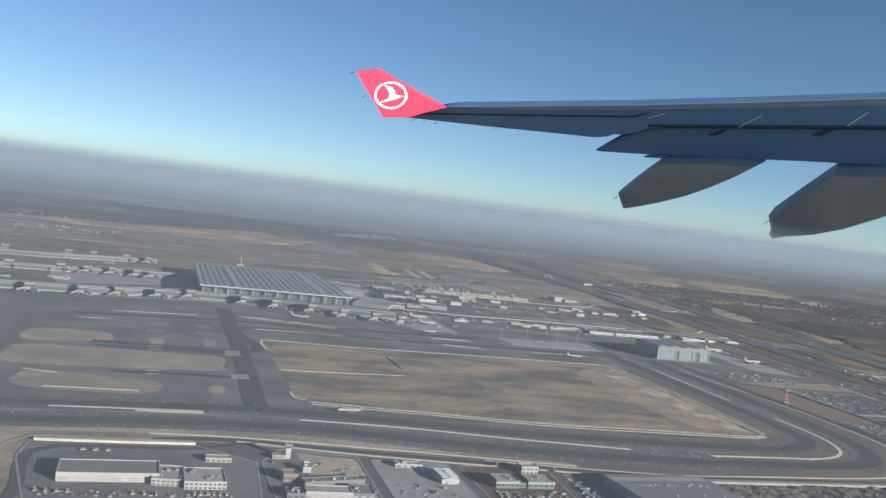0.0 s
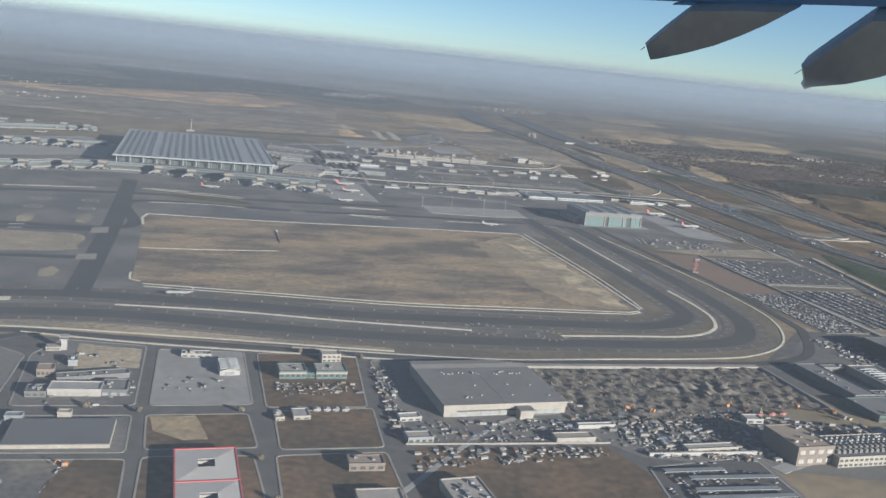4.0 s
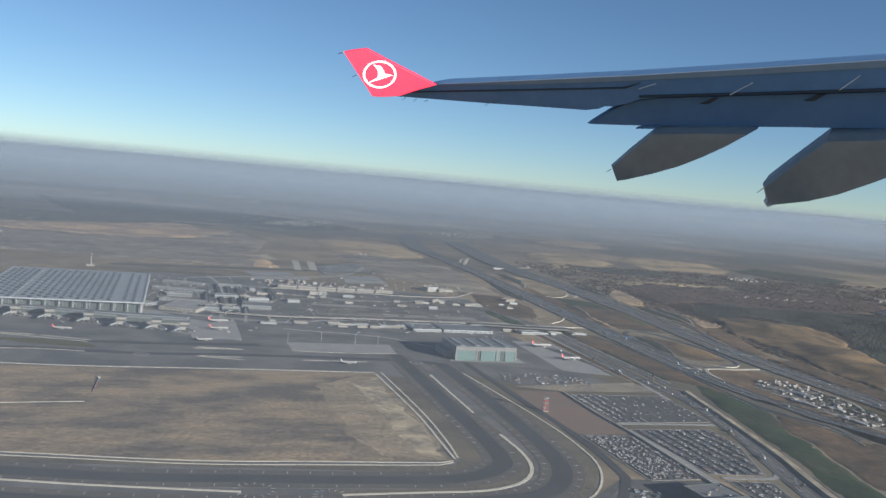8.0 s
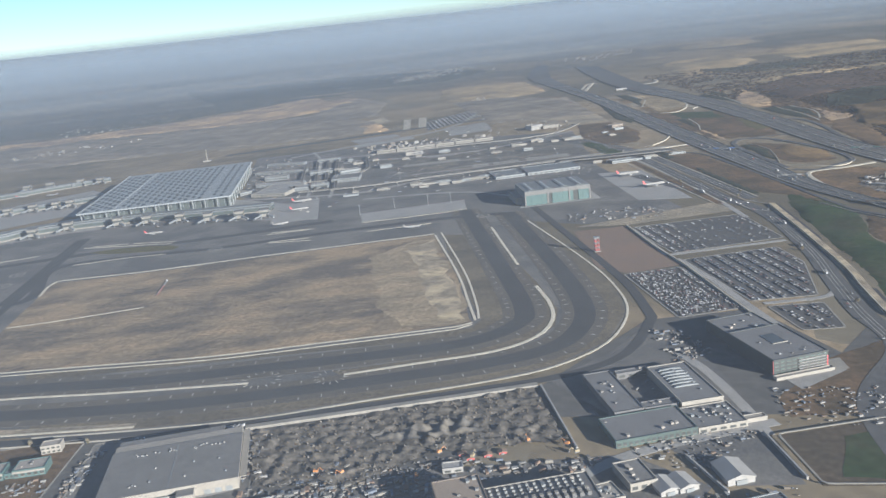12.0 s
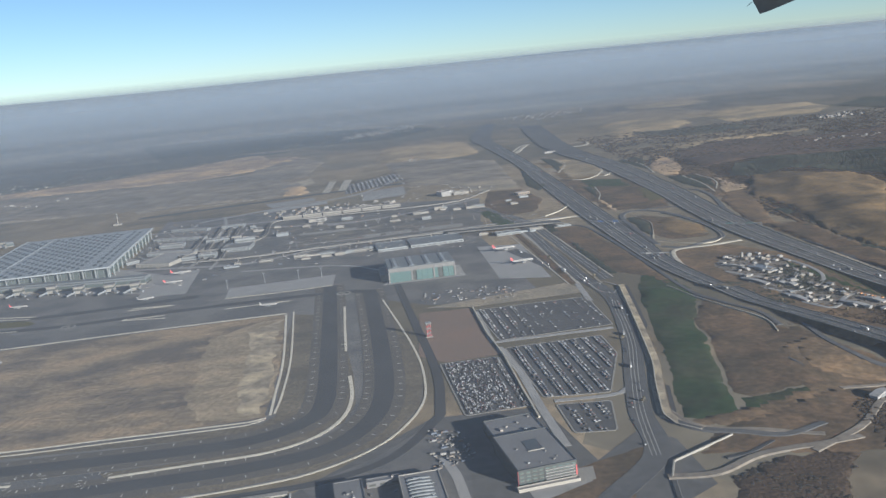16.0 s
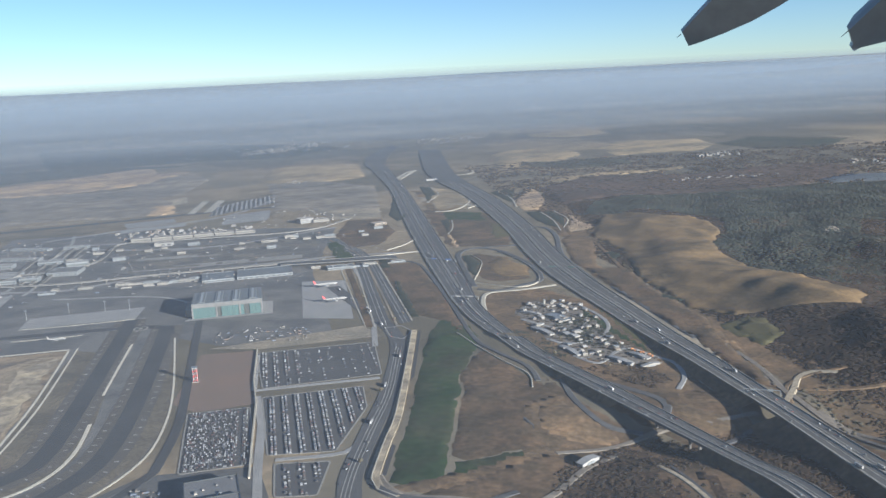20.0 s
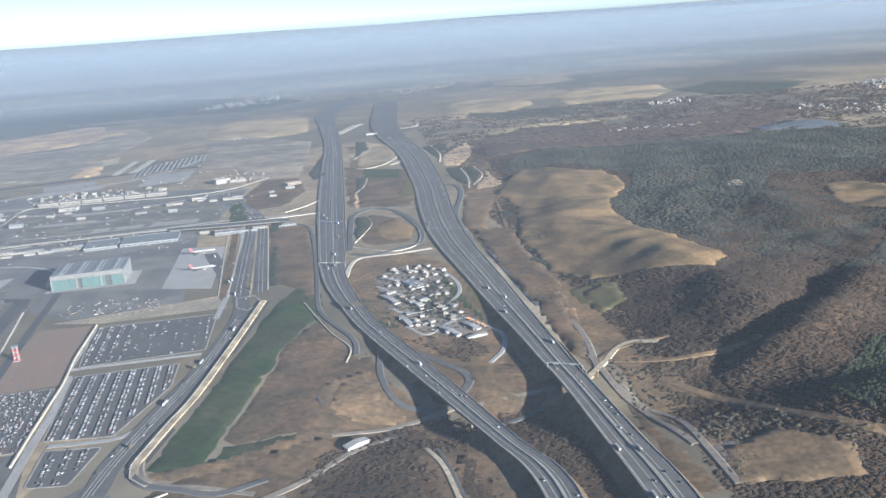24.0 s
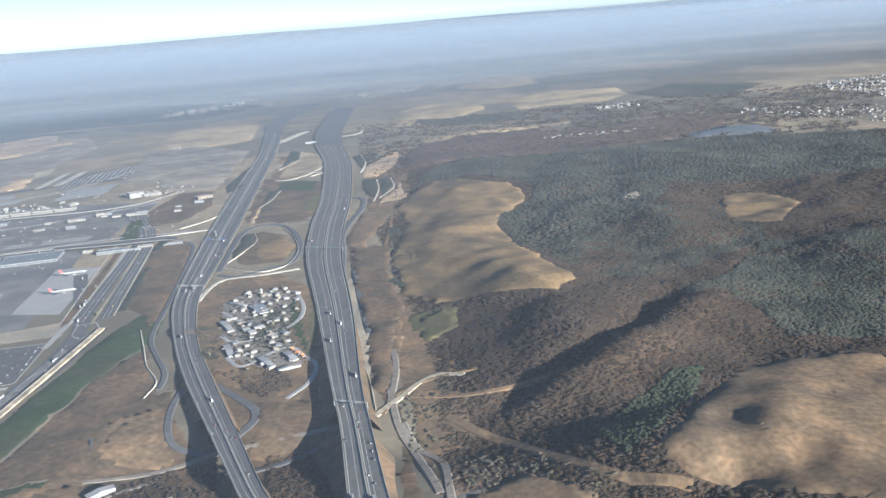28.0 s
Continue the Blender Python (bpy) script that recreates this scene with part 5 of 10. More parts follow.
for pts, m, lab in (
        ([(-5.2, 107.4), (4.5, 109.5), (9.4, 94.3), (-0.4, 91.2)], YARD, "pale concrete yard with parked lorries"),
        ([(0.1, 88.9), (9.5, 91.9), (12.3, 84.6), (2.6, 81.6)], PLOT, "brown building plot with an excavated sandy pit"),
        ([(11.9, 93.1), (21.8, 96.9), (24, 87.7), (14.4, 84.7)], PLOT, "brown grassy building plot"),
        ([(14.3, 83.4), (24.3, 86.7), (28.1, 74.4), (17.6, 72)], PLOT, "brown grassy building plot"),
        ([(2.9, 80.2), (12.3, 82.9), (16.6, 71.8), (6, 69.4)], PLOT, "brown plot round the red and white building"),
        ([(-10, 76.4), (1.7, 79.5), (4.8, 69.5), (-8.1, 66.5)], GREYSOIL, "dark gravel yard with scattered machines"),
        ([(-12.1, 85.3), (-1.2, 88.5), (1.2, 80.7), (-10.1, 77.7)], ASPHALT, "asphalt lot round a dark shed"),
        ([(-17.7, 101.3), (-16.7, 107.1), (-6.9, 107.9), (-1.8, 90.8), (-13, 87.5)], ASPHALT, "asphalt lot of a depot"),
        ([(-43.2, 93.2), (-44.7, 100.8), (-29.1, 105.4), (-18.2, 100.9), (-14.6, 87.2), (-36.1, 80.2)], ASPHALT, "asphalt lot of the maintenance yard"),
        ([(6.1, 109.6), (17.8, 113), (21.2, 97), (10.9, 94)], PLOT, "plot of the teal office building"),
        ([(19.8, 111.6), (39.7, 116.1), (46.5, 94.4), (26.7, 89.1)], ASPHALT, "asphalt yard of the big warehouse"),
        ([(-8.7, 66.1), (4.9, 69.9), (6.2, 64.4), (-7.2, 61.4)], OLIVE, "dull olive sports field"),
        ([(5.4, 64.2), (5.6, 67.2), (21.3, 70.8), (22.8, 68)], ASPHALT, "asphalt car park")):
    patch("building_plot", rounded_plot(pts), 0.06, m, lab, "plot")
    ring(pts)
patch("brown_half", [(-2.6, 78.4), (1.7, 79.5), (4.8, 69.5), (-1.2, 68.1), (-2.4, 72.4)], 0.075, PLOT, "brown bare half of the gravel yard", "soil", rough=0.6)
patch("excavation", [(0.6, 88.6), (4.9, 90.2), (7.4, 85.2), (5.2, 84.2), (2, 85.7)], 0.08, OCHRE, "pale excavated sandy pit", "soil", rough=0.5)
patch("yard_west", [(-35.6, 79.3), (-25.1, 82.4), (-19.9, 68.5), (-16.3, 59.4), (-23.8, 57.8)], 0.05, ASPHALT, "dark storage yard", "plot")
patch("grass_west", [(-25.4, 81.8), (-13.9, 85.2), (-10.4, 73.2), (-7.4, 61.4), (-16.1, 59.5)], 0.05, PLOT, "rough brown ground round spoil heaps", "soil")
patch("spoil_ground", [(-21.3, 72), (-21.9, 76.1), (-21.5, 79.6), (-24.3, 82.5), (-20.4, 84.3), (-15, 85.3), (-12.5, 80.2), (-9.3, 70.1), (-8.8, 68.2), (-8.5, 63.8), (-11.3, 62.7), (-15.2, 62.7), (-18.1, 65.9)], 0.055, GREYSOIL, "dark grey spoil spread over rough ground", "soil", rough=0.8)
patch("tan_hollow", [(-22.5, 77.3), (-21.5, 80.6), (-17.9, 78.6), (-17, 75.6), (-19.4, 73.1), (-21.2, 73.2)], 0.065, PLOT, "bare tan ground beside the spoil", "soil", rough=0.8)
for q, h, fr in (([(-18.2, 66.8), (-18.5, 69.4), (-16.9, 70.9), (-13.1, 72.2), (-10.2, 71.5), (-8.9, 69.2), (-8.7, 64.2), (-11.4, 62.9), (-14.8, 62.8), (-16.6, 64.4)], 0.2, 4.5), ([(-24.3, 82.5), (-20.3, 84.2), (-15.2, 85.3), (-12.6, 80.2), (-13, 78.4), (-16.5, 80.4), (-20, 81.1), (-22.7, 80.9)], 0.3, 2.2), ([(-20, 70.4), (-18.4, 72), (-16.1, 73.4), (-15.2, 72.5), (-17.3, 70.8), (-18.8, 69)], 0.2, 3.0)):
    patch("spoil_heap", q, 0.07, COAL, "dark finely ridged heap of spoil", "heap", step=0.16, relief=h, rough=0.5, kind="stuff", freq=fr)
patch("dark_lot", [(-20.2, 83.3), (-14.8, 84.8), (-12.8, 81.3), (-10.6, 73.5), (-8.3, 66.1), (-10.6, 65.6)], 0.055, GREYSOIL, "dark grey spoil yard behind a wall", "soil", rough=0.4)
ribbon("lot_wall", [(-14.6, 84.3), (-12.9, 81.9), (-10.4, 74.6), (-8.2, 67.2), (-8, 66.2)], 0.14, 0.2, CONCRETE, "low pale wall round the spoil yard", "wall", curve=False, thick=0.2)
patch("dusty_lot", [(-14.5, 106.3), (-7, 106.7), (-5.1, 100.7), (-11.5, 98.2)], 0.075, SAND, "dusty tan lot behind the depot", "soil", rough=0.3)
patch("south_ground", [(26.9, 88.5), (46.7, 93.8), (54.5, 80.4), (28.6, 74.5)], 0.05, PLOT, "brown open ground between yards", "soil", rough=0.5)
patch("south_ground", [(32.4, 79.6), (51.6, 84.4), (50.9, 72.5), (28, 67.5)], 0.048, PLOT, "brown open ground between yards", "soil", rough=0.5)
patch("lorry_park", [(50.2, 90.1), (62.9, 95.9), (65.5, 85.3), (63.8, 82.4), (51.2, 79.6)], 0.06, ASPHALT, "asphalt lorry park with rows of vehicles", "car park")
patch("works_yard", [(43.6, 97.2), (63.7, 105.6), (83.6, 108.7), (91.5, 102.4), (86.6, 93.3), (50.1, 92.1)], 0.05, ASPHALT, "dusty asphalt works yard crowded with goods", "yard")
patch("east_yard", [(87.1, 146.2), (94.2, 135.4), (98, 115.1), (100, 102.8), (93.9, 102.5), (86.6, 111.5), (74.2, 127.6), (81.8, 136.2)], 0.045, ASPHALT, "asphalt yard of the cargo buildings", "yard")
patch("east_plot", [(99.1, 112.5), (110.7, 116.1), (113.2, 113.6), (110.2, 102.7), (101.5, 102.6)], 0.06, EARTHDARK, "brown grassy plot inside a pale wall", "plot")
patch("plot_grass", [(105.8, 112.3), (110, 114.2), (111.6, 112), (109.4, 103.6), (103.5, 104)], 0.1, GREEN, "green grass on the walled plot", "grass", rough=0.4)
ring([(99.1, 112.5), (110.7, 116.1), (113.2, 113.6), (110.2, 102.7), (101.5, 102.6)], 0.2, 0.3)

# big grey warehouse
def warehouse():
    a = [(29.5, 96.5)][0]
    ob = tagged(new("warehouse"), "huge grey flat-roofed warehouse with a pale loading front", "warehouse")
    w, d, h = 14.6, 12.6, 1.25
    part("outer_wall", boxes((0, 0, 0, w, d, h)), TANWALL, ob)
    part("roof", boxes((-0.08, -0.05, h, w + 0.08, d * 0.86, h + 0.1)), GREYROOF, ob)
    part("rear_roof", boxes((0.2, d * 0.86, h - 0.2, w - 2.2, d + 1.4, h - 0.1)), GREYROOF, ob)
    part("rear_wall", boxes((0.3, d, 0, w - 2.3, d + 1.3, h - 0.2)), TANWALL, ob)
    part("fascia", boxes((-0.08, -0.1, h * 0.62, w + 0.08, -0.01, h + 0.12)), TANWALL, ob)
    part("shadow_gap", boxes((1.5, -0.04, h * 0.45, w * 0.62, -0.012, h * 0.55)), DARKGLASS, ob)
    for i in range(12):
        x = 0.9 + i * 1.12
        if 8.2 < x < 10.3:
            continue
        part("loading_door", boxes((x, -0.05, 0, x + 0.7, -0.012, h * 0.42)), STEEL, ob)
    part("entrance_block", boxes((8.4, -1.4, 0, 10.0, -0.1, h * 0.8)), TANWALL, ob)
    part("entrance_roof", boxes((8.3, -1.5, h * 0.8, 10.1, -0.1, h * 0.86)), GREYROOF, ob)
    r = random.Random(2)
    for i in range(30):
        x, y = r.uniform(0.6, w - 0.8), r.choice((2.0, 5.0, 8.6, 9.2)) + r.uniform(-0.3, 0.3)
        part("roof_vent", boxes((x, y, h + 0.1, x + 0.16, y + 0.16, h + 0.22)), WHITE if i % 3 else STEEL, ob)
    part("roof_seam", boxes((w * 0.5, 0, h + 0.1, w * 0.5 + 0.05, d * 0.86, h + 0.12)), STEEL, ob)
    part("east_canopy", boxes((w + 0.08, 1.0, h * 0.6, w + 0.8, d, h * 0.66)), TANWALL, ob)
    ob.matrix_world = pose(a[0], a[1], 0.06, 0, 0, math.degrees(along) + 3)


warehouse()


def courtyard_building():
    q = [(9.6, 69.3), (14.6, 70.6), (11.8, 81)]
    ob = tagged(new("courtyard_building"), "white-roofed building with two courtyards and red edging", "school building")
    w, d, h = math.hypot(q[1][0] - q[0][0], q[1][1] - q[0][1]), 12.0, 0.75
    for k in (0, 1):
        y0 = k * d / 2
        y1 = y0 + d / 2
        cx0, cx1, cy0, cy1 = w * 0.36, w * 0.64, y0 + d * 0.19, y0 + d * 0.31
        for nm, r in (("wing_block", (0, y0, 0, w, cy0, h)), ("wing_block", (0, cy1, 0, w, y1, h)), ("wing_block", (0, cy0, 0, cx0, cy1, h)), ("wing_block", (cx1, cy0, 0, w, cy1, h))):
            part(nm, boxes(r), WHITE, ob)
        outer = [(0, y0), (w, y0), (w, y1), (0, y1)]
        inner = [(cx0, cy0), (cx1, cy0), (cx1, cy1), (cx0, cy1)]
        for i in range(4):
            bm = bmesh.new()
            a, b, c, e = outer[i], outer[(i + 1) % 4], inner[(i + 1) % 4], inner[i]
            lo = [bm.verts.new((*a, h)), bm.verts.new((*b, h)), bm.verts.new((*c, h + 0.16)), bm.verts.new((*e, h + 0.16))]
            hi = [bm.verts.new(v.co + Vector((0, 0, 0.05))) for v in lo]
            bm.faces.new(lo[::-1])
            bm.faces.new(hi)
            for j in range(4):
                bm.faces.new((lo[j], lo[(j + 1) % 4], hi[(j + 1) % 4], hi[j]))
            bmesh.ops.recalc_face_normals(bm, faces=bm.faces)
            part("roof_slope", bm, PALEROOF, ob)
        part("courtyard_floor", boxes((cx0, cy0, 0, cx1, cy1, 0.03)), PLOT, ob)
        part("red_eave", boxes((-0.12, y0 - 0.12, h - 0.12, w + 0.12, y0 + 0.02, h + 0.12)), RED, ob)
        part("red_eave", boxes((-0.14, y0 + 0.02, h - 0.1, -0.01, y1 - 0.02, h + 0.1)), RED, ob)
        part("red_eave", boxes((w + 0.01, y0 + 0.02, h - 0.1, w + 0.14, y1 - 0.02, h + 0.1)), RED, ob)
    part("red_eave", boxes((-0.12, d - 0.02, h - 0.12, w + 0.12, d + 0.12, h + 0.12)), RED, ob)
    for i in range(8):
        part("window", boxes((0.2 + i * (w - 0.4) / 8, -0.03, 0.2, 0.2 + (i + 0.6) * (w - 0.4) / 8, 0.0, 0.55)), DARKGLASS, ob)
    ob.matrix_world = pose(*q[0], 0.07, 0, 0, math.degrees(along) + 1)


courtyard_building()

B = building


def tug(x, y, turn, m, label):
    """A low airport tractor with a small cab."""
    ob = tagged(new("tractor"), label, "tractor", "yard tractors")
    part("chassis", boxes((-0.3, -0.13, 0.05, 0.3, 0.13, 0.16, 0.02)), m, ob)
    part("cab", boxes((-0.05, -0.11, 0.16, 0.16, 0.11, 0.3, 0.03)), DARKGLASS, ob)
    part("cab_roof", boxes((-0.06, -0.12, 0.3, 0.17, 0.12, 0.33)), m, ob)
    for wx in (-0.2, 0.2):
        for wy in (-0.14, 0.14):
            part("wheel", tube(bmesh.new(), (wx, wy - 0.02, 0.06), (wx, wy + 0.02, 0.06), 0.06, 0.06, 8), DARKROOF, ob)
    ob.matrix_world = pose(x, y, 0.07, 0, 0, turn)


for k in range(4):
    tug(-36.5 + 1.0 * k, 83.5 + 0.2 * k, 107, YELLOWROOF, "ochre airport tractor parked in the maintenance yard")
for k in range(3):
    tug(-27.6 + 1.15 * k, 85.8 + 0.2 * k, 107, YELLOWROOF, "ochre airport tractor parked in the maintenance yard")
    tug(-37.5 + 1.3 * k, 97.4 + 0.35 * k, 20, YELLOWROOF, "ochre airport tractor behind the maintenance hall")
for k in range(6):
    tug(-21.8 + 0.62 * k, 87.6 + 0.19 * k, 107, WHITE, "white airport tractor in a row before the offices")
for k in range(10):
    ob = tagged(new("road_barrier"), "red and white plastic road barrier", "barrier", "yard barriers")
    part("body", boxes((-0.16, -0.06, 0, 0.16, 0.06, 0.14, 0.02)), RED if k % 2 else WHITE, ob)
    part("foot", boxes((-0.18, -0.08, 0, 0.18, 0.08, 0.03)), DARKROOF, ob)
    ob.matrix_world = pose(-30.1 + 0.45 * k, 81.7 + 0.12 * k, 0.06, 0, 0, 15)
for k, (x, y) in enumerate(((-20.4, 65.4), (-20.3, 66.6), (-21.2, 67.9), (-20.9, 69.3), (-22, 70.6), (-21, 70.2))):
    ob = tagged(new("red_machine"), "bright red farm machine standing in the storage yard", "machine", "red yard machines")
    part("frame", boxes((-0.55, -0.3, 0.12, 0.55, 0.3, 0.42, 0.06)), RED, ob)
    part("hopper", boxes((-0.3, -0.22, 0.42, 0.35, 0.22, 0.62, -0.06)), RED if k % 2 else WHITE, ob)
    part("drawbar", tube(bmesh.new(), (0.5, 0, 0.2), (1.0, 0, 0.12), 0.04, 0.03, 5), STEEL, ob)
    for wy in (-0.32, 0.32):
        part("wheel", tube(bmesh.new(), (-0.1, wy - 0.04, 0.14), (-0.1, wy + 0.04, 0.14), 0.14, 0.14, 8), DARKROOF, ob)
    ob.matrix_world = pose(x, y, 0.06, 0, 0, 40 * k)

B("maintenance_hall", "long white maintenance hall with grey roof and large doors", *[(-35.9, 86.7), (-26.3, 90)], 4.4, 0.9, WHITE, GREYROOF, 0, 1, 6, 0, doormat=TANWALL)
B("office_block", "white office block with a pale brown flat roof", *[(-23.3, 88.9), (-19.2, 90.3)], 4.6, 0.8, WHITE, TANROOF, 9, 2, 0, 5)
B("office_block", "white office block with a pale brown flat roof", *[(-26.8, 88.9), (-23.9, 89.5)], 4.6, 0.7, WHITE, TANROOF, 6, 2, 0, 4)
B("gate_house", "small pale building with a brown roof", *[(-23.7, 98.6), (-20.9, 99.5)], 1.3, 0.45, TANWALL, BROWNROOF, 5, 1)
B("corner_house", "small white house with a brown roof", *[(-15.4, 82.4), (-13.9, 82.8)], 1.6, 0.6, WHITE, BROWNROOF, 3, 1)
B("depot", "white depot with loading doors", *[(-10.7, 90.7), (-5.8, 92)], 2.2, 0.7, WHITE, WHITE, 0, 1, 7, 0, doormat=TANWALL)
B("depot_annex", "dark depot annex beside white loading doors", *[(-5.9, 92.2), (-3.4, 92.9)], 3.0, 0.6, DARKROOF, GREYROOF, 0, 1, 3, 4, doormat=STEEL)
B("brown_office", "brown-roofed office in the depot", *[(-14, 95.1), (-12.4, 95.7)], 1.8, 0.8, BROWNWALL, BROWNROOF, 4, 1)
B("back_shed", "dark low sheds behind the depot", *[(-11.4, 94.2), (-5, 97.7)], 1.5, 0.5, DARKROOF, GREYROOF, 0, 1, 0, 4)
B("plant_room", "dark grey plant building beside the depot", *[(-12.6, 89.8), (-10.7, 90.4)], 2.0, 0.55, DARKROOF, DARKROOF, 3, 1, 0, 6)
B("switch_house", "small pale plant building with tanks", *[(-12.4, 99), (-11.5, 99.4)], 1.4, 0.6, STEEL, STEEL, 0, 1, 0, 3)
B("dark_shed", "wide shed with a dark blue-grey roof and pale wall", *[(-9.2, 78.7), (-0.4, 81.2)], 5.6, 0.4, TANWALL, DARKROOF, 0, 1, 0, 0, parapet=False)
B("lean_to", "small grey lean-to at the shed", *[(-7.5, 86.1), (-6.3, 86.4)], 0.8, 0.5, TANWALL, WHITE)
B("lean_to", "small purple-grey hut at the shed", *[(-11.6, 84.1), (-10.1, 84.5)], 1.0, 0.5, STEEL, STEEL)
gable("lorry_canopy", "white ribbed canopy shed in a concrete yard", *[(3.9, 101.2), (6, 102)], 3.6, 0.8, WHITE, WHITE, ribs=7)
B("yard_office", "low pale office with teal tanks", *[(-1.9, 105.5), (1.4, 106.4)], 1.2, 0.4, WHITE, GREYROOF, 4, 1, 0, 6)
B("teal_office", "grey and teal office block with glazed ground floor", *[(10.5, 102.1), (13.4, 103.1)], 2.6, 0.9, TEAL, TANROOF, 5, 1, 0, 3, glass=DARKGLASS, band=TANWALL)
B("teal_office", "grey and teal office block with glazed ground floor", *[(14.5, 103.4), (17.9, 104.5)], 2.6, 0.9, TEAL, TANROOF, 5, 1, 0, 3, glass=DARKGLASS, band=TANWALL)
B("teal_link", "teal glazed link between two office blocks", *[(13.4, 103.3), (14.5, 103.6)], 1.6, 0.6, TEAL, GREYROOF, 2, 1)
B("office_tower", "taller white office block behind", *[(14.2, 109), (16.4, 109.8)], 1.6, 0.95, TANWALL, TANROOF, 4, 2)
B("brown_house", "brown workshop with a flat roof", *[(21.3, 81.9), (24.5, 82.8)], 1.8, 0.7, BROWNWALL, BROWNROOF, 4, 1, 0, 2)
B("tan_shed", "low tan shed with a grey roof", *[(23, 75.6), (26.8, 76.7)], 2.2, 0.55, TANWALL, TANROOF, 4, 1, 0, 0)
B("white_block", "white flat-roofed factory block", *[(31.5, 76.1), (34.9, 77.5)], 5.0, 0.8, TANWALL, TANROOF, 6, 1, 0, 14)
B("white_annex", "white stair block beside the factory", *[(33.3, 75.5), (34.8, 76.3)], 1.5, 1.0, TANWALL, TANROOF, 3, 2)
B("low_office", "low grey flat-roofed yard office", *[(26.2, 89), (28.7, 89.9)], 1.5, 0.6, STEEL, TANROOF, 4, 1)
B("low_store", "low white flat-roofed yard store", *[(25, 94.1), (27.2, 95)], 1.2, 0.4, WHITE, WHITE, 3, 1)
B("long_store", "long tan store in the warehouse yard", *[(41.4, 93.1), (45.6, 94.5)], 1.4, 0.5, TANWALL, TANWALL, 0, 1, 4)
B("pale_store", "long pale-roofed shelter beside the yard", *[(44.2, 97.5), (48.4, 98.9)], 0.7, 0.35, WHITE, WHITE)
B("market_hall", "long pale-roofed shelter among lorries", *[(55.3, 94.2), (61.2, 96.3)], 1.2, 0.45, TANWALL, WHITE, 5, 1)
B("ochre_hall", "large ochre-roofed hall with roof lights", *[(-29.3, 64.1), (-22.9, 65.9)], 10.0, 1.1, YELLOWROOF, TANHALL, 0, 1, 7, 0, doormat=WHITE, skylights=6)
B("grey_hall", "grey workshop in the storage yard", *[(-25.7, 62.4), (-21.7, 63.7)], 1.2, 0.5, STEEL, GREYROOF, 4, 1)
B("small_white_hall", "small white hall in the storage yard", *[(-19.4, 61.4), (-18.2, 61.7)], 1.8, 0.5, WHITE, WHITE, 2, 1)
B("brown_flat", "pale brown block at the street", *[(13.2, 65.9), (15, 66.4)], 2.0, 0.8, BROWNROOF, BROWNROOF, 3, 1)
ribbon("yard_wall", [(26, 88.8), (34.9, 91.2), (47.2, 94.6)], 0.1, 0.2, CONCRETE, "long pale yard wall", "wall", curve=False, thick=0.2)
ribbon("lorry_park_wall", [(50.9, 92.6), (63.1, 96.1)], 0.25, 0.4, WHITE, "long white wall above the lorry park", "wall", curve=False, thick=0.4)


def ramp_tower(x, y):
    ob = tagged(new("ramp_tower"), "small white square ramp control tower with a dark glazed cab", "control tower")
    part("shaft", boxes((-0.3, -0.3, 0, 0.3, 0.3, 1.25)), WHITE, ob)
    cab = part("cab", boxes((-0.45, -0.45, 1.25, 0.45, 0.45, 1.34)), WHITE, ob)
    part("cab_glass", boxes((-0.4, -0.4, 1.34, 0.4, 0.4, 1.62, -0.04)), DARKGLASS, cab)
    part("cab_roof", boxes((-0.5, -0.5, 1.62, 0.5, 0.5, 1.7)), WHITE, cab)
    part("base_block", boxes((-1.9, -0.55, 0, -0.3, 0.5, 0.42)), TANWALL, ob)
    part("base_roof", boxes((-1.95, -0.6, 0.42, -0.3, 0.55, 0.48)), TANROOF, ob)
    for k in range(4):
        part("window", boxes((-1.75 + k * 0.36, -0.58, 0.15, -1.53 + k * 0.36, -0.54, 0.32)), DARKGLASS, ob)
    part("antenna", tube(bmesh.new(), (0, 0, 1.7), (0, 0, 2.1), 0.025, 0.015, 5), STEEL, ob)
    ob.matrix_world = pose(x, y, 0.03, 0, 0, math.degrees(along))


ramp_tower(*[(-15.1, 103.9)][0])
for k in range(6):
    gable("site_hut", "small white site hut beside the street", *[(14.1, 93.8), (14.7, 94), (15.9, 94.3), (16.5, 94.5), (16.9, 94.6), (17.5, 94.8), (17.8, 94.9), (18.4, 95), (18.8, 95.1), (19.4, 95.3), (12.1, 92.4), (12.7, 92.6)][2 * k:2 * k + 2], 0.45, 0.3, WHITE, WHITE, "hut", group="site huts")
B("white_store", "white flat store on the brown plot", *[(14.3, 91.6), (15.9, 92.2)], 2.0, 0.35, TANWALL, WHITE, 2, 1)
B("grey_store", "small grey store on the brown plot", *[(12.6, 90.8), (13.4, 91.2)], 0.8, 0.35, TANWALL, TANROOF, 2, 1)

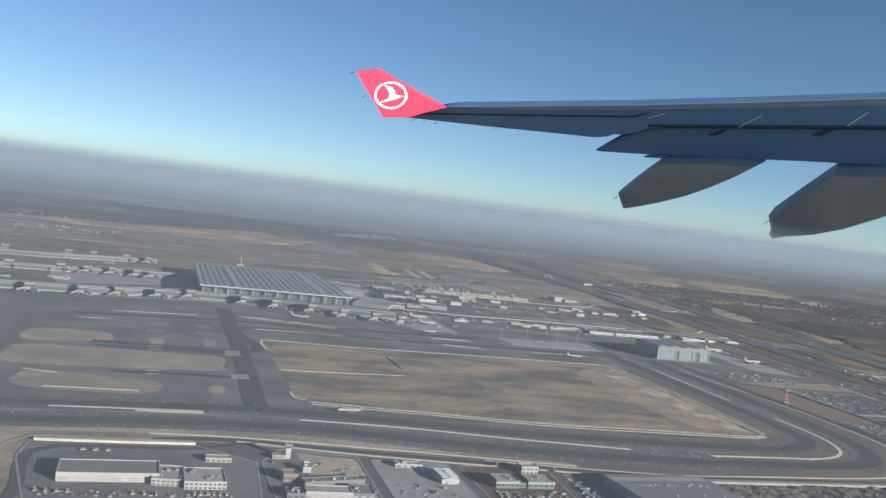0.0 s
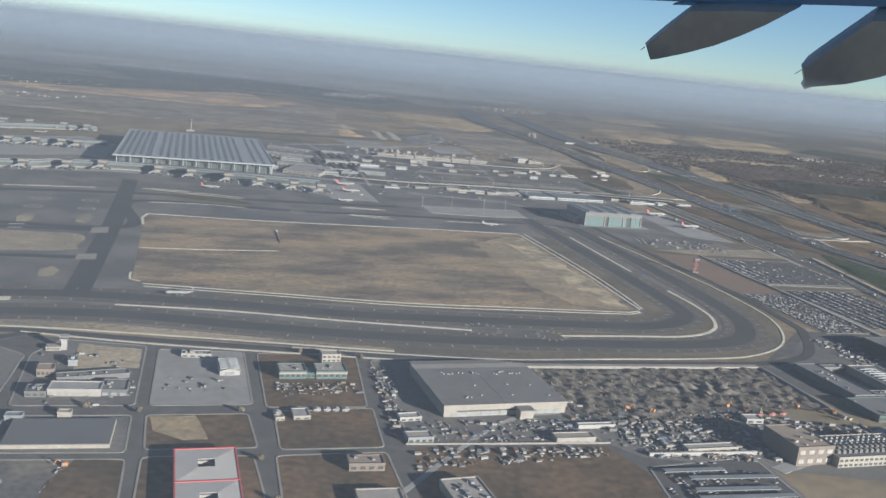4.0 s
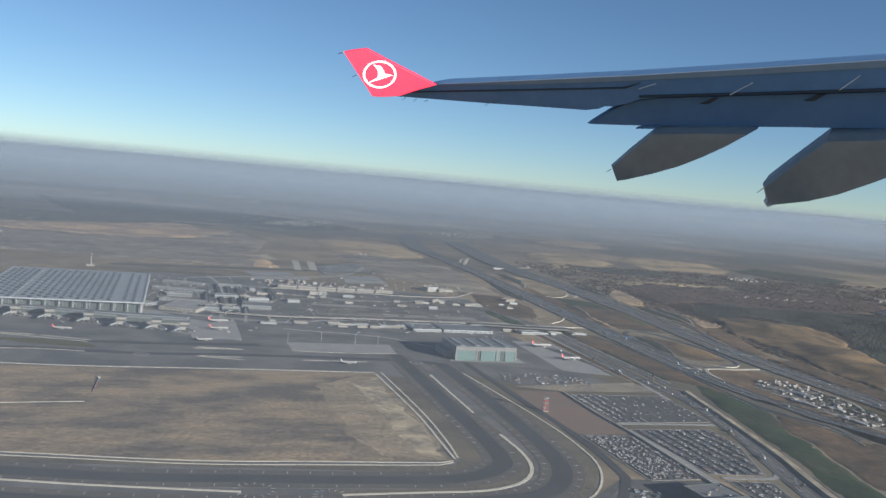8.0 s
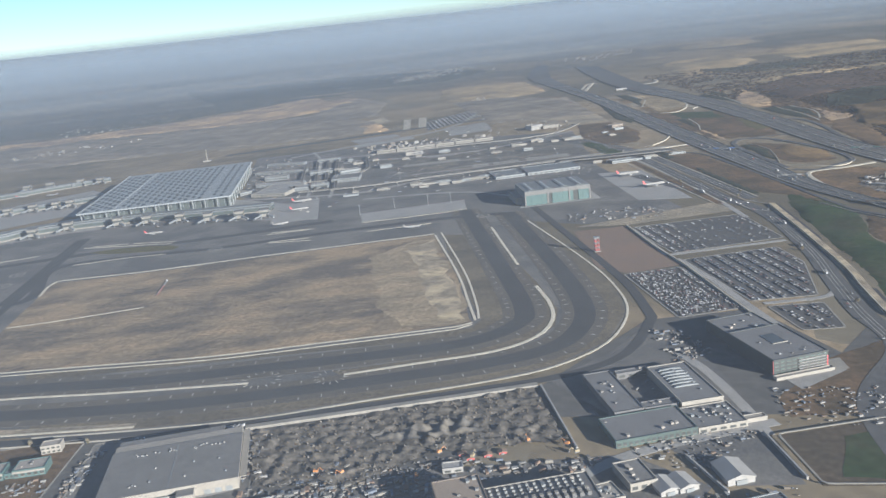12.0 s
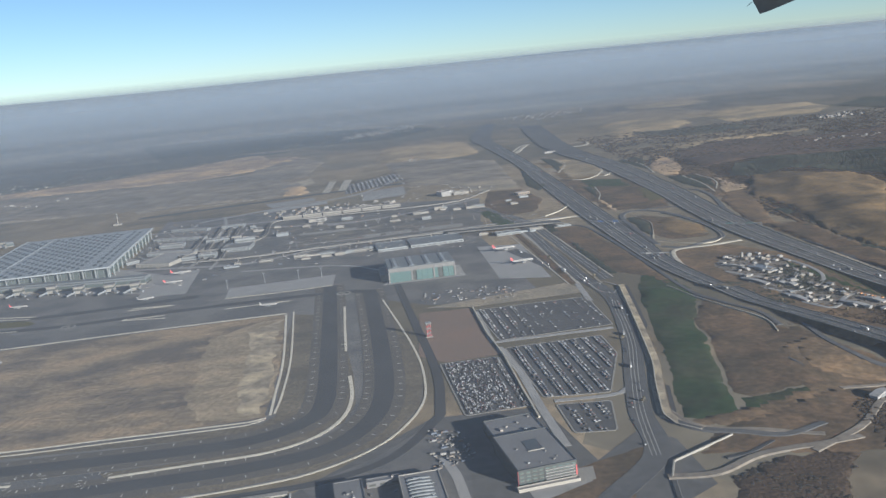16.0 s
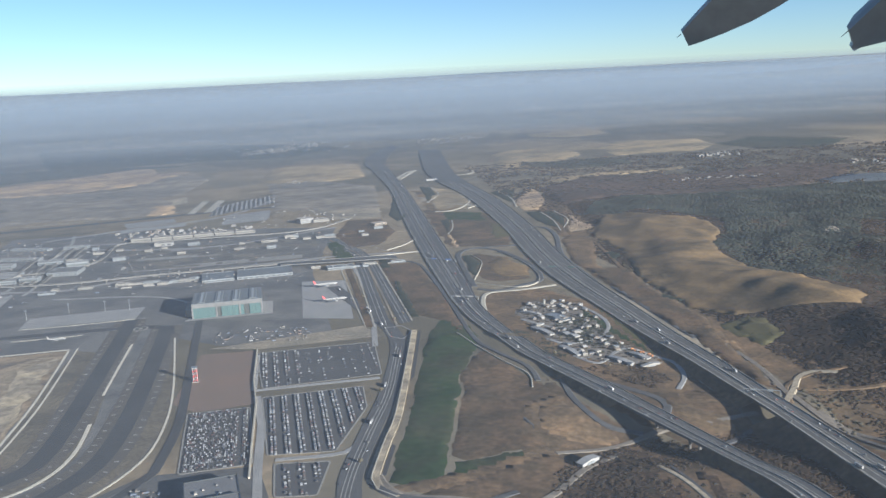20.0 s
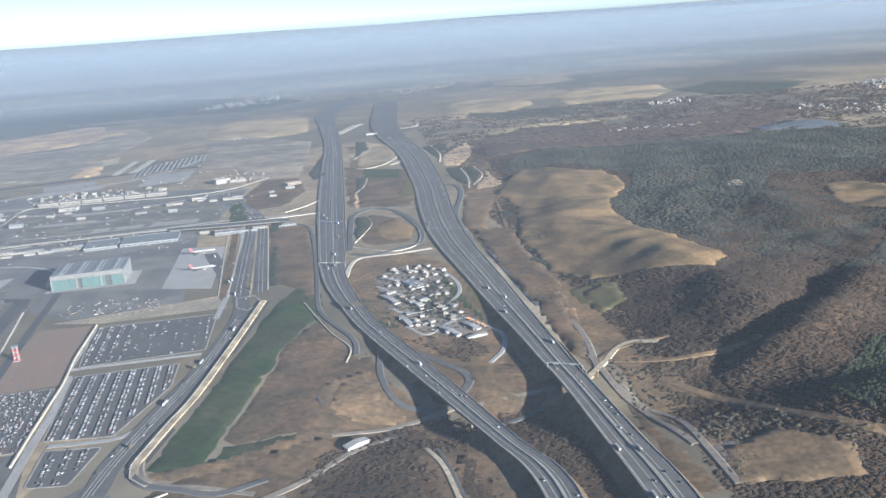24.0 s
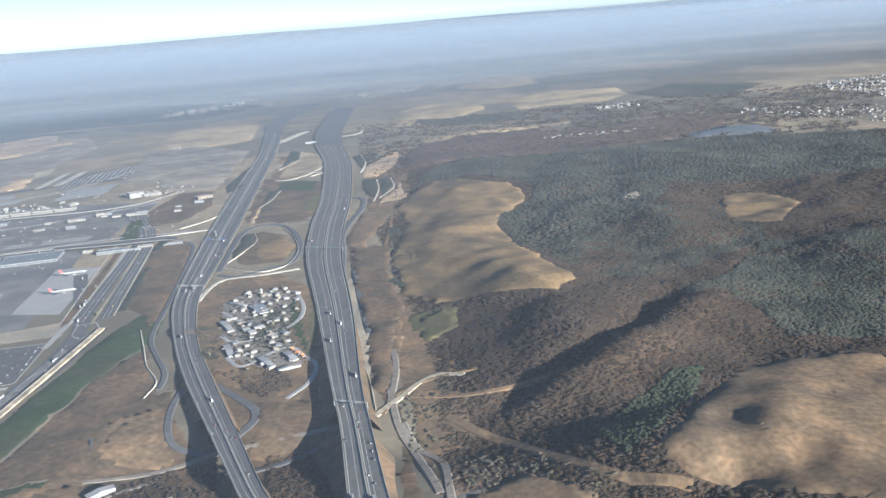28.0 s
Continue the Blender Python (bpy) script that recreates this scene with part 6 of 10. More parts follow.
# works and cargo buildings
B("frame_block", "tall brown factory block with pale windows", *[(66.6, 94.2), (71, 95.8)], 5.6, 2.0, BROWNWALL, BROWNROOF, 4, 2, 0, 8, glass=WHITE)
frame_hall = B("frame_hall", "long half-built hall with a pale open frame and rooftop machines", *[(71.3, 94.9), (81.3, 98.4)], 5.2, 1.1, TANWALL, DARKROOF, 16, 2, 0, 6)
for row, (yy, sz, hh) in enumerate(((0.9, 0.42, 0.34), (1.7, 0.42, 0.34), (3.0, 0.26, 0.16), (3.7, 0.26, 0.16), (4.4, 0.26, 0.16))):
    for k in range(13):
        unit = part("roof_machine", boxes((0.5 + k * 0.74, yy, 1.15, 0.5 + k * 0.74 + sz, yy + sz * 1.1, 1.15 + hh)), DARKROOF if row < 2 else STEEL, frame_hall)
        part("fan_cowl", boxes((0.53 + k * 0.74, yy + 0.03, 1.15 + hh, 0.47 + k * 0.74 + sz, yy + sz * 1.1 - 0.03, 1.18 + hh)), CONCRETE, unit)
B("rooftop_plant", "pale plant building with duct racks", *[(81.1, 97.8), (83.3, 98.9)], 3.0, 1.0, TANWALL, TANWALL, 5, 2, 0, 10)
B("work_store", "pale hall beside the works", *[(83.8, 101.2), (86.4, 102.3)], 4.4, 0.8, TANWALL, GREYROOF, 3, 1, 0, 6)
B("white_hut", "white hut beside the works", *[(64.7, 104.6), (66.8, 105.1)], 1.4, 0.5, WHITE, WHITE, 2, 1)
for q, dp in (([(86.6, 100.4), (88.4, 101.2)], 2.6), ([(88.4, 101), (90.2, 101.9)], 2.6), ([(93.7, 93.6), (95.9, 94.5)], 3.4)):
    gable("white_tent_hall", "white fabric tent hall with a pitched roof", *q, dp, 0.8, WHITE, WHITE, group="tent halls")
gable("white_pavilion", "white pavilion with a pointed roof", *[(92.9, 102.4), (95.5, 103.3)], 3.6, 1.0, WHITE, WHITE)
B("south_hall", "wide dark-roofed industrial hall", *[(94.2, 94.5), (98.8, 96.4)], 4.2, 0.7, STEEL, DARKROOF, 6, 1)
CARGO = "slate-grey-roofed wing of the cargo building"
B("cargo_terminal", "low slate-grey-roofed cargo building with dark green glass front", (82.5, 109.8), (91.1, 112.9), 5.6, 0.8, GREENGLASS, SLATEROOF, 14, 1, 0, 5, glass=DARKGLASS)
B("cargo_wing", CARGO + " with scattered roof units", (91.2, 112.9), (96.5, 114.7), 5.2, 0.62, TANWALL, SLATEROOF, 5, 1, 0, 22)
B("cargo_wing", CARGO + " beside a dark yard", (82.4, 116.4), (85.7, 117.6), 11.4, 0.85, DARKROOF, SLATEROOF, 3, 1, 0, 9)
B("cargo_wing", CARGO + " joining two others", (85.8, 117.6), (89.8, 118.9), 1.6, 0.8, DARKROOF, SLATEROOF, 3, 1, 0, 2)
B("cargo_wing", CARGO + " closing the court", (82.7, 127.3), (86.6, 128.7), 1.0, 0.75, DARKROOF, SLATEROOF, 3, 1, 0, 1)
arched = B("cargo_wing", CARGO + " with arched roof lights", (89.9, 118.4), (94.6, 120), 10.8, 1.0, TANWALL, SLATEROOF, 0, 1, 0, 4)
for k in range(7):
    bm = bmesh.new()
    for p in range(6):
        a0, a1 = p * math.pi / 6, (p + 1) * math.pi / 6
        box(bm, 2.3 - 1.5 * math.cos(a0), 4.0 + k * 0.85, 1.05, 2.3 - 1.5 * math.cos(a1), 4.28 + k * 0.85, 1.05 + 0.2 * (math.sin(a0) + math.sin(a1)) / 2 + 0.02)
    part("arched_roof_light", bm, STEEL, arched)
office = B("glass_office", "tall dark office block with a roof court and white balconies", (101.3, 127.6), (108.1, 130.5), 10.4, 1.9, DARKGLASS, SLATEROOF, 9, 4, 0, 6, glass=GREENGLASS, court=True)
part("red_corner", boxes((7.22, -0.07, 0.1, 7.38, -0.035, 1.4)), RED, office, "red cladding at the corner")
part("red_corner", boxes((-0.07, -0.05, 0.1, -0.035, 0.12, 1.9)), RED, office, "red cladding at the corner")
B("glass_podium", "white terrace at the foot of the office block", *[(101.4, 126), (108.5, 128.9)], 0.8, 0.32, TANWALL, TANROOF, 0, 1)
B("gate_store", "long grey gate building beside the road", *[(96.4, 115.3), (98.7, 116.1)], 1.0, 0.4, TANWALL, TANWALL)
for pts in ([(73.3, 125.9), (78.4, 109.7)], [(89.5, 108), (92.8, 101.1)], [(97.8, 113.1), (100.3, 103.7)], [(84.2, 97.6), (88.5, 99.4)], [(90.9, 97.8), (92.2, 93.7)]):
    ribbon("pale_wall", pts, 0.2, 0.35, WHITE, "pale concrete boundary wall", "wall", curve=False, thick=0.35)

B("office_rear_wing", "lower slate-grey-roofed rear wing of the glass office", (97.6, 137.4), (104.0, 140.1), 6.4, 1.45, DARKGLASS, SLATEROOF, 4, 2, 0, 5)
patch("dirt_yard", [(107.4, 131.7), (116.9, 138.5), (114.1, 121.7), (110.6, 117.6), (101.2, 116.3), (100.6, 121.5)], 0.06, PLOT, "dusty brown dirt yard with parked lorries", "yard", rough=0.6)
patch("pale_terrace", [(107.9, 132.0), (109.9, 132.7), (110.3, 129.3), (108.4, 128.5)], 0.16, CONCRETE, "pale paved terrace beside the glass office", "pavement")
patch("pale_terrace", [(102.5, 126.5), (108.3, 129.9), (110, 129), (103.8, 123.6)], 0.1, YARD, "pale paved terrace before the glass office", "pavement")
ribbon("cargo_lane", [(90.6, 135.6), (93.2, 130.9), (96.3, 121.2), (98.3, 112.6)], 1.3, 0.07, APRON, "pale lane between cargo buildings", "road")
ribbon("works_lane", [(64.2, 92.6), (75.5, 101.1), (84.2, 108.7), (96.5, 114.4), (99.6, 115.7)], 1.6, 0.08, APRON, "dusty pale lane through the works", "road")
ribbon("works_lane", [(23.5, 73.3), (35.4, 96.3), (42.5, 101.6)], 0.6, 0.075, APRON, "dusty pale lane in the yard", "road")
for q in ([(51.7, 88.4), (58.1, 90.4)], [(54, 87.5), (63.3, 90.1)], [(54, 85.1), (62.7, 87.5)], [(54, 83.5), (63.9, 86.3)], [(54.8, 81.9), (64.9, 84.9)]):
    ob = tagged(new("carport"), "long low grey carport roof over parked vehicles", "carport", "carports")
    ln = math.hypot(q[1][0] - q[0][0], q[1][1] - q[0][1])
    part("canopy", boxes((0, 0, 0.3, ln, 0.7, 0.36)), STEEL, ob)
    for k in range(6):
        part("post", boxes((0.1 + k * (ln - 0.2) / 5 - 0.04, 0.3, 0, 0.1 + k * (ln - 0.2) / 5 + 0.04, 0.38, 0.3)), STEEL, ob)
    ob.matrix_world = pose(*q[0], 0.08, 0, 0, math.degrees(math.atan2(q[1][1] - q[0][1], q[1][0] - q[0][0])))

# rubble ground with heaps
RUB = [(39.4, 113.9), (55.6, 119.4), (72.3, 125.2), (77.6, 111.5), (62.4, 108.9), (55.6, 102), (44.3, 101.9)]
patch("rubble_ground", RUB, 0.05, RUBBLE, "rough rubble and spoil heaps of a building site", "rubble", step=0.35, relief=0.34, rough=0.5, kind="stuff", freq=0.9)


def in_poly(poly, n, seed):
    r = np.random.default_rng(seed)
    xs, ys = [p[0] for p in poly], [p[1] for p in poly]
    out = np.zeros((0, 2))
    while len(out) < n:
        c = np.stack([r.uniform(min(xs), max(xs), n * 2), r.uniform(min(ys), max(ys), n * 2)], 1)
        out = np.concatenate([out, c[inside(c[:, 0], c[:, 1], list(poly))]])
    return out[:n], r


CUBE_V = [(-.5, -.5, 0), (.5, -.5, 0), (.5, .5, 0), (-.5, .5, 0), (-.5, -.5, 1), (.5, -.5, 1), (.5, .5, 1), (-.5, .5, 1)]
CUBE_F = [(4, 5, 6, 7), (0, 1, 5, 4), (1, 2, 6, 5), (2, 3, 7, 6), (3, 0, 4, 7)]
ROCK_V = [(-.5, -.3, 0), (.3, -.5, 0), (.5, .2, 0), (-.2, .5, 0), (-.3, -.25, .7), (.25, -.2, .9), (.2, .3, .6)]
ROCK_F = [(0, 1, 5, 4), (1, 2, 6, 5), (2, 3, 6), (3, 0, 4, 6), (4, 5, 6)]
DEBRIS = varied("debris", [(0.075, 0.07, 0.064), (0.13, 0.115, 0.095), (0.05, 0.048, 0.046), (0.11, 0.082, 0.055), (0.15, 0.137, 0.12), (0.08, 0.062, 0.045)], 0.95)
pts, r = in_poly(RUB, 2600, 5)
scattered("rocks", ROCK_V, ROCK_F, [(x, y, 0.0 + 0.34 * (0.5 + 0.5 * noise.noise((x * 0.9, y * 0.9, 1))) ** 2 * 2, a, s, s * k, s * h) for (x, y), a, s, k, h in
          zip(pts, r.uniform(0, 6.3, 2600), 0.06 + 0.3 * r.random(2600) ** 3, r.uniform(0.5, 1, 2600), r.uniform(0.4, 1, 2600))], DEBRIS, "broken stones and spoil over the building site", "rocks")


def digger(x, y, turn, m, name="excavator", label="orange excavator working in the rubble ground"):
    ob = tagged(new(name), label, "excavator", "site machines")
    part("tracks", boxes((-0.2, -0.16, 0, 0.2, -0.07, 0.08), (-0.2, 0.07, 0, 0.2, 0.16, 0.08)), DARKROOF, ob)
    part("body", boxes((-0.22, -0.14, 0.08, 0.16, 0.14, 0.24, 0.02)), m, ob)
    part("cab", boxes((0.0, 0.02, 0.24, 0.15, 0.13, 0.36, 0.015)), DARKGLASS, ob)
    part("boom", tube(bmesh.new(), (0.14, -0.04, 0.22), (0.42, -0.04, 0.46), 0.03, 0.025, 5), m, ob)
    part("stick", tube(bmesh.new(), (0.42, -0.04, 0.46), (0.62, -0.04, 0.2), 0.025, 0.02, 5), m, ob)
    part("bucket", boxes((0.56, -0.1, 0.12, 0.68, 0.02, 0.22, 0.02)), DARKROOF, ob)
    ob.matrix_world = pose(x, y, 0.3 if x > 40 else 0.07, 0, 0, turn) @ Matrix.Scale(1.3, 4)


for k, q in enumerate([(50.8, 104.5), (63.6, 108.7), (67.4, 107.8), (73, 111.3), (77.3, 110.4), (78.4, 108.7), (53.7, 104.3), (62.1, 103.7)]):
    digger(*q, 40 * k, (ORANGE, ORANGE, YELLOWROOF)[k % 3])
for k, q in enumerate([(-23.3, 73.8), (-23.5, 75.5), (-24.1, 78.8), (-24.3, 80.6), (-23.8, 77.5)]):
    digger(*q, 70 * k, YELLOWROOF, label="ochre excavator parked in the storage yard")
digger(-2.6, 77.1, 200, ORANGE, label="orange excavator in the gravel yard")
for q in [(65.8, 108.3), (66.8, 107.4), (68.6, 108.1), (70.1, 108.7)]:
    gable("red_hut", "small rusty red site hut", q, (q[0] + 0.8, q[1] + 0.25), 0.5, 0.3, RED, REDSOIL, "hut", group="red site huts")
patch("spoil_mound", [(54.6, 113.1), (60.8, 115.7), (66.1, 116.3), (67.9, 113.6), (61.7, 111.7), (56.6, 111.1)], 0.06, GREYSOIL, "grey mound of spoil", "heap", step=0.3, relief=0.6, rough=0.6, kind="stuff", freq=0.9)


def goods(poly, n, seed, lo, hi, label="crates, containers, huts and parked lorries crowding a yard"):
    pts, r = in_poly(poly, n, seed)
    turn = np.where(r.random(n) < 0.85, along + r.integers(0, 2, n) * math.pi / 2 + r.normal(0, 0.05, n), r.uniform(0, 3, n))
    size = lo + (hi - lo) * r.random(n) ** 2.2
    scattered("yard_goods", CUBE_V, CUBE_F, [(x, y, 0.06, t, s * 1.5, s * k, s * h) for (x, y), t, s, k, h in zip(pts, turn, size, r.uniform(0.4, 0.8, n), r.uniform(0.25, 0.55, n))],
              CLUTTER, label, "yard goods")


goods([(-28.1, 265.8), (7.5, 234.1), (13.7, 254.9), (44.1, 255.6), (56.5, 288.1), (68.1, 349.9), (2.1, 356.2), (-55.2, 344.6)], 420, 29, 0.15, 0.7, "vehicles, kiosks and stores scattered over the landside ground")
goods([(72.9, 312.8), (85.8, 320.9), (99.3, 300.3), (100.1, 286.4), (78.7, 285.8)], 120, 32, 0.15, 0.5, "airport vehicles parked beside the hangar")
goods([(46.2, 100.6), (52.1, 101.9), (63.8, 104.3), (65.5, 94.7), (51.1, 92.3)], 420, 11, 0.15, 0.7)
goods([(39, 113.1), (42, 113.8), (46.2, 100.6), (44.1, 99.4)], 90, 12, 0.15, 0.6)
goods([(48.4, 101.8), (52.1, 106.8), (57.5, 105.5), (62.1, 108.1), (75.5, 107.4), (81.3, 108.7), (80.6, 105.6), (64.1, 102)], 260, 13, 0.12, 0.6)
goods([(27, 94.6), (42.9, 99.7), (46.3, 95), (27.2, 89.5)], 170, 14, 0.15, 0.5, "parked lorries and trailers before the warehouse")
goods([(20.2, 108.9), (22.6, 110.4), (26, 90.6), (24.9, 89.6)], 130, 15, 0.15, 0.6, "parked lorries along the warehouse side")
goods([(27.2, 88.1), (46.6, 93.3), (46.7, 91.2), (32.1, 85.5), (27.6, 83.1)], 150, 16, 0.15, 0.6)
goods([(45, 104.1), (66, 108.5), (62.3, 96.7), (50, 92.8), (47.1, 95.6)], 260, 17, 0.12, 0.45, "lorries, containers and huts in a crowded yard")
goods([(10.4, 100.8), (18.8, 103.4), (20.3, 100.5), (11.6, 97.2)], 90, 18, 0.15, 0.4, "cars and small lorries before the teal offices")
for k, q in enumerate(([(-8.4, 70.9), (-9.3, 74.4), (-8, 74.2), (-6.9, 71.5)], [(-6.2, 71.7), (-6.8, 73.6), (-6.3, 73.7), (-5.7, 72)], [(-1.8, 69.6), (-2.6, 72.8), (-2.2, 75.6), (-2.7, 78.3), (-3.3, 78.2), (-2.6, 74.4)])):
    goods(q, 16, 190 + k, 0.08, 0.3, "scrap and small machines in the gravel yard")
goods([(-1.5, 98.8), (6.1, 101.3), (7.2, 97), (-0.4, 94.7)], 14, 20, 0.2, 0.5, "a few lorries in the concrete yard")
goods([(-16.6, 101.7), (-6.7, 105.1), (-2.1, 90.1), (-11, 87.4)], 90, 21, 0.1, 0.4, "small equipment in the depot yard")
goods([(-27.8, 77.8), (-25.3, 81.5), (-18.1, 63.7), (-20.5, 63.2)], 130, 22, 0.15, 0.55, "red and white machines in the storage yard")
goods([(-26.3, 86.2), (-18.3, 89), (-17.7, 87.1), (-25.6, 84.4)], 60, 23, 0.15, 0.3, "airport service vehicles in a row")
goods([(-36.6, 84.4), (-27.1, 86.6), (-26.6, 84.7), (-35.6, 82.5)], 40, 24, 0.15, 0.3, "small tugs in rows")
goods([(87.1, 144), (91.7, 143.6), (95.6, 135.3), (90.5, 131.9)], 110, 25, 0.15, 0.55, "lorries beside the cargo buildings")
goods([(79.9, 127.3), (90.5, 133.7), (86.6, 109.1), (82.4, 114)], 60, 26, 0.15, 0.4)
goods([(100.4, 124.1), (112.2, 124.3), (112, 114.8), (100.7, 113.8)], 130, 27, 0.12, 0.42, "lorries and containers in the east yard")
goods([(82.3, 114.7), (95.6, 113.1), (98.2, 114.4), (90.8, 104.5), (84.7, 108)], 160, 28, 0.12, 0.45, "vans and goods before the cargo buildings")
goods([(83.8, 99.1), (99.5, 102.5), (97.6, 93.7), (86.6, 93.3)], 180, 29, 0.12, 0.5)
goods([(15.7, 292), (77.7, 280.5), (76, 263.3), (12, 261.7)], 420, 30, 0.12, 0.5, "service vehicles and huts along the apron road")
goods([(71.4, 220.7), (93.4, 222.4), (93.7, 212.2), (73.4, 209.2)], 160, 31, 0.12, 0.5, "huts and service vehicles beside the hangar")
goods([(-28.1, 265.8), (5.2, 281.3), (-5.3, 322.3), (-48.7, 327.9)], 560, 32, 0.15, 0.55, "cars, ramps and kiosks beside the terminal")
goods([(1.7, 302.4), (76.1, 288.1), (76.3, 342.5), (4.8, 343.5)], 150, 33, 0.15, 0.6, "scattered landside huts and vehicles")
goods([(0.2, 401.9), (50.9, 430.6), (72, 376.9), (68, 354.6), (11.5, 354.4)], 120, 34, 0.25, 0.8, "pale far service buildings")
goods([(-94, 218.9), (-65.3, 237.4), (-6.4, 247), (-4.8, 234.9), (-62.7, 230.7), (-90.4, 212.4)], 260, 35, 0.15, 0.4, "baggage carts and service vehicles round the gates")
goods([(-111, 221.1), (-90, 242.6), (-86.9, 234.6), (-101.5, 202.9)], 60, 36, 0.15, 0.4, "service vehicles on the stands")


# ---------------------------------------------------------------- vehicles
CAR_V = [(x, y, z) for y in (-.5, .5) for x, z in ((-.5, .1), (-.5, .5), (-.34, .56), (-.2, 1), (.16, 1), (.3, .6), (.5, .48), (.5, .1))]
CAR_F = [tuple(range(7, -1, -1)), tuple(range(8, 16))] + [(i, (i + 1) % 8, 8 + (i + 1) % 8, 8 + i) for i in range(8)]


def car_thing(kind):
    """A small car or lorry, built once and copied."""
    if kind == "car":
        ob = tagged(new("car"), "small passenger car on the road", "car", "traffic")
        bm = bmesh.new()
        vs = [bm.verts.new((x * 0.45, y * 0.19, 0.03 + min(z, 0.56) * 0.15)) for x, y, z in CAR_V]
        for f in CAR_F:
            bm.faces.new([vs[i] for i in f])
        part("body", bm, CARPAINT_ONE, ob)
        part("cabin", boxes((-0.14, -0.08, 0.11, 0.11, 0.08, 0.175, 0.02)), DARKGLASS, ob)
    else:
        ob = tagged(new("lorry"), "white lorry with a box trailer on the road", "lorry", "traffic")
        part("trailer", boxes((-0.75, -0.13, 0.1, 0.45, 0.13, 0.42)), WHITE, ob)
        part("cab", boxes((0.5, -0.125, 0.06, 0.75, 0.125, 0.34, 0.02)), CARPAINT_ONE, ob)
        part("chassis", boxes((-0.72, -0.1, 0.05, 0.6, 0.1, 0.1)), DARKROOF, ob)
    w = bmesh.new()
    tube(w, (0, -0.02, 0), (0, 0.02, 0), 0.035, 0.035, 8)
    wheel = mesh_of("wheel", w, DARKROOF)
    for x in ((-0.15, 0.15) if kind == "car" else (-0.5, 0.6)):
        for y in (-0.09, 0.09):
            p = part("wheel", wheel, None, ob)
            p.location = (x, y, 0.035)
    return ob


PROTO = {k: car_thing(k) for k in ("car", "lorry")}
used = set()


def drive(kind, x, y, z, turn):
    m = pose(x, y, z, 0, 0, math.degrees(turn))
    if kind in used:
        copy_thing(PROTO[kind], m)
    else:
        PROTO[kind].matrix_world = m
        used.add(kind)


LOTS = [([(85.8, 203.1), (108.7, 209.6), (113.7, 189.8), (93.4, 182.8)], 0.42), ([(94.7, 178.4), (111.4, 183.6), (114, 173.7), (112.6, 156.6), (102.8, 155.1)], 0.8), ([(84.2, 171.3), (94.1, 173.9), (101.5, 152.3), (91.8, 148.9)], 0.62), ([(104.7, 152.3), (112.6, 153.3), (113.2, 143), (107.6, 142.4)], 0.4),
        ([(50.4, 89.9), (62.4, 95.3), (65, 85.1), (60.2, 81.7), (51.5, 79.7)], 0.45), ([(-3.1, 419.4), (12.7, 457.7), (24.5, 431.1), (4.9, 390.1)], 0.6)]
places = []
r = random.Random(9)
for lot, fill in LOTS:
    patch("car_park", lot, 0.08, LOT, "dark asphalt car park filled with rows of cars", "car park")
    ring(lot, 0.25, 0.13)
    o = lot[0]
    turned = lot[0] == (84.2, 171.3)
    for j in range(-10, 60):
        for i in range(-110, 220):
            u, v = j * 1.05 + (0.26 if j % 2 else -0.26), -i * 0.25
            if turned:
                u, v = i * 0.25, -j * 0.72
            x, y = uv(o, u, v)
            if not inside(x, y, lot) or not inside(x + 0.5, y, lot) or not inside(x - 0.5, y, lot):
                continue
            f = fill
            if fill < 0.5 and u > 8:
                f = fill * (0.25 if j % 4 < 2 else 0.08)
            clump = 0.5 + noise.noise((x * 0.2, y * 0.2, 2))
            if r.random() < f * min(1.0, 0.75 + 0.5 * clump) and i % 34 not in (0, 1, 2):
                heading = along + (math.pi / 2 if turned else 0) + (0 if r.random() < 0.5 else math.pi) + r.uniform(-0.03, 0.03)
                places.append((x, y, 0.085, heading, 0.4, 0.165, r.uniform(0.12, 0.16)))
scattered("parked_cars", CAR_V, CAR_F, places, CARPAINT, "hundreds of parked cars in tight rows", "cars")
patch("red_plot", [(74.6, 202.4), (85.1, 205), (94.1, 175.4), (85.3, 172), (79.7, 175.6)], 0.06, REDSOIL, "reddish bare soil plot round a mast", "soil", rough=0.3)
patch("tan_strip", [(85.7, 205.8), (109.4, 213.5), (104.2, 221.7), (91.6, 215.4), (74.6, 206.4)], 0.055, DRYGRASS, "tan strip of dry ground beside the car park", "soil")
ribbon("lot_lane", [(93.6, 179), (98.3, 166.7), (102.7, 150.9), (106.6, 138.3)], 1.3, 0.12, APRON, "pale lane between car parks", "road", curve=False)
ribbon("lot_lane", [(92.2, 181.7), (102.1, 184.6), (113.7, 187.8)], 1.1, 0.12, APRON, "pale lane between car parks", "road", curve=False)
ribbon("lot_lane", [(92.2, 181.7), (86.4, 202)], 1.0, 0.12, APRON, "pale lane between car parks", "road", curve=False)
ribbon("lot_wall", [(85.4, 204.9), (90.4, 187.2), (94.6, 175.4), (99.6, 157.6), (102.5, 147.7)], 0.25, 0.3, PALE, "pale concrete wall between plots", "wall", curve=False, thick=0.3)
ribbon("lot_lane", [(104.4, 153.6), (114.1, 156.2), (115.7, 163.1)], 1.0, 0.12, APRON, "pale lane between car parks", "road")

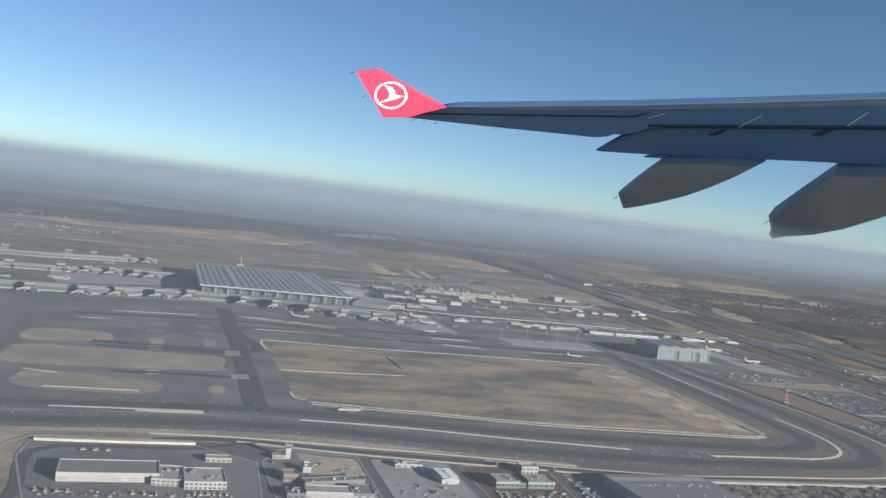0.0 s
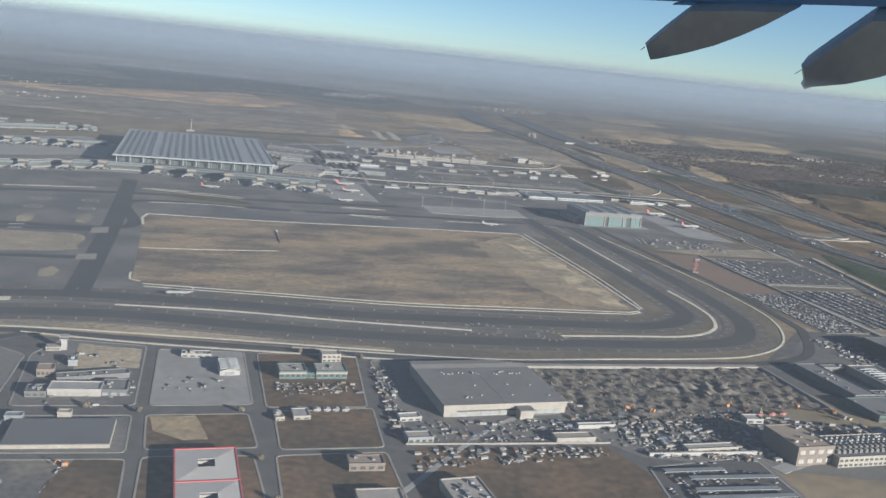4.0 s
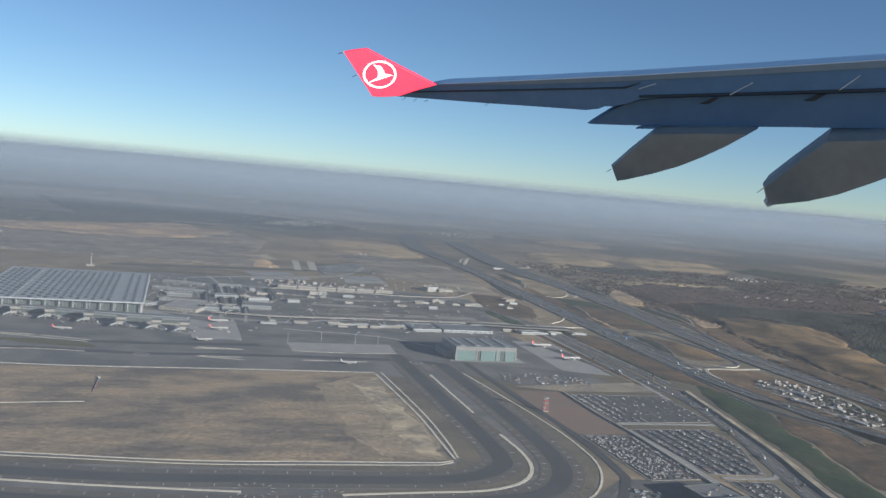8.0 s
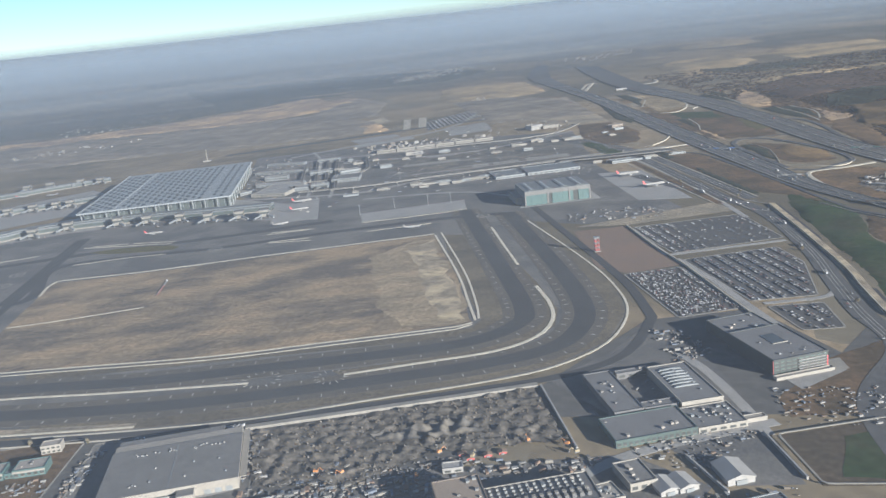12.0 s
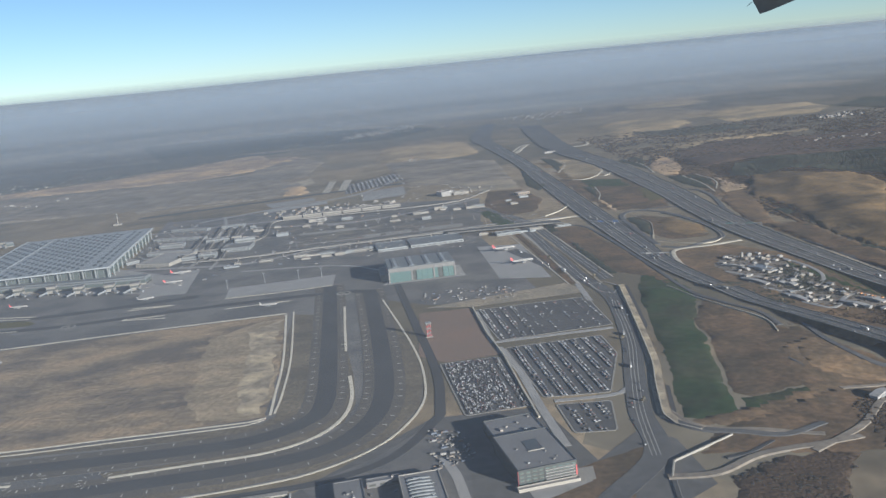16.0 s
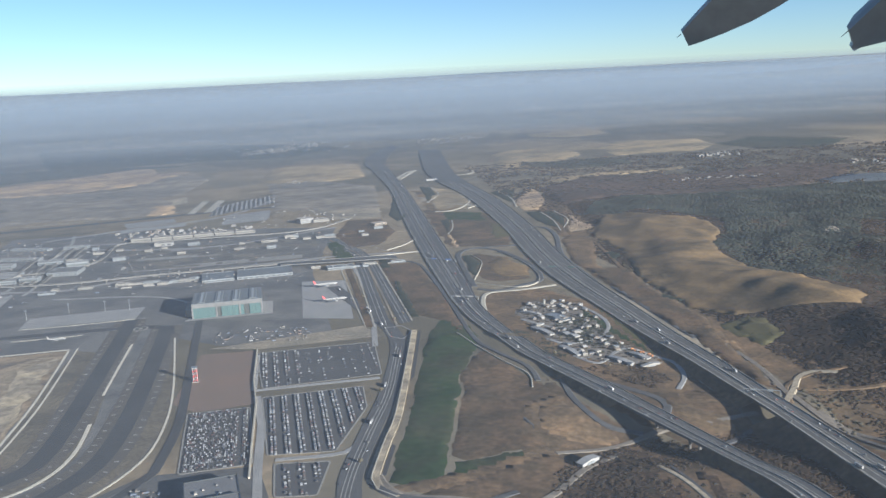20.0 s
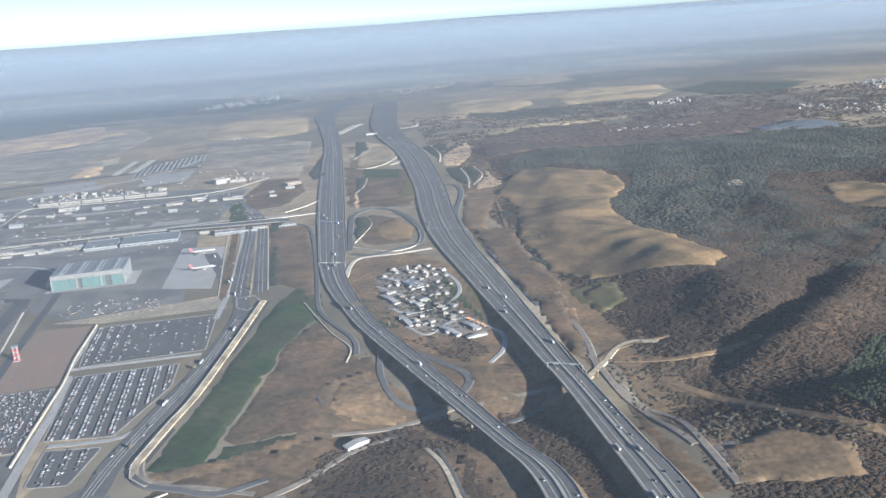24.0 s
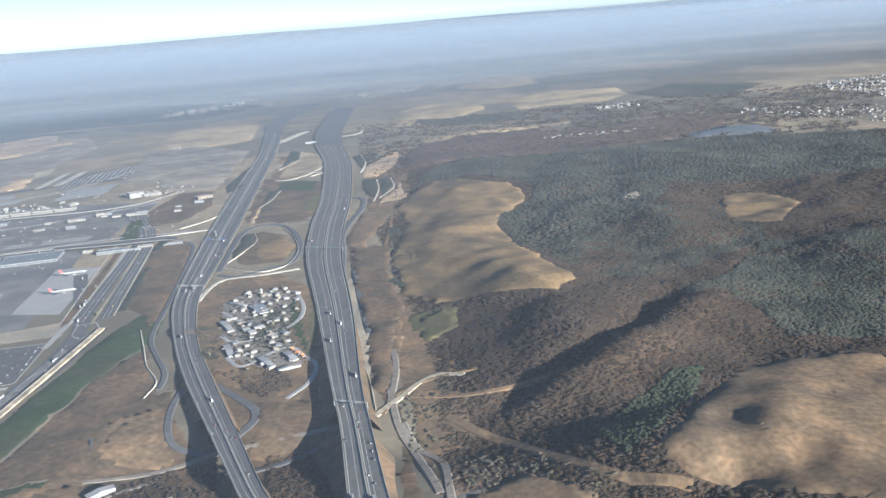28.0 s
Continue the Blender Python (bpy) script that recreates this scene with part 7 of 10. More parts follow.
# access roads, wall and drains
ribbon("access_road", [(88.7, 259.2), (98.3, 241.4), (109.4, 221.5), (114.4, 205.5), (116.5, 180.7), (116.4, 164.1), (116.5, 149), (117.7, 135.4)] + [(110, 118), (112, 90)], 3.3, 0.12, ROAD, "grey multi-lane access road past the car parks", "road")
for pts, w in (([(108.9, 221.2), (100.9, 250), (90.1, 288.7), (82.7, 306.2), (72.3, 323.3), (62.5, 342.3)], 3.0), ([(113.3, 223.4), (104.9, 251), (93.7, 288), (86.8, 305.4), (78.1, 320.3), (68, 338.1)], 2.6)):
    ribbon("access_road", pts, w, 0.125, ROAD, "grey multi-lane access road towards the terminal", "road")
    for k in (-0.17, 0.17):
        ribbon("lane_divider", pts, 0.07, 0.14, MARK, "pale lane divider of the access road", "marking", shift=k * w)
for pts, w, m, lab in (([(107, 220.3), (98.8, 250.3), (88, 289.1)], 0.35, PALE, "pale concrete kerb of the access road"), ([(111.8, 220.9), (103.1, 251.2), (92.4, 286.9)], 0.5, DRYGRASS, "dry grass median of the access road"), ([(114.5, 225.2), (106.8, 250.7), (96, 286.2)], 0.35, PALE, "pale concrete kerb of the access road"),
                       ([(104.9, 220.5), (95.3, 250.8), (83.6, 288.5)], 0.3, PALE, "pale wall beside the access road"), ([(105.8, 220.4), (97.2, 250.6), (86, 288.1)], 1.6, PLOT, "brown verge of the access road")):
    ribbon("road_edge", pts, w, 0.15, m, lab, "verge")
ring([(109.4, 219.4), (112.6, 221.3), (115.6, 216.9), (114.5, 211), (111.5, 213.2)], 0.35)
WALLLINE = [(116.1, 216.8), (117.7, 198.4), (119.1, 180.6), (119.9, 168.4), (119.8, 159.9), (119.9, 151.6), (120.1, 147.4), (121.3, 144.6), (124.2, 142.6)]
for k in (-0.55, 0, 0.55):
    ribbon("lane_divider", [(114.4, 205.5), (116.5, 180.7), (116.4, 164.1), (116.5, 149), (117.7, 135.4)], 0.06, 0.14, MARK, "pale lane divider of the access road", "marking", shift=k)
ribbon("road_verge", WALLLINE, 0.7, 0.11, DRYGRASS, "dry grass verge beside the access road", "verge", shift=-0.9)
ribbon("retaining_bank", WALLLINE, 1.2, 0.3, BANKSAND, "pale sandy bank beside the road", "bank", thick=0.3)
ribbon("drain", WALLLINE, 0.6, 0.1, TAXI, "dark drainage channel below the bank", "drain", shift=1.1)
ribbon("kerb", WALLLINE, 0.16, 0.34, PALE, "pale concrete kerb on the bank", "kerb", thick=0.3, shift=-0.5)
ribbon("bend_road", [(120.2, 149), (122.1, 145), (125.3, 142.7), (132.8, 141.5), (138.6, 140.5)], 0.8, 0.12, DIRT, "narrow pale track", "road", follow=True)
patch("interchange_ground", [(143.4, 186.3), (149.2, 196.6), (158.6, 189.3), (165.8, 195.6), (169.6, 184.8), (174, 170.1), (181.3, 145.3), (183.2, 140.3), (172.2, 140.5), (164.1, 160.3), (151.6, 175)], 0.03, PLOT, "brown bare ground between the viaducts", "soil", follow=True, step=2.5, rough=0.8)
patch("interchange_ground", [(138.9, 161), (143.4, 186.3), (149.8, 175), (165.2, 152.6), (170.9, 140.4), (143.6, 140.8)], 0.03, PLOT, "brown bare ground below the viaduct", "soil", follow=True, step=2.5, rough=0.8)
patch("interchange_ground", [(158.8, 243.5), (173.4, 206.5), (184.9, 172.8), (192.6, 145.2), (193.9, 140), (190.1, 140), (184.7, 167.8), (178.9, 184.1), (171.3, 206.8)], 0.03, PLOT, "brown bare ground beside the east motorway", "soil", follow=True, step=2.5, rough=0.8)
patch("green_slope", [(119.3, 210.7), (120.5, 227.1), (128.2, 219.9), (130.5, 209.9), (128.6, 188.5), (129, 177.6), (129.3, 154.1), (128.9, 147.3), (124.8, 145), (122.2, 146.5), (121.7, 161.9), (120.3, 191.9)], 0.07, GREEN, "green grassy slope below the road", "grass", follow=True, step=2.5, rough=0.8)
patch("green_slope", [(129.6, 152.3), (145.1, 157.5), (143, 151.3), (135, 147.2), (130.7, 145.7)], 0.07, GREEN, "thin green grass on brown soil", "grass", follow=True, step=2.5, rough=1.0)
patch("brown_slope", [(128.2, 191.5), (131.6, 204.3), (144.5, 179.5), (153.3, 165.2), (153.9, 159.2), (145.1, 158.4), (131.2, 152.3), (129.7, 154.1), (129.5, 177.6)], 0.06, PLOT, "brown grassy slope between road and motorway", "grass", follow=True, step=2.0, rough=0.8)
patch("earth_mound", [(138.9, 168.9), (140.7, 175), (145.3, 178.7), (149, 174.5), (152.6, 166.3), (154.4, 161.7), (149.9, 160.2), (143.8, 161.3)], 0.1, EARTH, "bare tan earth mound", "soil", follow=True, step=1.5, rough=0.6)
patch("mound_top", [(141.4, 168.2), (142.6, 173.8), (145.6, 176.2), (148.8, 171.5), (151.5, 165.4), (147, 162.6), (143.6, 163.8)], 0.3, EARTH, "flat tan gravel top of the mound", "soil", follow=True, rough=0.5)
patch("earth_strip", [(122.7, 144.9), (132.4, 150.4), (138.6, 154.8), (145.2, 159.5), (147.7, 156.1), (143.3, 150.1), (137.7, 143.1), (123.6, 143.3)], 0.08, EARTH, "bare orange earth beside the slope", "soil", follow=True, step=1.5, rough=0.8)
patch("brown_verge", [(96.4, 287.5), (109.1, 281.8), (122.2, 234.6), (122.1, 226.3), (115.4, 229.1), (114.1, 227.3), (101.5, 267.7)], 0.06, PLOT, "brown grass between access road and motorway", "grass", follow=True, step=3, rough=0.6)
patch("brown_verge", [(104.8, 267.2), (111.3, 266.1), (122.2, 234.6), (118, 233)], 0.09, DRYGRASS, "tan grass between access road and motorway", "grass", follow=True, step=3, rough=0.6)


# ---------------------------------------------------------------- motorways
def strip(name, left, right, z, material, label, thick=0.3, category="motorway"):
    a, b = smooth(left, 2.0), smooth(right, 2.0)
    n = max(len(a), len(b))
    def at(s, t):
        k = t * (len(s) - 1)
        i = min(int(k), len(s) - 2)
        return s[i].lerp(s[i + 1], k - i)
    bm = bmesh.new()
    prev = None
    mids = []
    for i in range(n):
        t = i / (n - 1)
        l, q = at(a, t), at(b, t)
        h = z(l) if callable(z) else z
        mids.append((l, q, h))
        row = [bm.verts.new((l.x, l.y, h - thick)), bm.verts.new((l.x, l.y, h)), bm.verts.new((q.x, q.y, h)), bm.verts.new((q.x, q.y, h - thick))]
        if prev:
            for k in range(4):
                bm.faces.new((prev[k], prev[(k + 1) % 4], row[(k + 1) % 4], row[k]))
        prev = row
    bmesh.ops.recalc_face_normals(bm, faces=bm.faces)
    ob = tagged(part(name, bm, material), label, category, "", "structure")
    return mids, ob


def rail(mids, t, w, h, material, name, label, lift=0.0):
    """A narrow strip along the motorway at share t across it."""
    bm = bmesh.new()
    prev = None
    for l, q, z in mids:
        d = (q - l).normalized()
        c = l.lerp(q, t)
        row = [bm.verts.new((*(c - d * w / 2).xy, z)), bm.verts.new((*(c - d * w / 2).xy, z + h)), bm.verts.new((*(c + d * w / 2).xy, z + h)), bm.verts.new((*(c + d * w / 2).xy, z))]
        if prev:
            for k in range(3):
                bm.faces.new((prev[k], prev[k + 1], row[k + 1], row[k]))
        prev = row
    bmesh.ops.recalc_face_normals(bm, faces=bm.faces)
    tagged(part(name, bm, material), label, "barrier" if h > 0.05 else "marking", "", "structure")


def dz1(p):
    return max(1.0 - 0.85 * ease(180, 208, p.y), max(gnd(p.x + k, p.y) for k in (-3, 0, 3, 6)) + (0.25 if p.y > 380 else 0.12))


def dz2(p):
    return max(1.3 - 1.12 * ease(184, 222, p.y), (gnd(p.x, p.y) + 0.3) if p.y > 380 else max(gnd(p.x + k, p.y) for k in (0, 3)) + 0.12)


def far_z(p):
    return gnd(p.x, p.y) + 0.45


ROADS = []
mids, _ = strip("motorway_west", [(42.8, 563.5), (70.5, 463.8), (85.8, 394.4), (101.6, 324.1), (116.2, 264.2), (123.9, 235.6), (131.1, 216.8)] + [(143.8, 191.1)] + [(158.7, 165.8), (166.9, 152.1), (172.5, 141.7)] + [(178, 120), (186, 95)],
                [(57.6, 548.2), (79.6, 460.3), (95.3, 391.4), (110.9, 321.9), (123.9, 262.9), (129.8, 234.8), (139.5, 209)] + [(148.9, 190.7)] + [(162.9, 165.6), (170.6, 151.9), (176.8, 141.6)] + [(181.5, 120), (189.5, 95)], dz1, ROAD, "wide grey asphalt motorway on a viaduct", thick=0.35)
ROADS.append((mids, [0.1, 0.22, 0.34, 0.62, 0.74, 0.88]))
mids2, _ = strip("motorway_east", [(93.1, 484), (112.9, 421.5), (130.3, 345.3), (138.7, 299), (146.4, 264.5), (159, 224.6)] + [(171.6, 183.9)] + [(176.7, 168.1), (181.4, 151), (184.1, 141)] + [(189.5, 120), (197, 95)],
                 [(108.8, 477.5), (126, 416.8), (141.6, 342.3), (149.1, 296.7), (156.1, 262.8), (166.8, 223.6)] + [(176.7, 183.5)] + [(181.2, 167.9), (186.3, 150.9), (189.6, 140.9)] + [(194.5, 120), (202, 95)], dz2, STREET, "wide dark asphalt motorway on a viaduct", thick=0.35)
ROADS.append((mids2, [0.12, 0.24, 0.36, 0.62, 0.74, 0.86]))
far1, _ = strip("motorway_west_far", [(42.8, 563.5), (32.5, 598.4), (24.6, 658.2), (23.3, 745.7)], [(57.6, 548.2), (47.4, 590.7), (39.8, 649.4), (33.1, 739.1)], far_z, ROAD, "far grey motorway", thick=0.2)
far2, _ = strip("motorway_east_far", [(93.1, 484), (80.2, 536.6), (66.8, 618.6), (56.1, 695.1)], [(108.8, 477.5), (97.2, 528.5), (84.4, 608.7), (72.5, 684.6)], far_z, ROAD, "far wide toll plaza of the motorway", thick=0.2)
for m_, _ in ROADS:
    for t in (0.0, 1.0):
        rail(m_, t, 0.12, 0.12, CONCRETE, "crash_barrier", "pale concrete crash barrier along the motorway")
    rail(m_, 0.5, 0.22, 0.12, CONCRETE, "median_barrier", "pale concrete median of the motorway")
    for t in (0.06, 0.44, 0.56, 0.94):
        rail(m_, t, 0.11, 0.012, MARK, "lane_line", "white painted lane line")
    for t in (0.29, 0.68):
        rail(m_, t, 0.07, 0.012, MARK, "lane_divider", "pale divider between motorway lanes")

# viaduct piers
n = 0
for m_, _ in ROADS:
    last = None
    for l, q, z in m_:
        c = l.lerp(q, 0.5)
        g = gnd(c.x, c.y)
        if z - g > 1.0 and (last is None or (c - last).length > 6.0):
            last = c
            ob = tagged(new("viaduct_pier"), "grey concrete pier under the viaduct", "bridge pier", "viaduct piers")
            part("column", tube(bmesh.new(), (-0.7, 0, g - z - 0.3), (-0.7, 0, -0.7), 0.22, 0.22, 8), ASPHALT, ob)
            part("column", tube(bmesh.new(), (0.7, 0, g - z - 0.3), (0.7, 0, -0.7), 0.22, 0.22, 8), ASPHALT, ob)
            part("crosshead", boxes((-1.6, -0.3, -0.7, 1.6, 0.3, -0.35)), ASPHALT, ob)
            d = q - l
            ob.matrix_world = pose(c.x, c.y, z, 0, 0, math.degrees(math.atan2(d.y, d.x)))

# embankments under the motorways, open only where the track passes under the west one
for m_, gap in ((ROADS[0][0], (156, 171)), (ROADS[1][0], (166.5, 170.5))):
    bm = bmesh.new()
    prev = None
    for l, q, z in m_:
        if gap[0] < l.y < gap[1] or l.y < 96:
            prev = None
            continue
        d = (q - l).normalized()
        row = []
        for p, way in ((l, -1), (q, 1)):
            k = 0.4 + (1.6 if way < 0 else 0.9) * max(0.1, z - gnd(p.x + way * d.x * 1.5, p.y))
            o = p + d * (k * way)
            foot = min(gnd(o.x, o.y) - 0.15, z - 0.35)
            row += [(o.x, o.y, foot), (p.x, p.y, z - 0.03)] if way < 0 else [(p.x, p.y, z - 0.03), (o.x, o.y, foot)]
        row = [bm.verts.new(p) for p in row]
        if prev:
            for i in range(3):
                bm.faces.new((prev[i], prev[i + 1], row[i + 1], row[i]))
        prev = row
    bmesh.ops.recalc_face_normals(bm, faces=bm.faces)
    tagged(part("embankment", bm, PLOT), "brown grassy embankment of the motorway", "embankment", "", "structure")

patch("east_bank", [(173, 238), (180, 225), (190, 200), (193, 180), (200, 155), (193, 150), (186, 175), (178, 200), (169, 228)], 0.02, EARTH, "bare brown soil between the east motorway and the wood", "soil", follow=True, step=2.0, rough=1.0)

# ramps and side roads
for pts, w, m, lab in (
        ([(126.5, 255.6), (122.2, 276.6), (118.9, 297.4), (122.6, 305.9), (130.3, 302.5), (138, 287.8), (142.3, 272.7), (143.2, 261.1), (138.9, 256.5), (133, 250.9), (127.6, 252.9)], 1.3, ROAD, "grey looping motorway ramp"),
        ([(130.3, 232.5), (129.4, 242.6), (130.7, 248.6), (138.5, 251.3), (147, 255.5)], 0.9, PALE, "pale concrete village road"),
        ([(146.2, 191.5), (149.3, 188.3), (157.5, 180.7), (161.3, 176.6), (162.4, 172.9), (161.3, 169.5), (160.7, 168.2)], 1.2, ROAD, "grey hairpin ramp beside the viaduct"),
        ([(146.3, 186.2), (147.6, 177.5), (150.2, 170.1), (153, 166.4), (157.7, 164.8)], 0.9, ROAD, "grey ramp under the viaduct"),
        ([(97, 291), (106.7, 287), (112.7, 272.1), (123.1, 234.6), (129.3, 211.2), (134.9, 200.6), (140.6, 191.3), (142.2, 185.1)], 0.8, ROAD, "narrow grey service road"),
        ([(140.4, 343.1), (145.4, 340), (148.2, 330.4), (149.3, 317.1), (149.5, 299.5), (151.2, 284.8), (155.7, 264.8), (159.5, 246.9)], 1.3, ROAD, "grey motorway slip road"),
        ([(144.5, 155.9), (154.2, 161.5), (160.1, 165.6), (165, 167), (175.6, 171.2)], 0.8, DIRT, "pale track under the viaducts"),
        ([(181.6, 174.3), (183, 181.5), (188.2, 186.5), (194.8, 188.2)], 0.6, EARTH, "pale forest track"),
        ([(150.2, 304), (142.6, 308), (133, 309), (124, 306.6)], 0.9, ROAD, "grey connecting ramp between the motorways"),
        ([(181.2, 183), (184.3, 171.5), (188, 163.8), (192.6, 152)], 0.9, DIRT, "pale gravel track along the motorway"),
        ([(177.6, 205.2), (180.8, 191.9), (182.2, 177.3)], 0.9, DIRT, "pale gravel track along the motorway"),
        ([(153.6, 375.5), (153.5, 329.8), (160.4, 311.5), (167, 260.7), (175, 227.3)], 0.8, EARTH, "bare earth track beside the motorway"),
        ([(141.6, 334.4), (126.2, 383.7), (111.5, 402), (98.6, 406.2)], 0.6, PALE, "pale track between the motorways"),
        ([(130.5, 551.2), (162.4, 490.1), (196.5, 472.9), (219.6, 527.8)], 1.2, EARTH, "pale far road"), ([(66.1, 497.5), (68.6, 541.7), (74.2, 546.7)], 1.0, PALE, "pale bridge road"),
        ([(126.5, 554.3), (167.3, 506.5), (195.4, 471.9)], 1.0, EARTH, "pale far road")):
    ribbon("side_road", pts, w, 0.14, m, lab, "road", follow=True)
ov, _ = strip("overbridge", [(65.5, 287.9), (83.1, 291.5), (96.8, 294.6), (100, 294)], [(67.2, 284.2), (84.8, 287), (98.7, 289.9), (101.7, 289.3)], 0.9, ROAD, "grey road bridge over the access road", thick=0.25, category="bridge")
for t in (0.0, 1.0):
    rail(ov, t, 0.1, 0.1, CONCRETE, "bridge_parapet", "pale concrete parapet of the road bridge")
for q in [(84, 291.2), (89.4, 293), (95.8, 294.6)]:
    ob = tagged(new("bridge_pier"), "concrete pier of the road bridge", "bridge pier", "overbridge piers")
    part("column", tube(bmesh.new(), (0, 0, 0), (0, 0, 0.65), 0.2, 0.2, 8), CONCRETE, ob)
    part("footing", boxes((-0.4, -0.4, 0, 0.4, 0.4, 0.1)), CONCRETE, ob)
    ob.matrix_world = pose(*q, 0.0)

# sign gantries
for m_, share, lab, m in ((ROADS[1][0], 0.55, "green motorway sign gantry", TEAL), (ROADS[0][0], 0.56, "blue and white motorway sign gantry", BLUE), (ROADS[0][0], 0.66, "white motorway sign gantry", WHITE), (ROADS[1][0], 0.8, "plain grey steel motorway gantry", STEEL)):
    l, q, z = m_[int(share * (len(m_) - 1))]
    d = q - l
    ob = tagged(new("sign_gantry"), lab, "sign gantry", "gantries")
    w = d.length
    for x in (-0.2, w + 0.2):
        part("post", tube(bmesh.new(), (x, 0, 0), (x, 0, 1.0), 0.06, 0.05, 6), STEEL, ob)
    part("beam", tube(bmesh.new(), (-0.2, 0, 0.98), (w + 0.2, 0, 0.98), 0.06, 0.06, 6), STEEL, ob)
    for k in range(2):
        part("sign_panel", boxes((w * (0.15 + 0.5 * k), -0.06, 0.8, w * (0.32 + 0.5 * k), -0.02, 1.12)), m, ob)
    ob.matrix_world = pose(l.x, l.y, z, 0, 0, math.degrees(math.atan2(d.y, d.x)))

# traffic
r = random.Random(21)
for m_, lanes in ROADS:
    for _ in range(95):
        i = r.randrange(2, len(m_) - 3)
        l, q, z = m_[i]
        t = r.choice(lanes)
        c = l.lerp(q, t)
        nx_ = m_[i + 1][0].lerp(m_[i + 1][1], t)
        d = nx_ - c
        drive("lorry" if r.random() < 0.22 else "car", c.x, c.y, z + 0.01, math.atan2(d.y, d.x) + (math.pi if t < 0.5 else 0))
acc = smooth([(88.7, 259.2), (98.3, 241.4), (109.4, 221.5), (114.4, 205.5), (116.5, 180.7), (116.4, 164.1), (116.5, 149), (117.7, 135.4)], 1.5)
for _ in range(40):
    i = r.randrange(1, len(acc) - 1)
    d = acc[i] - acc[i - 1]
    s = Vector((-d.y, d.x, 0)).normalized() * r.choice((-0.9, -0.45, 0.45, 0.9))
    drive("lorry" if r.random() < 0.15 else "car", acc[i].x + s.x, acc[i].y + s.y, 0.13, math.atan2(d.y, d.x))
for q in [(107.6, 224.1), (107.3, 228.1), (104.8, 236.8), (103.8, 241.5), (101.2, 251.5), (98.8, 259.7), (96.5, 268.5), (112.5, 227.5), (108.2, 240.9), (105.2, 250.9), (99.9, 268), (96.2, 280.9), (106.2, 236.7), (102.2, 259.2), (99.5, 251.7)]:
    drive("car", *q, 0.14, along + 1.3)
for k in range(8):
    q = [(35.2, 114.4), (35.7, 114.5), (36.2, 114.7), (36.6, 114.8), (37.1, 115), (37.6, 115.1), (25.2, 111.6), (26, 111.7)][k]
    drive("lorry", *q, 0.13, along + 1.2)


# ---------------------------------------------------------------- village between the motorways
VIL = [(136.5, 230.7), (140.7, 240.2), (151.6, 237.8), (158.3, 208), (165.3, 195.9), (158.2, 191.8), (149.1, 197.2), (141.6, 214.8)]
patch("village_slope", [(128.5, 239), (131, 250), (143, 252), (155, 238), (163, 212), (171, 190), (167, 178), (151, 187), (141, 205), (134, 222)], 0.03, EARTH, "brown grassy ground round the works village", "soil", follow=True, step=2.0, rough=0.8)
patch("village_green", [(154.5, 236), (157.5, 232), (165, 206), (163.5, 202), (160, 212)], 0.08, OLIVE, "dull green strip beside the motorway", "grass", follow=True, rough=0.5)
patch("village_ground", VIL, 0.1, DIRT, "dusty tan yards and lanes of a small works village", "ground", rough=0.8, follow=True, step=3)
VLANES = [[(144.1, 209.4), (148.1, 206.1), (154.3, 210), (157, 217.4), (155.9, 225.8), (152, 235.1)], [(149, 198.7), (153.3, 194.3), (157.3, 201.2), (160.1, 202.5), (163.4, 198), (166.7, 194.1), (167.3, 186.7), (165.3, 180.4)], [(138.9, 224.3), (145, 218), (150.2, 215.6), (152.9, 220.8)]]
for q in VLANES:
    ribbon("village_lane", q, 0.7, 0.13, APRON, "pale dusty lane of the works village", "road", follow=True)
pts, rr = in_poly(VIL, 78, 3)
for i, (x, y) in enumerate(pts):
    w, d, h = rr.uniform(0.5, 1.2), rr.uniform(0.5, 1.0), rr.uniform(0.2, 0.4)
    t = along + rr.choice((0, 1.57, 0.4))
    a, b = (x, y), (x + w * math.cos(t), y + w * math.sin(t))
    if i % 3:
        gable("village_house", "small pale house with a low pitched roof", a, b, d, h + 0.12, (TANWALL, BROWNWALL, TANWALL)[i % 3], (TANROOF, PALEROOF, BROWNROOF, WHITE, STEEL)[i % 5], "house", group="village houses", base=0.05)
    else:
        building("village_shed", "flat-roofed pale works shed", a, b, d, h, TANWALL, (PALEROOF, GREYROOF)[i % 2], 3, 1, 0, 1, group="village sheds", base=0.05)
goods(VIL, 420, 40, 0.1, 0.3, "yard goods and vehicles of the village")
for q, dp, m, lab in (([(140.8, 217.4), (144.9, 211.7)], 1.0, WHITE, "long white works hall"), ([(146.5, 204), (149.6, 198.3)], 1.0, WHITE, "long white works hall"), ([(155.2, 197.3), (158.8, 192.8)], 1.0, WHITE, "long white works hall"), ([(159.3, 199.2), (162.1, 195.6)], 1.0, WHITE, "long white works hall"),
                      ([(160.9, 191.3), (164.2, 193.2)], 0.7, WHITE, "low white works hall"), ([(143.8, 226.9), (147.8, 221.8)], 2.4, STEEL, "large grey-blue works hall"), ([(138.5, 229.6), (142.8, 227)], 0.8, WHITE, "low white works hall"), ([(146.7, 213.2), (148.2, 211.3)], 1.2, APRON, "small pale works shed"),
                      ([(148.3, 211.7), (149.8, 209.8)], 1.2, WHITE, "small pale works shed"), ([(149.2, 214.3), (150.6, 212.8)], 1.2, APRON, "small pale works shed")):
    gable("works_hall", lab, *q, dp, 0.5, TANWALL, m, "hall", group="works halls")
gable("site_shed", "white site shed on a track", *[(147.9, 151.2), (150.3, 153.7)], 1.1, 0.6, WHITE, WHITE, "shed")
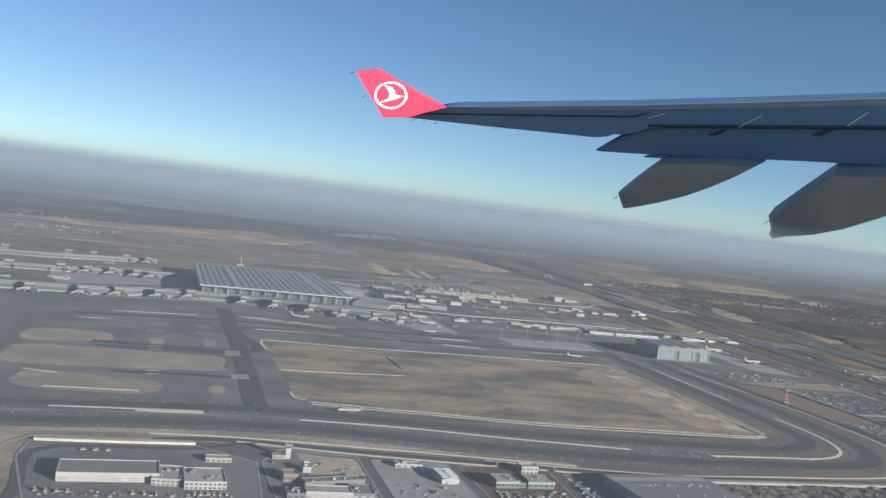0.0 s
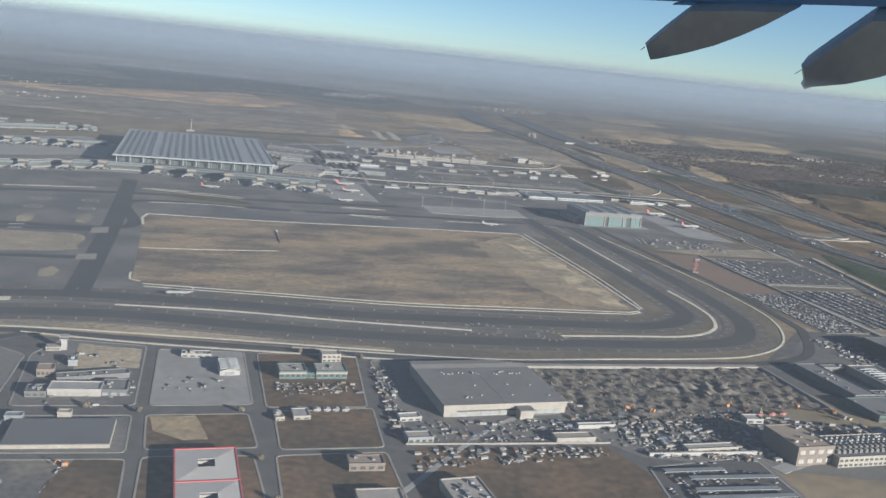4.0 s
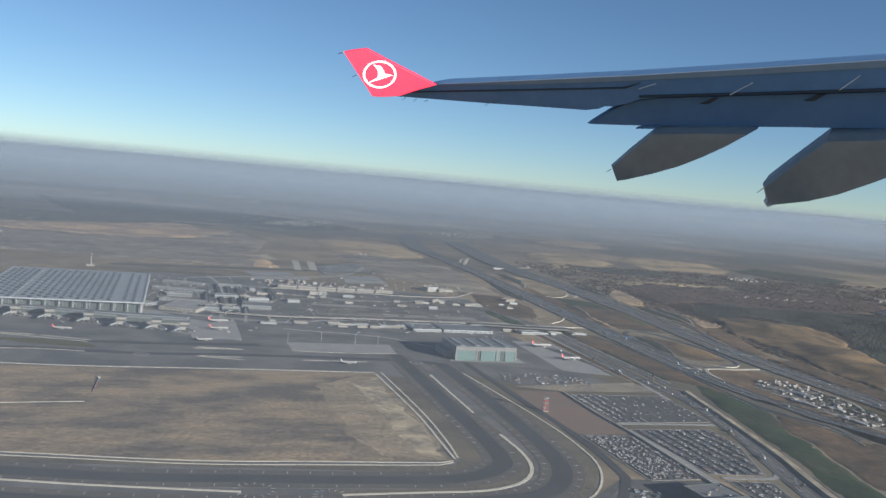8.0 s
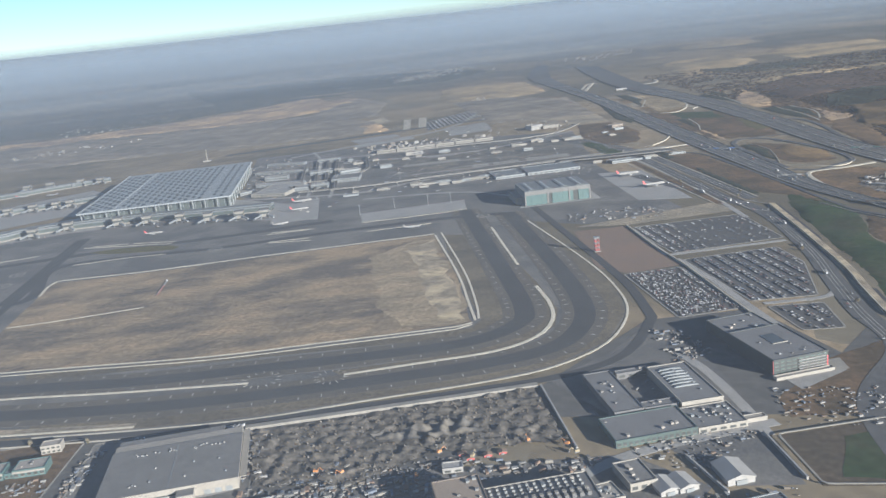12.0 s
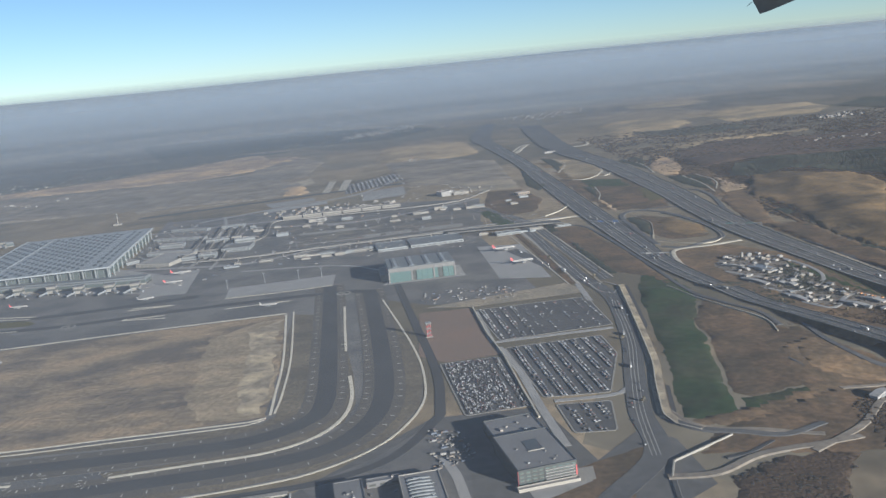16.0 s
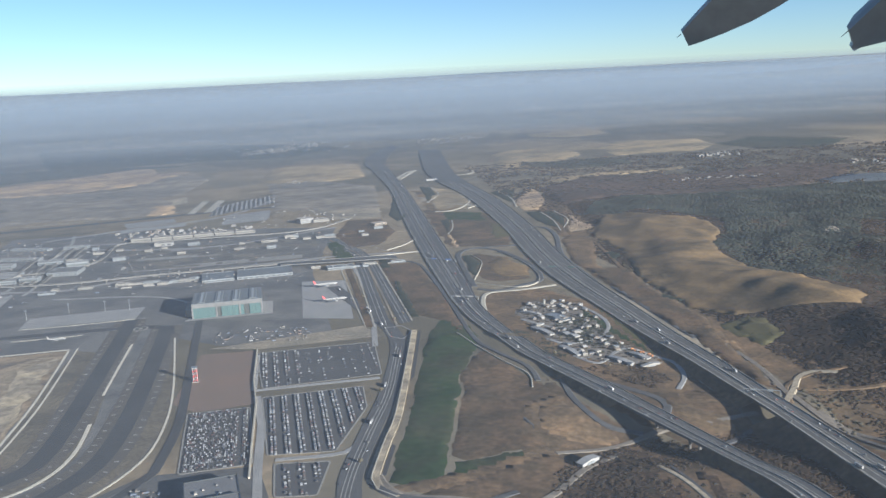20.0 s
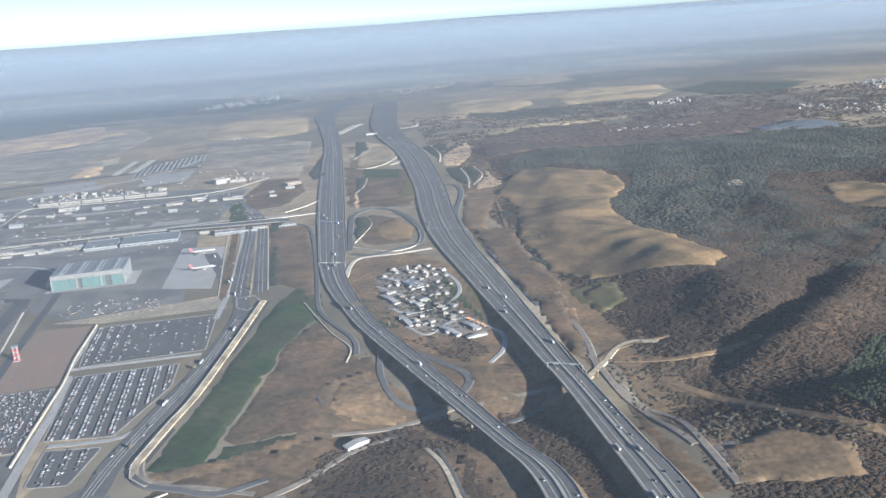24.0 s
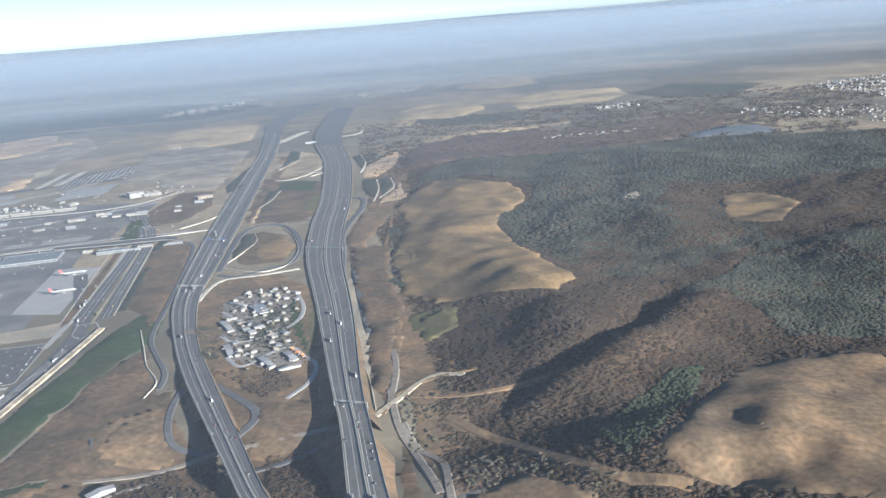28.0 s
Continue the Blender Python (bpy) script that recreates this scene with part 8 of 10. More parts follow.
for k in range(9):
    x, y = 159.7 + 0.46 * k, 202.2 - 0.56 * k + 0.4 * (k % 2)
    ob = tagged(new("shipping_container"), ("orange" if k % 3 else "pale rusty") + " steel container in the works village", "container", "village containers")
    part("shell", boxes((-0.3, -0.12, 0, 0.3, 0.12, 0.26)), ORANGE if k % 3 else TANROOF, ob)
    part("door", boxes((0.3, -0.1, 0.02, 0.315, 0.1, 0.24)), STEEL, ob)
    ob.matrix_world = pose(x, y, gnd(x, y) + 0.06, 0, 0, 20 + 25 * (k % 3))
ob = tagged(new("silo"), "tall pale silo in the works village", "silo")
part("barrel", tube(bmesh.new(), (0, 0, 0), (0, 0, 1.4), 0.3, 0.3, 12), TANWALL, ob)
part("cap", tube(bmesh.new(), (0, 0, 1.4), (0, 0, 1.6), 0.3, 0.08, 12), STEEL, ob)
ob.matrix_world = pose(*[(143.9, 235.3)][0], 0.05)


# ---------------------------------------------------------------- meadows, clearings and far fields
MEADOW_A = [(166.5, 359.2), (174.6, 359.5), (196.2, 339.8), (201.3, 321.6), (194.1, 297.2), (193.7, 286.8), (197.7, 274.6), (205.7, 244.1), (212.6, 227.4), (208.2, 220.4), (198.9, 222.4), (193.2, 223.3), (184, 222.5), (176.3, 231.3), (168.1, 262.9), (167.8, 293.7), (160.5, 319.4)]
MEADOW_B = [(219, 154.8), (227.4, 171.5), (235.6, 184.3), (242.5, 185.7), (253.3, 186.4), (257.9, 183.7), (242.8, 142.5), (224.6, 149.6), (221.7, 150.6)]
CLEAR_C = [(181.4, 216), (186.6, 219.6), (190, 212.9), (189, 206.3), (184.2, 202.2)]
CLEAR_D = [(195.4, 151.2), (203, 155.1), (211.3, 150.2), (210.6, 143.1), (203, 142.2), (195.4, 142.2)]
CLEAR_E = [(155.9, 273.2), (166.4, 273.5), (170.5, 248.1), (178, 223.9), (178.7, 205), (181.6, 180.9), (179, 183), (173.2, 206), (165.5, 233.6)]
CLEAR_F = [(256.5, 311.6), (267.3, 310.6), (275.1, 294.3), (262.8, 269.8), (252.4, 276.7)]
CLEAR_G = [(182.2, 182.8), (190.9, 186.1), (204.3, 181.6), (208.7, 185.9), (211, 179.2), (205.1, 175.8), (193.5, 175.4), (187.2, 171.5), (200.3, 164.8), (214.2, 152.7), (219.1, 149.9), (217.5, 148), (192.6, 152), (185.7, 169.5)]
for q, m, lab in ((MEADOW_A, MEADOW, "tan dry meadow on a hill among woods"), (MEADOW_B, EARTH, "tan bare hill with worn tracks"), (CLEAR_C, OLIVE, "small dull green clearing"),
                  (CLEAR_D, EARTH, "bare earth clearing"), (CLEAR_E, PLOT, "brown cut slope beside the motorway"), (CLEAR_F, MEADOW, "tan clearing in the wood")):
    patch("meadow", q, 0.12, m, lab, "meadow", step=1.6, follow=True, rough=1.2, relief=0.3, freq=0.16)
patch("sand_cut", [(227.9, 316), (234.5, 315.5), (234.8, 304.4), (228.5, 305.3)], 0.3, SAND, "pale sand cut in the wood", "sand", step=2, follow=True, rough=0.6)
QUARRY = mat("quarry_sand", (0.572, 0.396, 0.22), 0.95, (0.33, 0.242, 0.165), 0.035, 0.25, 0.3, third=(0.44, 0.319, 0.198), patchy=0.3, dust_haze=0.0)
FARTAN = mat("far_dry_field", (0.44, 0.33, 0.187), 0.95, (0.231, 0.187, 0.121), 0.02, 0.15, 0.25, third=(0.352, 0.264, 0.154), patchy=0.3, dust_haze=0.0)
FARWOOD = mat("far_woodland", (0.05, 0.058, 0.042), 0.97, (0.085, 0.075, 0.05), 0.03, 0.3, 0.4, patchy=0.4, dust_haze=0.0)
FARBROWN = mat("far_brown_wood", (0.115, 0.078, 0.055), 0.97, (0.085, 0.062, 0.046), 0.03, 0.35, 0.4, patchy=0.4, dust_haze=0.0)
FARGREY = mat("far_bare_ground", (0.319, 0.259, 0.187), 0.97, (0.165, 0.145, 0.119), 0.022, 0.16, 0.3, third=(0.231, 0.198, 0.154), patchy=0.4, dust_haze=0.0, streak=True, rugged=0.7)
for q, m, lab in (([(-334, 835), (-199, 620), (-144, 650), (-86, 671), (-40, 672), (-13, 746), (-60, 800), (-185, 857)], FARWOOD, "dark far woods beyond the quarry"),
                  ([(-560, 520), (-250, 500), (-199, 540), (-150, 600), (-100, 640), (-190, 640), (-330, 600)], FARWOOD, "dark far woods beyond the quarry"),
                  ([(-520, 440), (-380, 452), (-249.7, 484.5), (-201.9, 474.4), (-136.9, 484.9), (-85, 500), (-30, 440), (-26, 398), (-77, 389), (-145.6, 377.3), (-192.4, 361.8), (-330, 345), (-520, 330)], FARGREY, "dry grey-brown ground beyond the far runway"),
                  ([(-520, 450), (-380, 458), (-249.7, 484.5), (-198.8, 522.9), (-173.1, 544.9), (-152, 584.2), (-144.6, 618.5), (-124.2, 625.3), (-105, 588.7), (-84.2, 591.1), (-66.1, 498.3), (-85.5, 523.8), (-105.7, 499.7), (-136.9, 484.9), (-201.9, 474.4), (-227.7, 451.5), (-380, 432), (-520, 425)], QUARRY, "orange sandy quarry slope beyond the airport"),
                  ([(-84.2, 591.1), (-51.7, 540.2), (-40, 470), (-60.3, 453), (-85, 453), (-90, 520)], FARGREY, "broken grey ground beside the quarry"),
                  ([(-27.4, 595.5), (-0.2, 614.6), (28.3, 599.9), (47.2, 522.1), (28, 506.2), (-1.3, 504.3), (-15.2, 524)], FARTAN, "tan plateau beyond the airport"),
                  ([(-5, 505.8), (28, 507), (60.1, 479.9), (76.4, 402), (50.8, 399.8), (30, 401.7)], FARGREY, "bare grey-brown plain beyond the cargo halls"),
                  ([(10.3, 467.6), (16.1, 468.1), (35.7, 436.6), (33, 428), (24, 436)], FARWOOD, "dark hollow in the bare plain"),
                  ([(-28.1, 399.5), (-40, 433.1), (-27.4, 432.5), (-14.7, 400.4)], QUARRY, "tan square of cleared ground"),
                  ([(112.9, 623.8), (125.6, 656.6), (165.3, 659.9), (173.1, 600.2), (143, 540.4), (121.2, 541.8)], FARTAN, "pale tan far field"),
                  ([(183.5, 647.5), (201.1, 699.1), (259.9, 688.3), (263.8, 635.4), (248.4, 603.3), (215.4, 598.9), (193.9, 587.5)], FARTAN, "pale tan far fields"),
                  ([(137.3, 810.2), (190.9, 860.5), (208, 785.3), (176.4, 756.4), (142.2, 771.8)], FARTAN, "pale tan far field"),
                  ([(130, 567.4), (164, 570.4), (197.8, 573.3), (198.4, 540.6), (164.8, 520), (131.7, 546.1)], FARWOOD, "dark strip of far wood"),
                  ([(264, 640), (300, 690), (350, 640), (320, 590), (285, 585)], FARWOOD, "dark far wood"),
                  ([(148.9, 470.7), (174.9, 497.7), (223.1, 517.4), (222, 507), (176.6, 480.8), (151.1, 462.6)], FARTAN, "narrow tan far field"),
                  ([(145, 445.1), (174.8, 489.5), (220.5, 475.8), (282.5, 513), (303.6, 500.8), (285, 452.2), (258.7, 423.5), (221.6, 403.6), (189.8, 404.7), (166.6, 397.3), (153.4, 387)], FARBROWN, "reddish brown leafless far wood")):
    patch("far_field", q, 0.9, m, lab, "field", step=5, follow=True, rough=2.0)
for q, m, lab in (([(87.3, 433.4), (107.3, 437.8), (116.5, 400.5), (99.3, 392.2)], DRYGRASS, "tan strip between motorways"), ([(82.1, 457.9), (100.6, 445.5), (114, 401.3), (111.7, 388.4), (99.1, 388)], MEADOW, "tan terraced slope between the motorways"),
                  ([(118.4, 293.8), (124.3, 297.9), (134.1, 290.8), (139.9, 276.4), (140.9, 261.5), (130.9, 260.2), (125, 269.7)], PLOT, "brown grass inside the ramp loop"),
                  ([(156.2, 192), (169, 180.3), (173, 174.4), (165, 167), (162.2, 169.7), (164.2, 174.4), (157.7, 182.1)], EARTH, "bare earth between the viaducts"),
                  ([(151.2, 355.7), (156.8, 362.9), (162.2, 325.3), (154.3, 321.2)], EARTH, "eroded orange bank"), ([(133.2, 410.3), (139.6, 432.3), (147.7, 395.1), (144.7, 372.1), (138, 381.5)], EARTH, "orange earth cut"),
                  ([(94.3, 393.5), (124.9, 377.8), (136.8, 305.1), (114.4, 310.1)], PLOT, "brown ground between motorways"), ([(185.4, 259.8), (198, 236.8), (198.8, 215.3), (185, 229)], MEADOW, "tan dry field")):
    patch("field", q, 0.1, m, lab, "field", step=5, follow=True, rough=2.0)
for q, m, lab in (([(71.8, 335.9), (69.8, 368.7), (82.5, 371.3), (92.7, 340.9), (91.2, 317.5), (82, 311)], PLOT, "dark terraced slope between access roads"), ([(71.6, 322), (75.3, 325.5), (88.3, 294.2), (82.3, 291.6)], GREEN, "green verge of the access road"),
                  ([(47.5, 401.2), (56.2, 413.1), (77.5, 399.3), (81.4, 375.6), (61.5, 373.5)], DRYGRASS, "tan embankment"), ([(95.1, 289.2), (107.5, 287), (120.7, 243.7), (127.6, 213.6), (116.2, 230.7), (105.8, 256.4)], PLOT, "brown slope beside the motorway"),
                  ([(104.4, 384.2), (121.1, 379.5), (130, 332), (115.8, 325.6)], GREEN, "thin green ground between motorways"), ([(150.2, 235.3), (154.9, 226.2), (163.3, 203.4), (165.9, 191.5), (161.2, 203.6), (154.4, 218.2)], GREEN, "green verge beside the east motorway"),
                  ([(136.3, 432.1), (153.6, 393.3), (164.3, 326.5), (160, 299.1), (149.5, 326.6)], EARTH, "eroded orange bank beside the motorway"), ([(159.6, 248.4), (166.7, 237.6), (176, 202.4), (177.4, 185.3), (171.8, 196.5), (164.8, 221.1)], DRYGRASS, "pale cut slope beside the motorway")):
    patch("slope", q, 0.12, m, lab, "slope", step=2.0, follow=True, rough=1.2)
patch("lake", [(264.2, 434), (278.9, 447.9), (294, 455.2), (304.7, 442.6), (301.4, 430.2), (285.8, 426.9), (271.3, 424.4)], 1.6, WATER, "narrow blue lake among far woods", "lake", round_it=True, follow=True, step=6)


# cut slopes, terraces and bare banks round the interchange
# dark green grass, with the shade of slopes and hollows put into its colour
SHADYGRASS = mat("shaded_bank_grass", (0.035, 0.042, 0.03), 0.97, (0.055, 0.058, 0.04), 0.12, 0.8, 0.25, dust_haze=0.0)
for q, m, lab in (([(84.6, 470), (90.2, 466.7), (97.1, 442.2), (95.7, 412.9)], SHADYGRASS, "dark grassy cut slope with painted shade beside the motorway"), ([(106, 362.7), (110.3, 362.7), (112.6, 354.5), (112.3, 333)], SHADYGRASS, "dark grassy cut slope with painted shade beside the motorway"),
                  ([(119.8, 295.1), (122.5, 295.3), (126.3, 285.6), (126.5, 275), (125.9, 264.1)], SHADYGRASS, "dark grassy cut slope with painted shade inside the loop"), ([(76, 441), (79, 443.7), (92.5, 374), (90, 363.2), (84, 379)], SHADYGRASS, "dark grassy cut slope with painted shade beside the motorway"),
                  ([(103.9, 264.4), (105.9, 264.1), (110.8, 247.4), (116, 228), (113.4, 228), (107.6, 247.7)], SHADYGRASS, "dark grassy bank beside the access road"), ([(94.9, 292.9), (97.8, 293.9), (100.8, 282.3), (99.1, 278.5), (97.4, 281.4)], SHADYGRASS, "hollow under the road bridge with painted shade"),
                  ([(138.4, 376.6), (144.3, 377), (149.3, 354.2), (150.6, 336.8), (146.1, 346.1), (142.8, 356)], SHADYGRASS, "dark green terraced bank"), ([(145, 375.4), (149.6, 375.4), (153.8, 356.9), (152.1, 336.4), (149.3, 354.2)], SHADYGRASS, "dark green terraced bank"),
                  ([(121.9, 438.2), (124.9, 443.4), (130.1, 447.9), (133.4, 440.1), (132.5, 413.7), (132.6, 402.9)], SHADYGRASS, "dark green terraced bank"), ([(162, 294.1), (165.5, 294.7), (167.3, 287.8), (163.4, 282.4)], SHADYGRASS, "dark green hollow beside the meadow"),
                  ([(163.7, 269.8), (166.4, 270.4), (167.1, 262.8), (165.5, 260.1)], SHADYGRASS, "eroded hollow with painted shade"), ([(167.4, 253), (169.1, 249), (177.1, 236), (170, 239)], SHADYGRASS, "eroded hollow with painted shade")):
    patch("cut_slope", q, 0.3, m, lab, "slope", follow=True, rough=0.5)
for q, m, lab in (([(90.2, 466.7), (107.2, 447.9), (113.8, 414.4), (114.2, 399.4), (104.9, 389.4), (101.3, 390.3), (97.6, 412.2)], FARTAN, "tan terraces between the motorways"), ([(106.2, 364), (113.2, 364.4), (129.2, 355.5), (134.2, 341.6), (135.1, 324), (128.4, 316.2), (117.9, 314.6), (112.8, 331.8)], PLOT, "brown bare ground between the motorways"),
                  ([(111.8, 331.7), (114, 329.7), (118, 311.2), (117.2, 306.3)], QUARRY, "orange sandy cut beside the motorway"), ([(125.6, 351.8), (130.8, 352.9), (134.4, 333.5), (134.7, 325.9), (128.2, 319.8)], OLIVE, "dull green grass between the motorways"),
                  ([(153.2, 374.3), (157.7, 353.8), (162.5, 335.5), (159.4, 331), (153.1, 329.2), (153.2, 339.7), (154.9, 352.6)], QUARRY, "orange sandy bank beside the wood"), ([(134.6, 397), (134.1, 407.7), (137.1, 435.6), (137.7, 448.2), (142.5, 443), (147, 408.6), (147.1, 398), (143.2, 379.7), (138.2, 381.2)], QUARRY, "orange earthworks beside the far motorway"),
                  ([(150.4, 313.7), (153.4, 325.7), (158.5, 324.5), (161, 317.4), (160.2, 294.5), (159.1, 279.7), (164.9, 253.4), (167.9, 237.3), (164.2, 237.8), (158, 262.3), (152.5, 283.4)], EARTH, "bare tan corridor beside the motorway"),
                  ([(132, 292), (139.5, 279), (140.4, 268), (134, 264.5), (129.5, 272), (128.5, 285)], MEADOW, "dry tan grass inside the ramp loop"), ([(161.8, 176.6), (165.9, 173.9), (172.7, 169), (171.5, 165.8), (166.5, 161.9), (163.2, 164.1), (163.2, 170.6)], EARTH, "tan bare earth between the viaducts"),
                  ([(172.1, 229.2), (175.8, 225.2), (179.4, 211.1), (181.2, 195), (179, 196.8), (176.3, 213.4)], EARTH, "bare eroded strip beside the motorway"), ([(173.2, 202.4), (177.7, 196.9), (182.2, 184.5), (181.3, 183.2), (176.4, 193.8)], DIRT, "grey gravel strip below the motorway"),
                  ([(178.5, 217.2), (185.8, 221.7), (189.7, 218), (189.1, 210), (181.9, 207.9)], OLIVE, "dull green clearing at the wood's edge"), ([(160.3, 252.8), (161.6, 253), (174.2, 208), (172.7, 207)], ROAD, "grey paved strip beside the motorway")):
    patch("bank", q, 0.24, m, lab, "soil", follow=True, rough=0.0 if m is ROAD else 0.7)
for pts, w, m, lab in (([(102.1, 384.8), (107.9, 385.5), (112.7, 397), (114, 416.3), (108.4, 435.5)], 0.5, PALE, "pale track round the tan terraces"), ([(112.2, 434.4), (117.5, 413.5), (117.7, 398.6), (114.9, 390.9)], 0.4, PALE, "pale concrete drain"),
                       ([(95.7, 412), (97.5, 430), (97.3, 442), (91, 466)], 0.35, PALE, "pale concrete drain"), ([(112.4, 332), (112.9, 345), (111, 362)], 0.3, PALE, "pale concrete drain"), ([(126, 263.5), (126.7, 275), (126.5, 286), (122.8, 295.6)], 0.25, PALE, "pale concrete drain"),
                       ([(144.5, 374.7), (148.9, 354.3), (151, 333.2)], 0.4, PALE, "pale concrete drain"), ([(149.8, 375.3), (154.1, 355.6), (152.2, 338.2)], 0.4, PALE, "pale concrete drain"), ([(125.4, 441.3), (132.1, 416.6), (134.8, 391.9)], 0.5, PALE, "pale concrete drain"),
                       ([(130.6, 299.6), (135.9, 289.9), (140.9, 276.9), (143, 265.6), (142.3, 257.7), (137.2, 253.9), (126.4, 259.5)], 0.16, PALE, "pale kerb of the looping ramp"), ([(95.2, 306.6), (99.2, 314.2), (101.9, 323.6)], 0.5, PALE, "pale track on the terraced slope"),
                       ([(91.7, 297.8), (98, 300), (105.5, 303.4)], 0.6, PALE, "pale track beyond the road bridge"), ([(98.2, 516.9), (105.4, 519.3), (108.1, 531.5), (104.9, 540.2)], 1.4, PALE, "pale far ramp"), ([(69, 506.1), (71.9, 549.5)], 1.6, PALE, "pale far bridge road"),
                       ([(125.3, 214.9), (130.7, 204.6), (136, 194.5), (140.5, 188.2), (141.2, 181.8)], 0.3, PALE, "pale drain on the brown slope"), ([(171.1, 204.4), (177, 187.7), (180.4, 175.5)], 0.18, PALE, "pale kerb below the motorway"), ([(165.7, 159.8), (170.3, 162.8), (176, 168.2)], 0.8, ROAD, "narrow grey road under the motorways")):
    ribbon("bank_line", pts, w * (0.55 if pts[0][1] < 320 and m is PALE else 1.0), 0.2, m, lab, "road", follow=True)

# ---------------------------------------------------------------- woods
def clump_mesh(n, seed, tall=1.0, trunk=True, cone=False):
    """A small tree of ragged clumps on a thin trunk: vertices and faces."""
    rr = np.random.default_rng(seed)
    v, f = [], []
    if trunk:
        v += [(-0.06, -0.04, 0), (0.06, -0.04, 0), (0, 0.07, 0), (0, 0, 0.6 * tall)]
        f += [(0, 1, 3), (1, 2, 3), (2, 0, 3)]
    for k in range(n):
        if cone:
            z = tall * (0.25 + 0.6 * k / n)
            s = 0.4 * (1.2 - k / n)
            c = np.array([rr.normal(0, 0.05), rr.normal(0, 0.05), z])
        else:
            a = rr.uniform(0, 6.28)
            d = 0.3 * math.sqrt(rr.random())
            c = np.array([d * math.cos(a), d * math.sin(a), tall * rr.uniform(0.25, 0.8)])
            s = rr.uniform(0.2, 0.34)
        b = len(v)
        for o in ((1, 0, 0), (-1, 0, 0), (0, 1, 0), (0, -1, 0), (0, 0, 1), (0, 0, -1)):
            v.append(tuple(c + np.array(o) * s * rr.uniform(0.7, 1.3, 3) + rr.normal(0, s * 0.22, 3)))
        f += [(b, b + 2, b + 4), (b + 2, b + 1, b + 4), (b + 1, b + 3, b + 4), (b + 3, b, b + 4), (b + 2, b, b + 5), (b + 1, b + 2, b + 5), (b + 3, b + 1, b + 5), (b, b + 3, b + 5)]
    return v, f


def wood(poly, n, seed, material, label, lo=0.8, hi=1.6, avoid=(), cone=False, patchy=0.0, thin=0.0, clumps=3, wide=1.25):
    pts, r = in_poly(poly, n, seed)
    keep = np.ones(len(pts), bool)
    for a in avoid:
        keep &= ~inside(pts[:, 0], pts[:, 1], list(a))
    if patchy or thin:
        k = np.array([noise.noise((x / 16, y / 16, seed)) + 0.5 * noise.noise((x / 5, y / 5, seed)) for x, y in pts])
        keep &= (k + r.normal(0, 0.15, len(pts))) > thin
    pts = pts[keep]
    third = np.array_split(np.arange(len(pts)), 3)
    for i, ids in enumerate(third):
        v, f = clump_mesh(clumps, seed + i, 1.0, False, cone)
        s = lo + (hi - lo) * r.random(len(ids))
        rows = [(pts[j, 0], pts[j, 1], gnd(pts[j, 0], pts[j, 1]) - 0.04, a, q * wide, q * wide, q * h) for j, a, q, h in zip(ids, r.uniform(0, 6.3, len(ids)), s, r.uniform(0.32, 0.5, len(ids)) * (1.25 / wide if wide > 1.9 else 1) ** 0.5)]
        me = scattered("woodland", v, f, rows, material, label, "woodland").data
        me.shade_smooth()
        nor = np.empty(len(me.vertices) * 3, np.float32)
        me.vertices.foreach_get("normal", nor)
        nor = nor.reshape(-1, 3) * 0.4 + np.array((0, 0, 0.8), np.float32)
        nor /= np.linalg.norm(nor, axis=1)[:, None]
        me.normals_split_custom_set_from_vertices(nor.tolist())


patch("scrub_ground", [(125.5, 141.8), (134.8, 148.7), (145.1, 156.7), (157.1, 160.4), (165.8, 148.3), (173.5, 135.9), (122.6, 135.6)], 0.07, PLOT, "bare brown ground with scrub below the viaducts", "soil", step=2, follow=True, rough=1.0)
OPEN = [MEADOW_A, MEADOW_B, CLEAR_C, CLEAR_D, CLEAR_E, CLEAR_F]
PINE_A = [(160.2, 362.8), (166.7, 392.2), (192.8, 403.6), (221.9, 405.7), (258.7, 423.5), (285.1, 424.6), (345, 416), (320, 330), (279.8, 323.6), (261, 322.3), (246.3, 326.5), (236, 298.5), (229.6, 284.4), (222, 267.7), (209.8, 261.7), (199.5, 267.7), (193.9, 292.1), (195.1, 305.4), (202.6, 318.6), (204.4, 334.8), (197.7, 351.6), (181, 364.8), (170, 355.8)]
PINE_B = [(212.3, 162.2), (217.5, 171.2), (224.3, 180.8), (229.1, 182.9), (226.4, 174.2), (219.1, 159.5), (215.3, 156.2)]
PINE_C = [(256.2, 258.7), (280.9, 252.9), (259.3, 194.4), (245.4, 196.3), (242.6, 211), (230.3, 214.7), (244.3, 232.5)]
PINE_D = [(200, 268), (222, 268), (236, 298), (262, 290), (258, 262), (240, 240), (222, 228), (211, 240)]


def lane_area(pts, w):
    """The ground taken up by a track, with its verges."""
    a, b = sides_of(smooth(pts, 2.0), w)
    return [(p.x, p.y) for p in a] + [(p.x, p.y) for p in b[::-1]]


FOREST_TRACKS = [([(191.3, 173.5), (196, 169.3), (201, 164.9), (207.5, 157.8), (214.2, 152.2), (221.9, 149.5)], 1.3, EARTH, "pale tan track through the woods"), ([(183.9, 180.2), (189, 179.4), (196.2, 179.2), (203.2, 181.6), (208.8, 185.5)], 0.8, EARTH, "pale forest track"),
                 ([(180.5, 173.8), (183.7, 180.2), (186, 185.5), (188.9, 187.7), (192.7, 186.5)], 0.9, SAND, "pale dry stream bed"), ([(185, 171.8), (187.6, 166.1), (191.8, 161.2), (193.9, 151.4), (195.8, 142.1)], 0.9, DIRT, "grey gravel track beside the motorway")]
